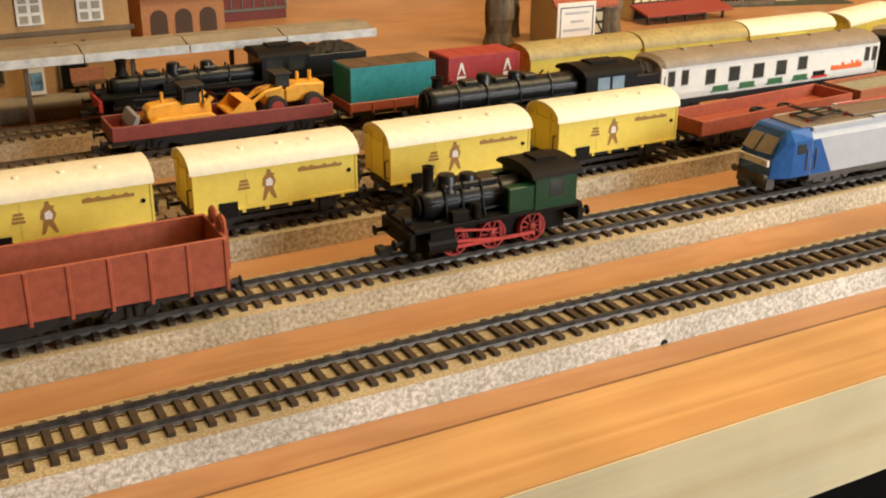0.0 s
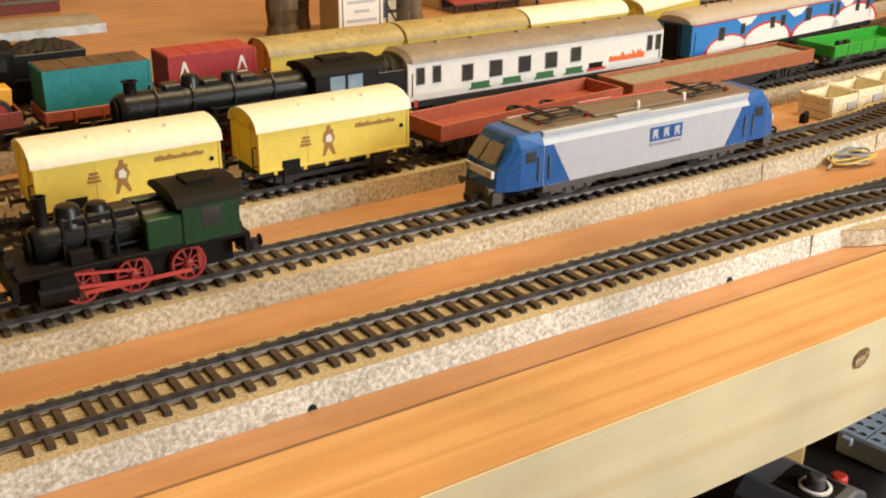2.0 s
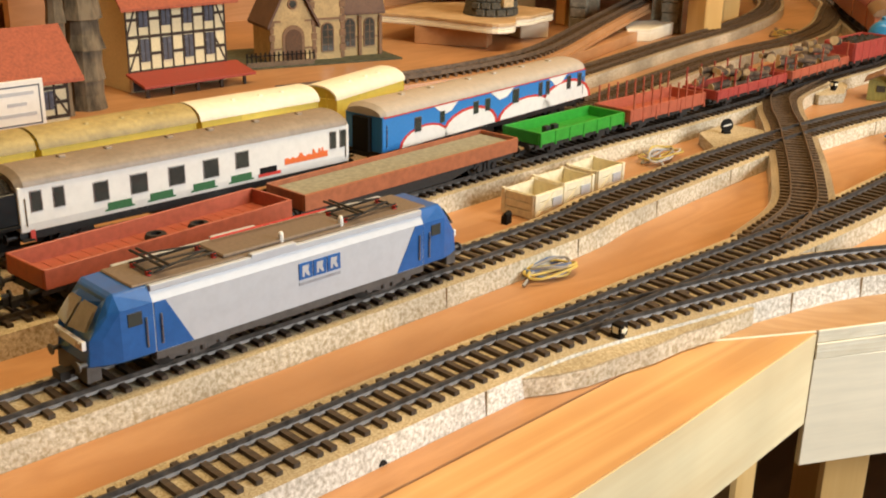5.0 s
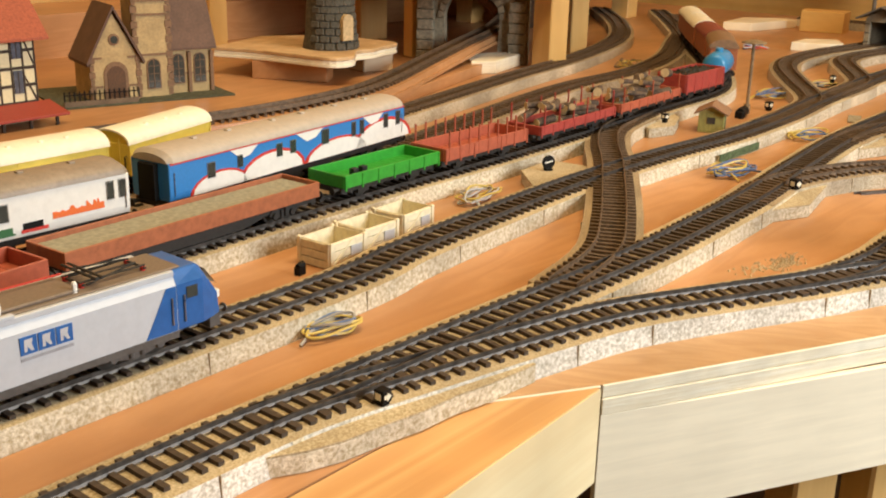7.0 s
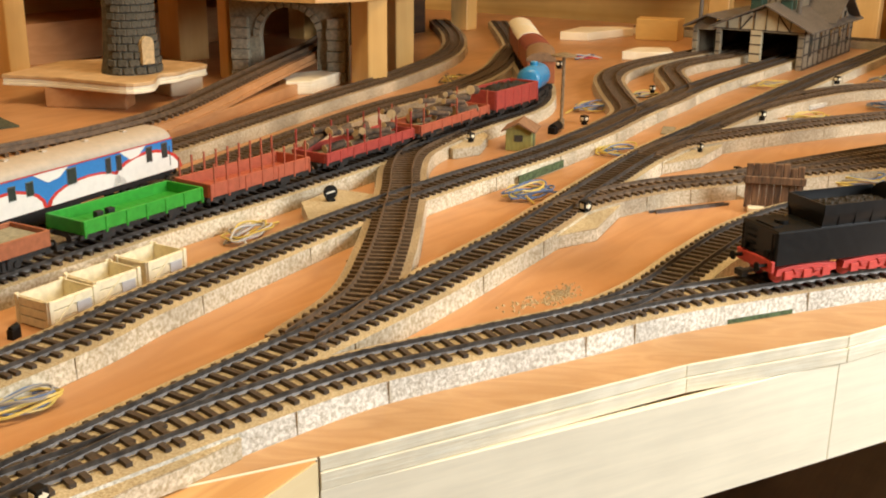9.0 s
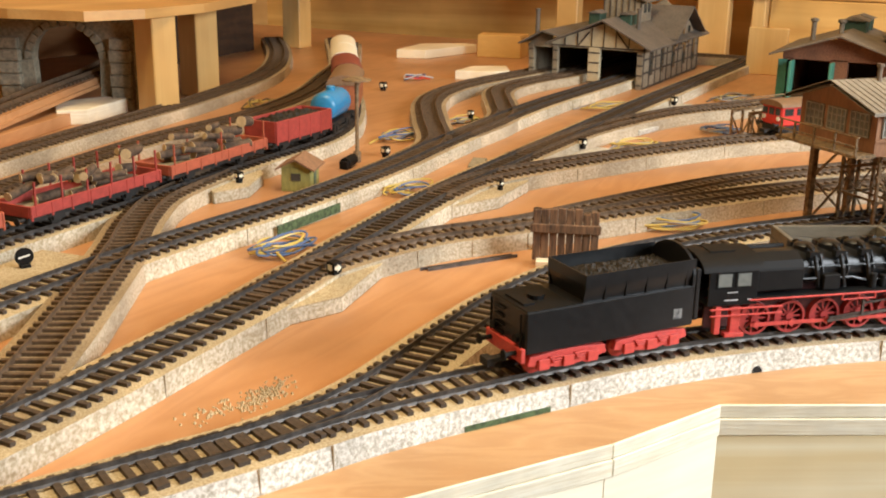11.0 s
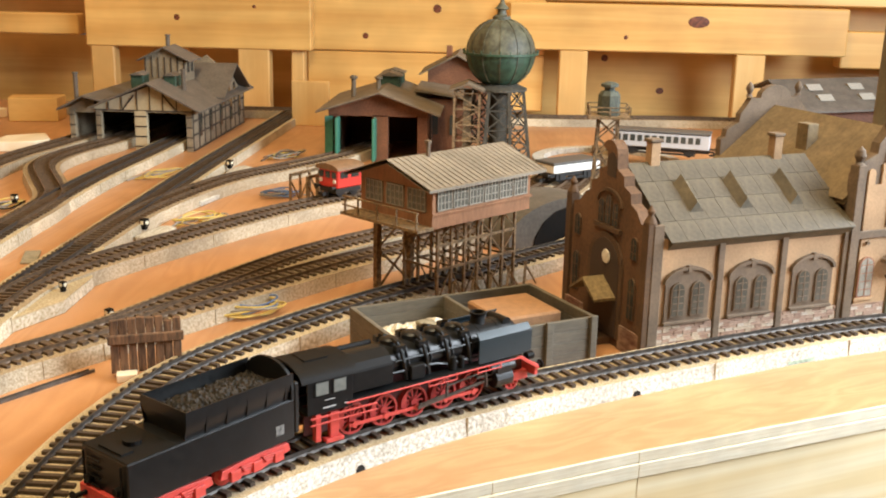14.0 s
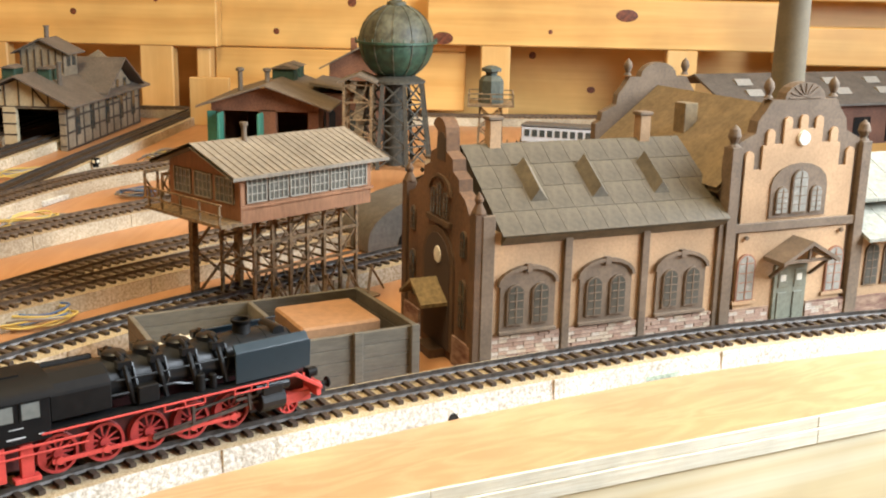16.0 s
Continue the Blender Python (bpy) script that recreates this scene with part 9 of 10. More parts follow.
for r_ in range(12):
    for k in range(16):
        a = 2 * math.pi * (k + 0.5 * (r_ % 2)) / 16
        if 3.3 < a < 6.6 or a < 0.6:
            rad = (0.33, 0.315, 0.30, 0.295, 0.29)[r_] if r_ < 5 else 0.275
            st = Shape()
            st.box(-0.025, 0.02, -0.055, 0.055, 0, 0.075)
            ob = part("stone", st, DSTONE, ru, "", 0.01)
            ob.matrix_basis = pose(rad * math.cos(a) * DM, rad * math.sin(a) * DM, (0.01 + r_ * 0.083) * DM, rng.uniform(-4, 4), rng.uniform(-4, 4), math.degrees(a))
q = Shape()
q.prism(arch(0, 0.15, 0.12, 0.42), 1, -0.36, -0.26)
dw = part("doorway", q, CUTWOOD, ru, "pale brown doorway")
dw.matrix_basis = pose(0, 0, 0, 0, 0, -8)

# ---- church ----
ch = thing("church", "ochre stone church with brown roofs and a tall tower", "church", 4.70, 6.66, 0, -16)
CHW = mat("church_ochre", (0.52, 0.38, 0.19), 0.85, 0, 0.1, 40, 0.3, stain=0.2)
CHS = mat("church_stone_trim", (0.24, 0.14, 0.08), 0.85, 0, 0.15, 40, 0.3)
CHR = mat("church_roof_brown", (0.15, 0.085, 0.06), 0.75, 0, 0.12, 40, 0.3, stain=0.2)
brick_box(ch, "base_plate", -0.55, 1.3, -0.32, 0.9, 0.002, 0.02, mat("grey_turf", (0.10, 0.105, 0.06), 0.9, 0, 0.3, 25, 0.6), "grey-green turf base")
brick_box(ch, "porch_wall", -0.16, 0.32, -0.14, 0.46, 0.02, 0.46, CHW, "ochre porch walls")
plate(ch, "porch_gable", [(-0.16, 0.46), (0.32, 0.46), (0.08, 0.90)], 1, -0.14, 0.46, CHW, "steep ochre front gable")
for sg in (-1, 1):
    q = Shape()
    q.prism([(0.08, 0.985), (0.08, 0.945), (0.08 + sg * 0.29, 0.38), (0.08 + sg * 0.30, 0.415)], 1, -0.185, 0.47)
    part("porch_roof", q, CHR, ch, "steep brown porch roof")
plate(ch, "door_surround", arch(0.08, 0.25, 0.02, 0.42), 1, -0.152, -0.14, CHS, "stone arch of the door")
plate(ch, "door", arch(0.08, 0.185, 0.02, 0.375), 1, -0.158, -0.146, mat("church_door", (0.13, 0.06, 0.025), 0.7, 0, 0.2), "brown arched door")
for sg in (-1, 1):
    for k in range(6):
        w_ = 0.03 if k % 2 else 0.02
        brick_box(ch, "quoin", 0.08 + sg * 0.24 - w_, 0.08 + sg * 0.24 + w_, -0.150, -0.13, 0.03 + k * 0.075, 0.03 + k * 0.075 + 0.066, CHS)
q = Shape()
q.lathe([(0.0, -0.016), (0.055, -0.012), (0.06, 0.0), (0, 0.0)], (0.08, -0.14, 0.64), 16, 1)
rw = part("rose_window", q, CHS, ch, "small round window")
q = Shape()
q.lathe([(0.0, -0.018), (0.038, -0.017), (0.038, 0.0), (0, 0.0)], (0.08, -0.14, 0.64), 14, 1)
part("pane", q, PANE, rw)
for zz in (0.16, 0.45):
    brick_box(ch, "string_course", -0.16, -0.055, -0.147, -0.14, zz, zz + 0.02, CHS)
    brick_box(ch, "string_course", 0.215, 0.32, -0.147, -0.14, zz, zz + 0.02, CHS)
brick_box(ch, "tower", 0.32, 0.68, -0.08, 0.30, 0.02, 1.75, CHW, "square ochre tower")
for xx, yy in ((0.32, -0.08), (0.68, -0.08)):
    for k in range(22):
        w_ = 0.035 if k % 2 else 0.022
        brick_box(ch, "quoin", xx - w_, xx + w_, yy - 0.008, yy + 0.03, 0.03 + k * 0.078, 0.03 + k * 0.078 + 0.07, CHS)
for zz in (0.45, 0.86, 1.0):
    brick_box(ch, "string_course", 0.31, 0.69, -0.092, -0.08, zz, zz + 0.02, CHS)
arched_window(ch, 0.50, 0.15, 0.10, 0.42, -0.08, -1, 1, CHS, PANE, 2)
for zz in (1.12,):
    q = Shape()
    q.lathe([(0.0, -0.1), (0.06, -0.098), (0.065, -0.08), (0, -0.08)], (0.50, 0, zz), 16, 1)
    part("tower_clock", q, mat("clock_blue", (0.10, 0.16, 0.30), 0.5), ch, "blue round tower clock")
    q = Shape()
    q.lathe([(0.0, 0.30), (0.06, 0.302), (0.065, 0.32), (0, 0.32)], (0, 0.1, zz), 16, 0)
    part("tower_clock", q, mat("clock_blue", (0.10, 0.16, 0.30)), ch)
brick_box(ch, "nave_wall", 0.68, 1.18, 0.0, 0.62, 0.02, 0.54, CHW, "ochre nave walls")
for cx in (0.80, 1.04):
    arched_window(ch, cx, 0.14, 0.12, 0.44, 0.0, -1, 1, CHS, PANE, 2)
for xx in (0.92, 1.17):
    brick_box(ch, "buttress", xx - 0.02, xx + 0.02, -0.03, 0.0, 0.02, 0.46, CHS, "", 0.005)
brick_box(ch, "string_course", 0.68, 1.18, -0.012, 0.0, 0.22, 0.235, CHS)
q = Shape()
q.prism([(-0.05, 0.50), (0.31, 1.22), (0.67, 0.50), (0.67, 0.48), (0.31, 1.19), (-0.05, 0.48)], 0, 0.64, 1.22)
part("nave_roof", q, CHR, ch, "steep brown nave roof")
brick_box(ch, "churchyard_wall", -0.50, 0.25, -0.30, -0.27, 0.02, 0.07, TRIM)
for k in range(16):
    brick_box(ch, "fence_post", -0.50 + k * 0.05, -0.488 + k * 0.05, -0.295, -0.28, 0.07, 0.17, BLACKM)
brick_box(ch, "fence_rail", -0.50, 0.25, -0.292, -0.285, 0.13, 0.14, BLACKM)


# ---- half-timbered houses ----
def framed_house(name, label, x, y, turn, w, d, z0, z1, roof_h, roof, infill, beams, rows, cols, glass, canopy=None):
    h = thing(name, label, "house", x, y, 0, turn)
    brick_box(h, "wall", 0, w, 0, d, 0.004, z1, infill, "pale plastered walls")
    plate(h, "gable", [(0, z1), (d, z1), (d / 2, z1 + roof_h * 0.92)], 0, 0, w, infill)
    t = 0.014
    dz = (z1 - z0) / rows
    for r in range(rows + 1):
        brick_box(h, "beam", -0.004, w + 0.004, -0.008, 0.0, z0 + r * dz - t, z0 + r * dz + t, beams)
    for k in range(cols + 1):
        xx = w * k / cols
        brick_box(h, "beam", xx - t / 2, xx + t / 2, -0.010, 0.0, z0, z1, beams)
    for s in (0, 1):
        g = Shape()
        a, b = (0.0, w / cols) if s == 0 else (w, w - w / cols)
        g.bar((a, -0.004, z0), (b, -0.004, z0 + dz * 1.6), 0.01, t)
        g.bar((a, -0.004, z0 + dz * 2), (b, -0.004, z1), 0.01, t)
        part("brace", g, beams, h)
    for r in range(1, rows, 2):
        for k in range(1, cols, 2):
            a = w * k / cols + t
            wn = brick_box(h, "window", a, a + w / cols - 2 * t, -0.012, 0.0, z0 + r * dz - dz * 0.45, z0 + (r + 1) * dz - t * 1.5, glass, "dark blue-grey window")
            brick_box(wn, "glazing_bar", a + w / cols / 2 - t - 0.004, a + w / cols / 2 - t + 0.004, -0.016, -0.012, z0 + r * dz - dz * 0.45, z0 + (r + 1) * dz - t * 1.5, beams)
    q = Shape()
    q.prism([(-0.12, z1 - 0.04), (d / 2, z1 + roof_h), (d + 0.12, z1 - 0.04), (d + 0.12, z1 - 0.07), (d / 2, z1 + roof_h - 0.035), (-0.12, z1 - 0.07)], 0, -0.10, w + 0.10)
    part("roof", q, roof, h, "", 0.004)
    if canopy:
        q = Shape()
        q.prism([(-0.34, z0 - 0.075), (0.0, z0 + 0.0), (0.0, z0 - 0.025), (-0.34, z0 - 0.10)], 0, -0.04, w + 0.12)
        part("canopy", q, canopy, h, "red sloping canopy", 0.003)
        for k in range(5):
            brick_box(h, "canopy_post", w * k / 4, w * k / 4 + 0.025, -0.30, -0.275, 0.004, z0 - 0.09, beams)
        brick_box(h, "shop_front", 0.03, w - 0.03, -0.006, 0.0, 0.01, z0 - 0.03, mat("dark_shop_front", (0.05, 0.045, 0.05), 0.4), "dark shop front")
    return h


BLUEPANE = mat("blue_grey_window", (0.10, 0.11, 0.14), 0.25, 0, 0.1, 20)
CRM = mat("cream_plaster", (0.74, 0.66, 0.42), 0.8, 0, 0.06, 40, 0.1)
framed_house("half_timbered_house", "cream half-timbered house with a red roof and canopy", 2.63, 6.22, 0, 1.06, 0.9, 0.19, 0.83, 0.62, REDROOF, CRM, TIMBER, 4, 9, BLUEPANE, mat("canopy_red", (0.36, 0.055, 0.035), 0.6))
framed_house("half_timbered_house", "small half-timbered house with a red roof behind the board", 1.05, 5.35, 0, 0.55, 0.5, 0.1, 0.45, 0.35, REDROOF, CRM, TIMBER, 3, 5, BLUEPANE)
framed_house("half_timbered_house", "dark red half-timbered house at the layout's rear", -1.78, 8.15, 0, 1.02, 0.9, 0.12, 0.72, 0.5, BROWNROOF, mat("dark_red_boards", (0.16, 0.03, 0.025), 0.7, 0, 0.15, 30), mat("grey_green_beams", (0.13, 0.14, 0.11), 0.7), 2, 8, mat("grey_shutter", (0.17, 0.17, 0.15), 0.6))
sg_ = thing("sign_board", "white notice board with a dark border and text bars", "notice board", 0.80, 4.98)
brick_box(sg_, "panel", 0, 0.44, 0, 0.02, 0.12, 0.50, WHITE, "white board", 0.004)
for a0, a1, c0, c1 in ((0.03, 0.41, 0.16, 0.17), (0.03, 0.41, 0.45, 0.46), (0.03, 0.04, 0.16, 0.46), (0.40, 0.41, 0.16, 0.46)):
    brick_box(sg_, "border", a0, a1, -0.003, 0.0, c0, c1, BLUEPANE)
for i, (a0, a1) in enumerate(((0.08, 0.36), (0.15, 0.30), (0.07, 0.37))):
    brick_box(sg_, "text_bar", a0, a1, -0.003, 0.0, 0.39 - i * 0.08, 0.415 - i * 0.08, LGREY)
for xx in (0.06, 0.36):
    brick_box(sg_, "leg", xx, xx + 0.02, 0.0, 0.02, 0.0, 0.12, OLDWOOD)
for x_, y_, w_ in ((0.62, 5.75, 0.30), (2.05, 5.9, 0.34), (0.95, 6.1, 0.22), (1.75, 5.75, 0.16)):
    s = Shape()
    rng = random.Random(int(x_ * 100))
    for k in range(5):
        z0 = 0.0 + k * 0.26
        s.lathe([(w_ * rng.uniform(0.45, 0.55), z0), (w_ * rng.uniform(0.42, 0.5), z0 + 0.13), (w_ * rng.uniform(0.40, 0.48), z0 + 0.258)], (rng.uniform(-0.01, 0.01), 0, 0), 9)
    solid("rock_pillar", s, mat("grey_rock_bark", (0.20, 0.155, 0.10), 0.9, 0, 0.35, 8, 1.0, stretch=(1, 1, 0.3)), "grey-brown weathered rock pillar standing upright", "pillar", x=x_, y=y_)

# ---- the station of the left end ----
pl = Shape()
pl.prism([(-14, 4.75), (-2.6, 4.75), (-2.45, 4.82), (-2.45, 5.2), (-14, 5.2)], 2, 0.0, 0.10)
solid("station_platform", pl, mat("platform_grey", (0.30, 0.25, 0.18), 0.9, 0, 0.15, 40, 0.3, stain=0.2), "pale grey station platform", "platform", "structure", bev=0.01)
cn = thing("platform_canopy", "long grey canopy roof on posts over the platform", "canopy")
for k in range(9):
    x0 = -1.40 - (k + 1) * 0.75
    q = Shape()
    q.prism([(4.25, 0.555), (4.45, 0.60), (4.72, 0.575), (4.72, 0.555), (4.45, 0.58), (4.25, 0.535)], 0, x0, x0 + 0.74)
    part("roof_sheet", q, mat("dusty_canopy_roof", (0.36, 0.31, 0.24), 0.6, 0, 0.1, 30, 0.1, stain=0.2), cn)
    q = Shape()
    q.box(x0, x0 + 0.74, 4.235, 4.249, 0.515, 0.575)
    part("fascia", q, mat("canopy_edge_pale", (0.70, 0.72, 0.73), 0.3, 0, 0.12, 12), cn, "pale glazed canopy edge")
    for yy in (4.48,):
        q = Shape()
        q.box(x0 + 0.36, x0 + 0.39, yy - 0.015, yy + 0.015, 0.0, 0.57)
        part("post", q, TRIM, cn)
stn = thing("station_building", "ochre station building with white windows and grey doors", "building", -9.2, 5.3)
STW = mat("station_ochre", (0.55, 0.32, 0.13), 0.8, 0, 0.06, 40, 0.15, stain=0.12)
brick_box(stn, "wall", 0, 6.1, 0, 1.2, 0.0, 1.05, STW, "ochre plastered wall")
brick_box(stn, "cornice", -0.03, 6.13, -0.03, 0.0, 0.535, 0.575, TRIM, "brown cornice", 0.005)
q = Shape()
q.prism([(-0.15, 1.02), (0.6, 1.5), (1.35, 1.02)], 0, -0.1, 6.2)
part("roof", q, BROWNROOF, stn, "brown roof")
for k in range(10):
    cx = 5.80 - k * 0.45
    w_ = brick_box(stn, "window", cx - 0.10, cx + 0.10, -0.02, 0.0, 0.62, 0.86, WHITE, "white framed upper window", 0.004)
    for a in (-0.045, 0.045):
        for c in (0.64, 0.72, 0.79):
            brick_box(w_, "pane", cx + a - 0.03, cx + a + 0.03, -0.024, -0.02, c, c + 0.055, mat("pale_pane", (0.42, 0.38, 0.30), 0.2))
for k in range(8):
    cx = 5.62 - k * 0.62
    if k % 2 == 0:
        d = brick_box(stn, "door", cx - 0.10, cx + 0.10, -0.015, 0.0, 0.10, 0.46, BLACKM, "dark glazed station door", 0.004)
        for a in (-0.115, 0.10):
            brick_box(d, "door_frame", cx + a, cx + a + 0.02, -0.02, 0.0, 0.10, 0.48, TRIM)
    else:
        w_ = brick_box(stn, "window", cx - 0.09, cx + 0.09, -0.015, 0.0, 0.20, 0.44, PANE, "dark ground floor window", 0.004)
        for a in (-0.1, 0.09):
            brick_box(w_, "window_frame", cx + a, cx + a + 0.015, -0.02, 0.0, 0.19, 0.46, TRIM)
q = thing("poster_stand", "small white and blue poster stand on the platform", "poster stand", -3.95, 5.12, 0.10)
brick_box(q, "panel", 0, 0.13, 0, 0.015, 0.02, 0.22, WHITE)
brick_box(q, "picture", 0.02, 0.11, -0.003, 0.0, 0.05, 0.19, mat("poster_blue", (0.2, 0.4, 0.6), 0.5, 0, 0.4, 15))
q = thing("bench", "brown bench with a coloured panel on the platform", "bench", -3.62, 5.12, 0.10)
brick_box(q, "seat", 0, 0.26, -0.02, 0.06, 0.06, 0.08, OLDWOOD)
brick_box(q, "backrest", 0, 0.26, 0.06, 0.075, 0.08, 0.18, mat("bench_orange", (0.55, 0.22, 0.12), 0.6))
for xx in (0.02, 0.22):
    brick_box(q, "leg", xx, xx + 0.02, 0.0, 0.05, 0.0, 0.06, BLACKM)
ar = thing("arcade_house", "orange arcaded house with a half-timbered upper floor", "house", -2.57, 7.3)
brick_box(ar, "wall", 0, 0.84, 0, 0.7, 0.0, 0.44, mat("arcade_orange", (0.42, 0.20, 0.09), 0.85, 0, 0.12, 40, 0.3), "orange-brown stone wall")
for k in range(3):
    plate(ar, "arch", arch(0.17 + k * 0.25, 0.17, 0.07, 0.33), 1, -0.008, 0.0, mat("dark_arch_recess", (0.07, 0.04, 0.025), 0.8), "dark round-headed arch")
    plate(ar, "arch_sill", [(0.07 + k * 0.25, 0.05), (0.27 + k * 0.25, 0.05), (0.27 + k * 0.25, 0.07), (0.07 + k * 0.25, 0.07)], 1, -0.02, 0.0, CRM)
brick_box(ar, "upper_floor", -0.03, 0.87, -0.03, 0.7, 0.45, 0.84, CRM, "cream half-timbered upper floor")
for k in range(9):
    brick_box(ar, "beam", -0.02 + k * 0.106, 0.0 + k * 0.106, -0.036, -0.03, 0.45, 0.84, TIMBER)
for zz in (0.45, 0.55, 0.81):
    brick_box(ar, "beam", -0.03, 0.87, -0.038, -0.03, zz, zz + 0.025, TIMBER)
plate(ar, "roof", [(-0.12, 0.82), (0.35, 1.25), (0.82, 0.82)], 0, -0.1, 0.94, BROWNROOF)


# ---- lamps, wires and small things on the board ----
def turnout_lamp(x, y, turn=0, big=1.0, base=0.0):
    t = thing("turnout_lamp", "small black box lamp with a white arrow", "turnout lamp", x, y, base, turn, "turnout lamps")
    s = 0.027 * big
    brick_box(t, "foot", -s * 0.7, s * 0.7, -s * 0.7, s * 0.7, 0.0, 0.03, BLACKM)
    brick_box(t, "box", -s, s, -s, s, 0.03, 0.03 + 2.1 * s, BLACKM, "black lamp box", 0.003)
    q = Shape()
    q.box(-s * 0.75, s * 0.1, -s - 0.003, -s, 0.03 + s * 0.75, 0.03 + s * 1.4)
    q.prism([(-s * 0.1, 0.03 + s * 0.3), (s * 0.8, 0.03 + s * 1.05), (-s * 0.1, 0.03 + s * 1.8)], 1, -s - 0.0032, -s)
    part("arrow", q, CREAM, t, "pale arrow glass")
    brick_box(t, "side_glass", -s - 0.003, -s, -s * 0.55, s * 0.55, 0.03 + s * 0.55, 0.03 + s * 1.6, CREAM)


for x_, y_, tn, bg3, lift_ in ((1.36, -0.33, 0, 1, 0.094), (5.96, -0.2, -15, 1.2, 0.094), (8.1, -0.58, -30, 0.9, 0.0), (8.41, -0.13, -20, 0.8, 0.094), (10.43, -0.05, -20, 1.2, 0.06), (11.9, -0.08, -20, 1.0, 0.06), (13.46, -0.06, -20, 1.2, 0.06), (7.56, 1.74, -15, 1, 0.094), (9.38, 1.48, -15, 1.2, 0.0), (11.07, 1.44, -15, 1.0, 0.112), (12.9, 3.6, 0, 1.4, 0.0)):
    turnout_lamp(x_, y_, tn, bg3, lift_)
sd = thing("shunting_disc", "black round signal disc with a white bar beside the turnout", "signal", 5.20, 1.47, 0.094, -28)
brick_box(sd, "foot", -0.03, 0.03, -0.025, 0.025, 0.0, 0.02, BLACKM, "", 0.003)
q = Shape()
q.lathe([(0.0, -0.012), (0.052, -0.010), (0.055, 0.0), (0.052, 0.010), (0.0, 0.012)], (0, 0, 0.066), 20, 1)
part("disc", q, BLACKM, sd, "black round disc", 0, True)
plate(sd, "bar", [(-0.035, 0.058), (0.030, 0.070), (0.030, 0.080), (-0.035, 0.068)], 1, -0.0145, -0.010, WHITE, "slanting white bar")
for x_, y_, tn in ((13.4, -0.12, -5), (10.35, -0.12, -12), (11.85, -0.12, -12)):
    s = Shape()
    s.prism([(-0.2, -0.09), (0.22, -0.09), (0.26, 0.0), (0.22, 0.09), (-0.2, 0.09)], 2, 0.0, 0.06)
    solid("lamp_plinth", s, BEDW, "pale granular block beside the turnout lamp", "plinth", x=x_, y=y_ - 0.06, turn=tn, bev=0.01)


def wire_bundle(x, y, size, seed, colours, turn=0, loops=5, label="loose coil of coloured wires on the board"):
    rnd = random.Random(seed)
    t = thing("wire_bundle", label, "wires", x, y, 0, turn, "coils of wire")
    for i in range(loops):
        q = Shape()
        a0 = rnd.uniform(0, 6.28)
        rx, ry = size * rnd.uniform(0.6, 1.1), size * rnd.uniform(0.28, 0.5)
        cx, cy = rnd.uniform(-0.12, 0.12) * size, rnd.uniform(-0.15, 0.15) * size
        span = rnd.uniform(4.2, 7.5)
        pts = []
        for k in range(22):
            a = a0 + span * k / 21
            w_ = 1 + 0.12 * math.sin(3 * a + i)
            pts.append((cx + rx * w_ * math.cos(a), cy + ry * w_ * math.sin(a), 0.012 + 0.05 * size * (1 + math.sin(2 * a + i)) + 0.008 * i))
        q.tube(pts, 0.0075, 5)
        part("wire", q, colours[i % len(colours)], t, "", 0, True)
    for i in range(2):
        q = Shape()
        a = rnd.uniform(0, 6.28)
        q.tube([(0, 0, 0.03), (size * 0.8 * math.cos(a), size * 0.5 * math.sin(a), 0.05), (size * 1.5 * math.cos(a + 0.3), size * 0.8 * math.sin(a + 0.3), 0.012)], 0.009, 5)
        part("wire", q, colours[(i + 1) % len(colours)], t)


YBG = (WIREY, WIREB, WIREG, WIREY)
for i, (x_, y_, sz, cols, tn, n_) in enumerate((
        (1.93, 0.54, 0.17, YBG, -10, 7), (6.44, 0.53, 0.26, (WIREB, WIREY, WIREB), -12, 8), (8.27, 0.60, 0.24, (WIREY, WIREY, WIREB), -30, 7), (8.35, -1.5, 0.28, (WIREY, WIREG, WIREY, WIREB), -60, 8),
        (10.17, 1.77, 0.28, (WIREB, WIREG, WIREY), -10, 7), (10.94, -0.40, 0.28, (WIREY, WIREG, WIREY), -40, 7), (13.1, 0.63, 0.32, (WIREY, WIREG), -30, 5), (12.24, -0.92, 0.24, (WIREB, WIREG, WIREB), -70, 7),
        (14.6, -0.52, 0.30, (WIREY, DGREY, WIREG), -30, 6), (11.28, 1.61, 0.22, (BLACKM, WIREG, WIREY), -20, 6), (11.73, 4.0, 0.3, (WIREY, WIREG, WIREB), 10, 6), (10.9, 4.1, 0.32, (WIREY, DGREY), 30, 6),
        (14.0, 3.75, 0.26, (WIREB, LGREY, RED), 0, 5), (4.42, 1.55, 0.24, (WIREG, LGREY, WIREY), 12, 6))):
    wire_bundle(x_, y_, sz, 30 + i, cols, tn, n_)

# hut and yard lamp
hu = thing("lineside_hut", "yellow-green wooden hut with a brown roof", "hut", 7.89, 1.29, 0, 20)
HUTG = mat("hut_yellow_green", (0.34, 0.33, 0.10), 0.75, 0, 0.12, 40, 0.2, stretch=(1, 1, 0.3))
brick_box(hu, "wall", 0, 0.27, 0, 0.24, 0.0, 0.20, HUTG, "yellow-green plank walls", 0.004)
plate(hu, "gable", [(0, 0.20), (0.24, 0.20), (0.12, 0.25)], 0, 0, 0.27, HUTG)
q = Shape()
q.prism([(-0.04, 0.19), (0.12, 0.275), (0.28, 0.19), (0.28, 0.175), (0.12, 0.26), (-0.04, 0.175)], 0, -0.04, 0.31)
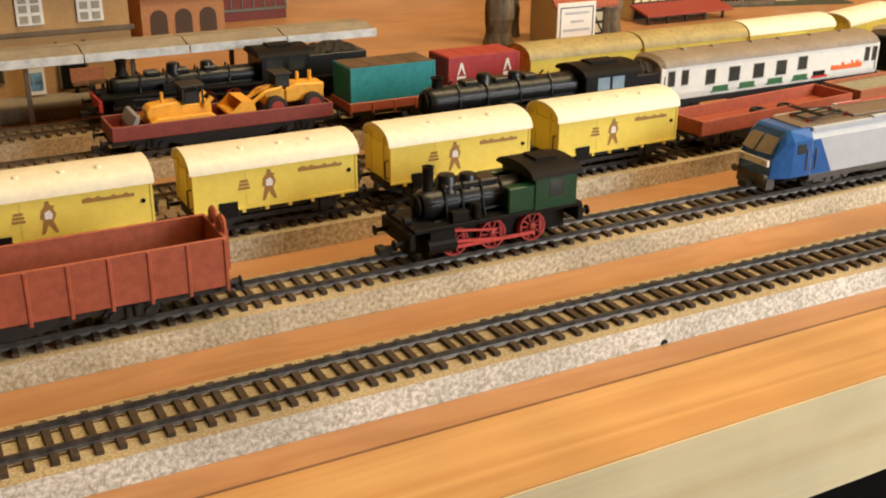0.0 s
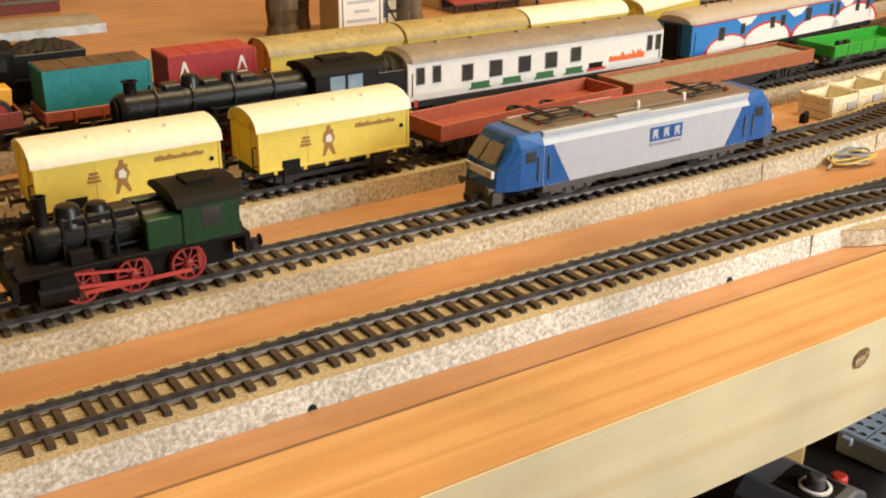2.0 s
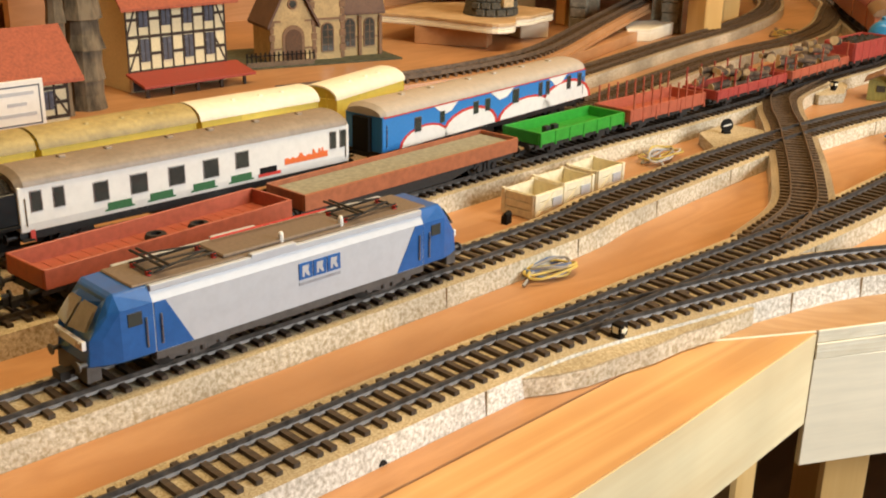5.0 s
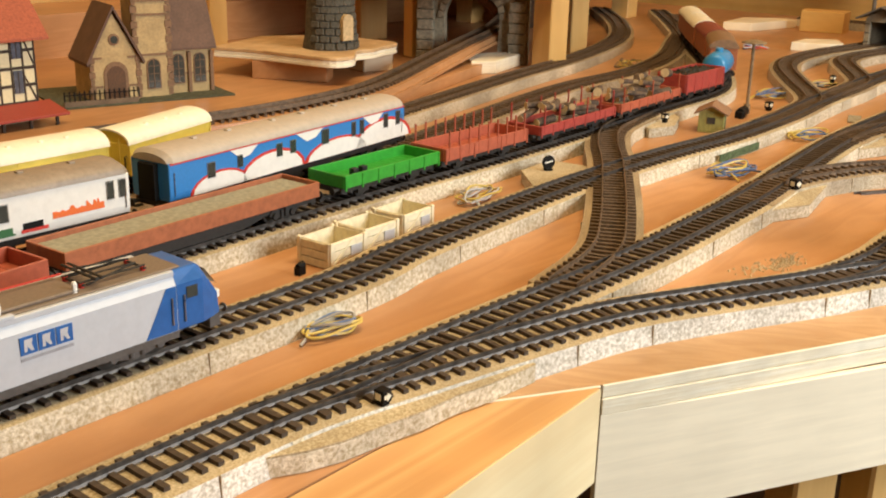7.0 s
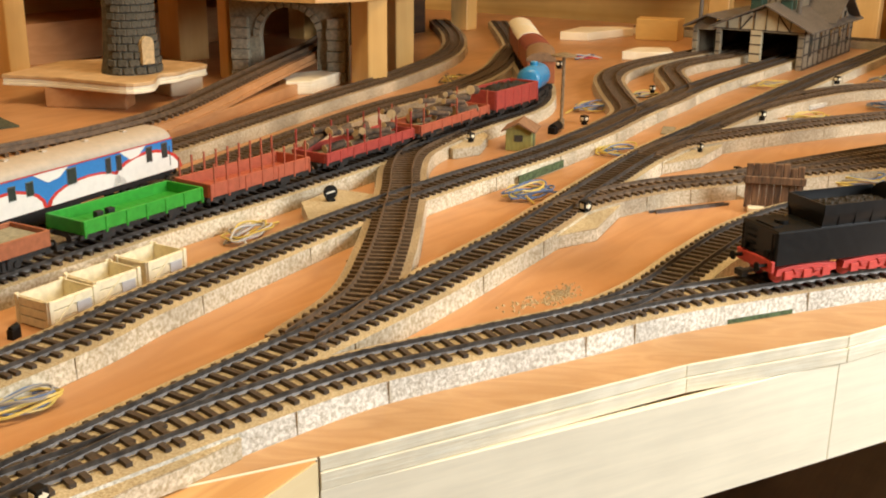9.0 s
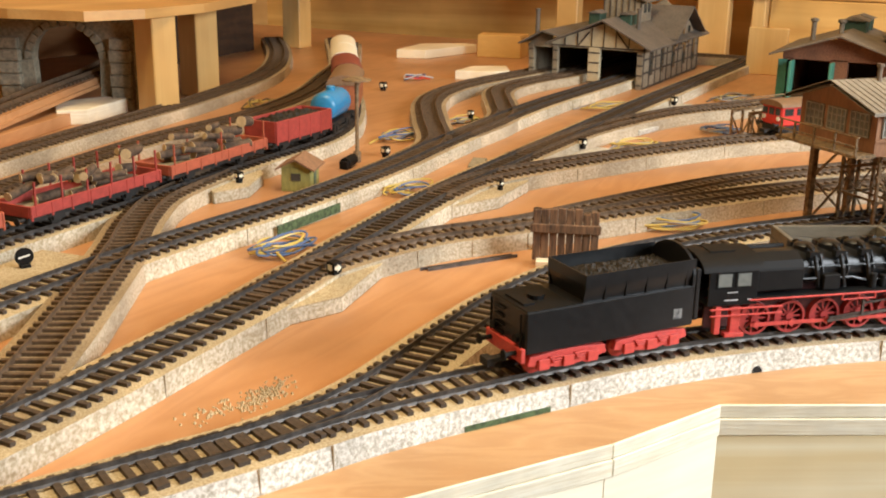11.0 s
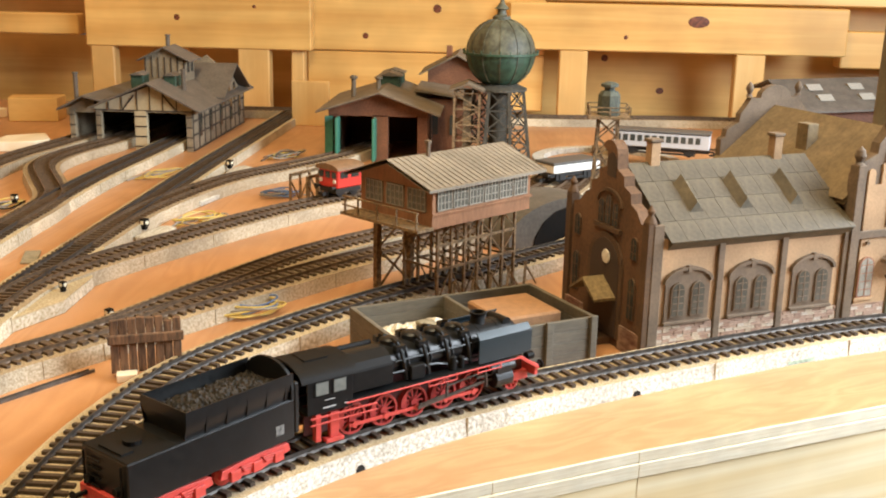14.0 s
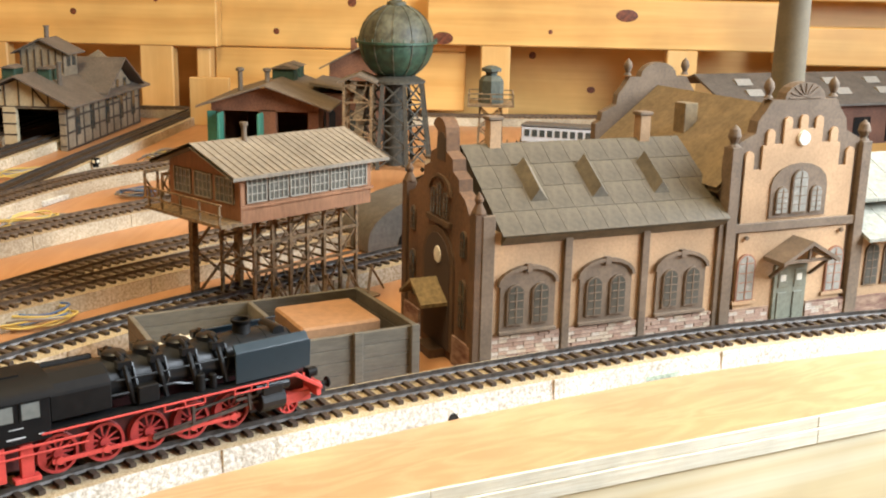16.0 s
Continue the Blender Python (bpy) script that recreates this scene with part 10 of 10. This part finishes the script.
part("roof", q, mat("hut_roof", (0.28, 0.15, 0.08), 0.8, 0, 0.15, 30, 0.2), hu, "brown felt roof")
brick_box(hu, "door", 0.10, 0.17, -0.006, 0.0, 0.01, 0.16, mat("hut_door", (0.12, 0.16, 0.09), 0.7))
brick_box(hu, "window", -0.006, 0.0, 0.08, 0.16, 0.09, 0.15, PANE)
yl = thing("yard_lamp", "tall dark yard lamp with a flat shade", "street lamp", 9.05, 1.58)
q = Shape()
q.rod((0, 0, 0), (0, 0, 0.10), 0.035, 8)
q.rod((0, 0, 0.10), (0, 0, 0.74), 0.018, 8)
part("pole", q, STEELB, yl)
q = Shape()
q.lathe([(0.03, 0.77), (0.13, 0.745), (0.13, 0.735), (0.03, 0.73)], n=14)
part("shade", q, STEELB, yl)
s = Shape()
s.rod((0, 0, 0.05), (0.2, 0.04, 0.05), 0.05, 12)
s.box(-0.03, 0.05, -0.04, 0.04, 0, 0.07)
solid("motor_can", s, BLACKM, "small black motor lying beside the lamp", "motor", x=8.75, y=1.52, bev=0.004)
s = Shape()
s.prism([(-0.2, -0.07), (0.2, -0.05), (0.19, 0.08), (-0.18, 0.06)], 2, 0, 0.015)
solid("grey_plate", s, STONE, "flat grey plate lying on the board", "plate", x=9.56, y=0.62, turn=15, bev=0.003)
s = Shape()
s.box(-0.34, 0.34, -0.003, 0.003, 0.0, 0.02)
s.box(-0.30, 0.36, -0.035, -0.02, 0.0, 0.02)
solid("loose_rail", s, RAIL, "short loose rail lying on the board", "rail", x=6.85, y=-0.62, turn=-33)
for x_, y_, tn in ((2.42, 1.30, 10),):
    s = Shape()
    s.box(-0.03, 0.03, -0.02, 0.02, 0, 0.05)
    s.rod((-0.02, 0, 0.05), (0.03, 0, 0.06), 0.02, 8)
    solid("point_motor", s, BLACKM, "small black part lying beside the track", "fitting", x=x_, y=y_, turn=tn)

# green stained stretches of the bed and half-round notches in its edge
GRN = mat("green_flock_stain", (0.09, 0.14, 0.06), 0.9, 0, 0.3, 30, 0.6)
s = Shape()
s.box(-0.38, 0.38, -0.006, 0.0, 0.01, 0.08)
solid("flock_strip", s, GRN, "strip of dark green flock along the bed", "flock strip", x=7.1, y=0.755, turn=-1)
hole = mat("notch_black", (0.01, 0.008, 0.006), 0.9)
line_a = curve_through(TRACKS["a"], 0.03)
for x_ in (-2.11, 0.0, 1.9, 6.12, 7.28):
    px_, py_, h_ = min(line_a, key=lambda q: abs(q[0] - x_))
    s = Shape()
    nr = 0.028 if x_ > 5 else 0.019
    s.prism([(nr * math.cos(math.pi * k / 8), nr * 1.2 * math.sin(math.pi * k / 8)) for k in range(9)], 1, -0.2075, -0.19)
    solid("bed_notch", s, hole, "black half-round cable notch in the bed's edge", "notch", x=px_, y=py_, z=0.004, turn=math.degrees(h_))
kh = thing("knot_hole", "chipped brown knot hole in the front beam", "knot hole", 0.17, -0.891, -0.165, 1.8)
plate(kh, "hollow", [(-0.055, -0.015), (-0.04, -0.04), (0.0, -0.048), (0.04, -0.035), (0.062, -0.005), (0.058, 0.03), (0.03, 0.045), (-0.02, 0.042), (-0.05, 0.018)], 1, -0.005, 0.004, mat("knot_brown", (0.32, 0.18, 0.075), 0.8, 0, 0.4, 20, 0.5), "brown hollow of the knot")
for pts_ in ([(-0.035, -0.025), (0.012, -0.036), (0.036, -0.012), (0.03, 0.008), (-0.012, 0.016), (-0.038, 0.0)], [(0.02, 0.018), (0.046, 0.006), (0.05, 0.022), (0.03, 0.034)]):
    plate(kh, "splinter", pts_, 1, -0.009, 0.0, mat("torn_fir", (0.62, 0.42, 0.20), 0.8, 0, 0.3, 25, 0.5, stretch=(0.3, 1, 2)), "torn tan splinter")

# boards of the bed widened beside the turnouts
for label, poly in (("pale bed flap beside the front turnout", [(0.75, -0.28), (0.9, -0.36), (1.05, -0.41), (1.25, -0.435), (1.45, -0.472), (1.65, -0.482), (1.85, -0.52), (2.15, -0.55), (2.15, -0.40), (1.3, -0.25)]),
                    ("pale bed flap beside the crossing", [(5.3, -0.25), (5.7, -0.42), (6.25, -0.32), (6.6, -0.25), (6.3, -0.10), (5.5, -0.12)]),
                    ("pale bed flap beside the second turnout", [(4.75, 1.30), (5.05, 1.62), (5.5, 1.66), (5.55, 1.2), (5.2, 1.1)]),
                    ("pale bed flap beside the yard turnout", [(7.7, -0.02), (8.2, -0.22), (8.8, -0.20), (9.1, -0.05), (8.6, 0.05)]),
                    ("pale bed flap beside the rear turnout", [(7.2, 1.70), (7.5, 1.60), (7.9, 1.76), (8.1, 1.95), (7.4, 2.0)])):
    fl = thing("bed_flap", label, "track bed", group="bed flaps")
    part("flap_body", Shape().prism(poly, 2, 0.001, 0.0855), BEDC, fl, "pale granular body", 0.004)
    part("flap_top", Shape().prism(poly, 2, 0.086, 0.094), BEDTOP, fl, "sandy top")


# the drawer with controls under the table's front edge
TRAY = mat("black_tray", (0.012, 0.011, 0.011), 0.5, 0, 0.2, 20)
dw = thing("drawer", "open black drawer with a grey rim under the table", "drawer", 0, 0, -1.05)
brick_box(dw, "bottom", -5.0, 1.80, -1.7, 0.3, -0.06, 0.0, TRAY)
brick_box(dw, "side", 1.80, 1.87, -1.7, 0.3, -0.06, 0.18, mat("grey_drawer_rim", (0.26, 0.25, 0.23), 0.6), "grey drawer side", 0.01)
brick_box(dw, "runner", -5.0, 1.80, 0.3, 0.36, -0.06, 0.2, TRAY)
for x_ in (1.82, -4.9):
    s = Shape()
    s.box(0, 0.22, -0.70, -0.46, -8.0, -0.48)
    solid("table_leg", s, PINE_Z, "pine post beside the drawer", "table leg", "structure", x=x_ + 0.06, bev=0.02)
kp = thing("control_panel", "pale blue-grey control panel with rows of dark keys", "control panel", 0.76, -0.775, -1.049, 9)
brick_box(kp, "case", 0, 0.56, 0, 0.29, 0.0, 0.13, mat("panel_blue_grey", (0.40, 0.48, 0.56), 0.45, 0, 0.05), "pale blue-grey case", 0.012)
for r_ in range(4):
    for k in range(6):
        brick_box(kp, "key", 0.045 + k * 0.085, 0.062 + k * 0.085, 0.028 + r_ * 0.062 + (0.012 if r_ > 1 else 0), 0.06 + r_ * 0.062 + (0.012 if r_ > 1 else 0), 0.13, 0.138, DGREY, "dark key", 0.003)
brick_box(kp, "groove", 0.02, 0.54, 0.148, 0.151, 0.129, 0.132, DGREY)
brick_box(kp, "tab", -0.03, 0.0, 0.20, 0.26, 0.08, 0.12, mat("panel_blue_grey", (0.4, 0.48, 0.56)), "", 0.006)

tf = thing("transformer", "grey train transformer with a black dial and red button", "transformer", -0.08, -1.02, -1.049, 12)
q = Shape()
q.prism([(0, 0), (0.46, 0), (0.46, 0.14), (0.34, 0.21), (0.10, 0.21), (0, 0.14)], 1, 0, 0.44)
part("case", q, mat("transformer_grey", (0.11, 0.11, 0.118), 0.5, 0, 0.08), tf, "grey case", 0.012)
brick_box(tf, "dial_plate", 0.11, 0.33, 0.05, 0.30, 0.21, 0.216, BLACKM, "black dial plate", 0.003)
q = Shape()
q.lathe([(0.075, 0.216), (0.075, 0.225), (0.06, 0.228), (0.06, 0.216)], (0.22, 0.15, 0), 24)
part("dial_ring", q, WHITE, tf, "white dial ring", 0, True)
q = Shape()
q.lathe([(0.045, 0.216), (0.042, 0.27), (0.03, 0.28), (0, 0.28)], (0.22, 0.15, 0), 18)
part("knob", q, DGREY, tf, "", 0, True)
q = Shape()
q.lathe([(0.04, 0.16), (0.04, 0.20), (0.03, 0.21), (0, 0.21)], (0.40, 0.12, 0), 14)
part("button", q, RED, tf, "red button", 0, True)
cb = Shape()
cb.tube([(1.50 + 0.12 * math.cos(a), -0.62 + 0.10 * math.sin(a), -1.035 + 0.01 * a) for a in [0.3 * k for k in range(14)]], 0.012, 6)
solid("cable", cb, LGREY, "loop of pale grey cable in the drawer", "cable", smooth=True)
cb = Shape()
cb.rod((1.62, -0.72, -1.0), (1.55, -1.25, -1.0), 0.045, 12)
solid("blue_tube", cb, mat("tube_blue", (0.05, 0.14, 0.34), 0.4), "dark blue tube lying in the drawer", "tube", smooth=True)
for x_, y_ in ((1.42, -0.95), (1.28, -1.05), (1.5, -1.2)):
    cb = Shape()
    cb.lathe([(0.0, 0.0), (0.05, 0.0), (0.055, 0.05), (0.03, 0.09), (0, 0.09)], n=12)
    solid("brass_knob", cb, mat("brass", (0.45, 0.25, 0.10), 0.25, 0.9, 0.1), "small brown shiny knob in the drawer", "knob", x=x_, y=y_, z=-1.05, smooth=True)

for k_, (x0_, x1_, y_, z0_) in enumerate(((-0.35, 2.3, 9.55, 0.004), (-0.15, 2.05, 9.60, 0.165))):
    s = Shape()
    s.box(x0_, x1_, -0.02, 0.42, 0.0, 0.155)
    solid("spare_plank", s, FASCIA, "pale glossy planed plank in a stack behind the houses", "plank", x=0, y=y_, z=z0_, turn=-6.0, bev=0.01)

seam = mat("dark_joint", (0.50, 0.43, 0.31), 0.9)
rng = random.Random(15)
for key in ("b", "c", "d", "d2", "d5", "d3", "c2", "x"):
    d_, line_ = 0.4, curve_through(TRACKS[key], 0.05)
    while d_ < len(line_) * 0.05 - 0.3:
        px_, py_, h_ = line_[int(d_ / 0.05)]
        d_ += rng.uniform(0.75, 1.25)
        if px_ < 1.2 or px_ > 14:
            continue
        s = Shape()
        s.box(-0.002, 0.002, -0.2072, -0.19, 0.003, 0.111)
        solid("bed_joint", s, seam, "thin dark joint between two bed blocks", "joint", "structure", x=px_, y=py_, turn=math.degrees(h_))
for x_ in (0.55, 2.48, 2.98, 4.25, 5.28, 6.6, 7.6, 8.15):
    px_, py_, h_ = min(line_a, key=lambda q: abs(q[0] - x_))
    s = Shape()
    s.box(-0.002, 0.002, -0.2072, -0.19, 0.003, 0.111)
    solid("bed_joint", s, seam, "thin dark joint between two bed blocks", "joint", "structure", x=px_, y=py_, turn=math.degrees(h_))
s = Shape()
s.box(-0.11, 0.11, -0.2066, -0.2, 0.006, 0.032)
px_, py_, h_ = min(line_a, key=lambda q: abs(q[0] - 7.95))
solid("flock_strip", s, mat("pale_green_smear", (0.42, 0.52, 0.42), 0.9, 0, 0.25, 30, 0.4), "pale green smear on the bed's face", "flock strip", x=px_, y=py_, turn=math.degrees(h_))
px_, py_, h_ = min(line_a, key=lambda q: abs(q[0] - 5.0))
s = Shape()
s.box(-0.22, 0.22, -0.2072, -0.2, 0.004, 0.03)
solid("flock_strip", s, GRN, "thin green flock strip on the bed's face", "flock strip", x=px_, y=py_, turn=math.degrees(h_))

rng = random.Random(77)
for cx, cy, n_, sp in ((4.60, -0.70, 260, 0.10), (4.35, -0.62, 60, 0.10)):
    s = Shape()
    for k in range(n_):
        x_, y_, r_ = rng.gauss(cx, sp), rng.gauss(cy, sp * 0.35), rng.uniform(0.004, 0.011)
        s.add([(x_ - r_, y_ - r_, 0.0), (x_ + r_, y_ - r_ * 0.6, 0.0), (x_, y_ + r_, 0.0), (x_ + r_ * 0.2, y_, r_ * 1.3)], [(0, 2, 1), (0, 1, 3), (1, 2, 3), (2, 0, 3)])
    solid("loose_gravel", s, BEDTOP, "scattered yellow bed granules on the board", "gravel", "stuff")

# ---- the front sheet of the baseboard, its grain along the slanting edge ----
SHEET = wood("plywood_front_sheet", (0.54, 0.335, 0.17), (0.46, 0.265, 0.125), 0, 6.5, 0.5, 0.10, 9.0, 0.22)
GRAIN = -58.0
gx, gy_ = math.cos(math.radians(GRAIN)), math.sin(math.radians(GRAIN))
rim_ = EDGE[2:]
under = [(q_[0], q_[1]) for q_ in line_a if 1.75 < q_[0] and q_[1] > -8.4][::2]
loop = rim_ + under[::-1] if under[0][0] < under[-1][0] else rim_ + under
s = Shape()
s.prism([((x_ - 4.0) * gx + (y_ + 2.0) * gy_, -(x_ - 4.0) * gy_ + (y_ + 2.0) * gx) for x_, y_ in loop], 2, -0.004, 0.003)
solid("front_sheet", s, SHEET, "plywood sheet with long grain along the table's edge", "baseboard", "structure", x=4.0, y=-2.0, turn=GRAIN)
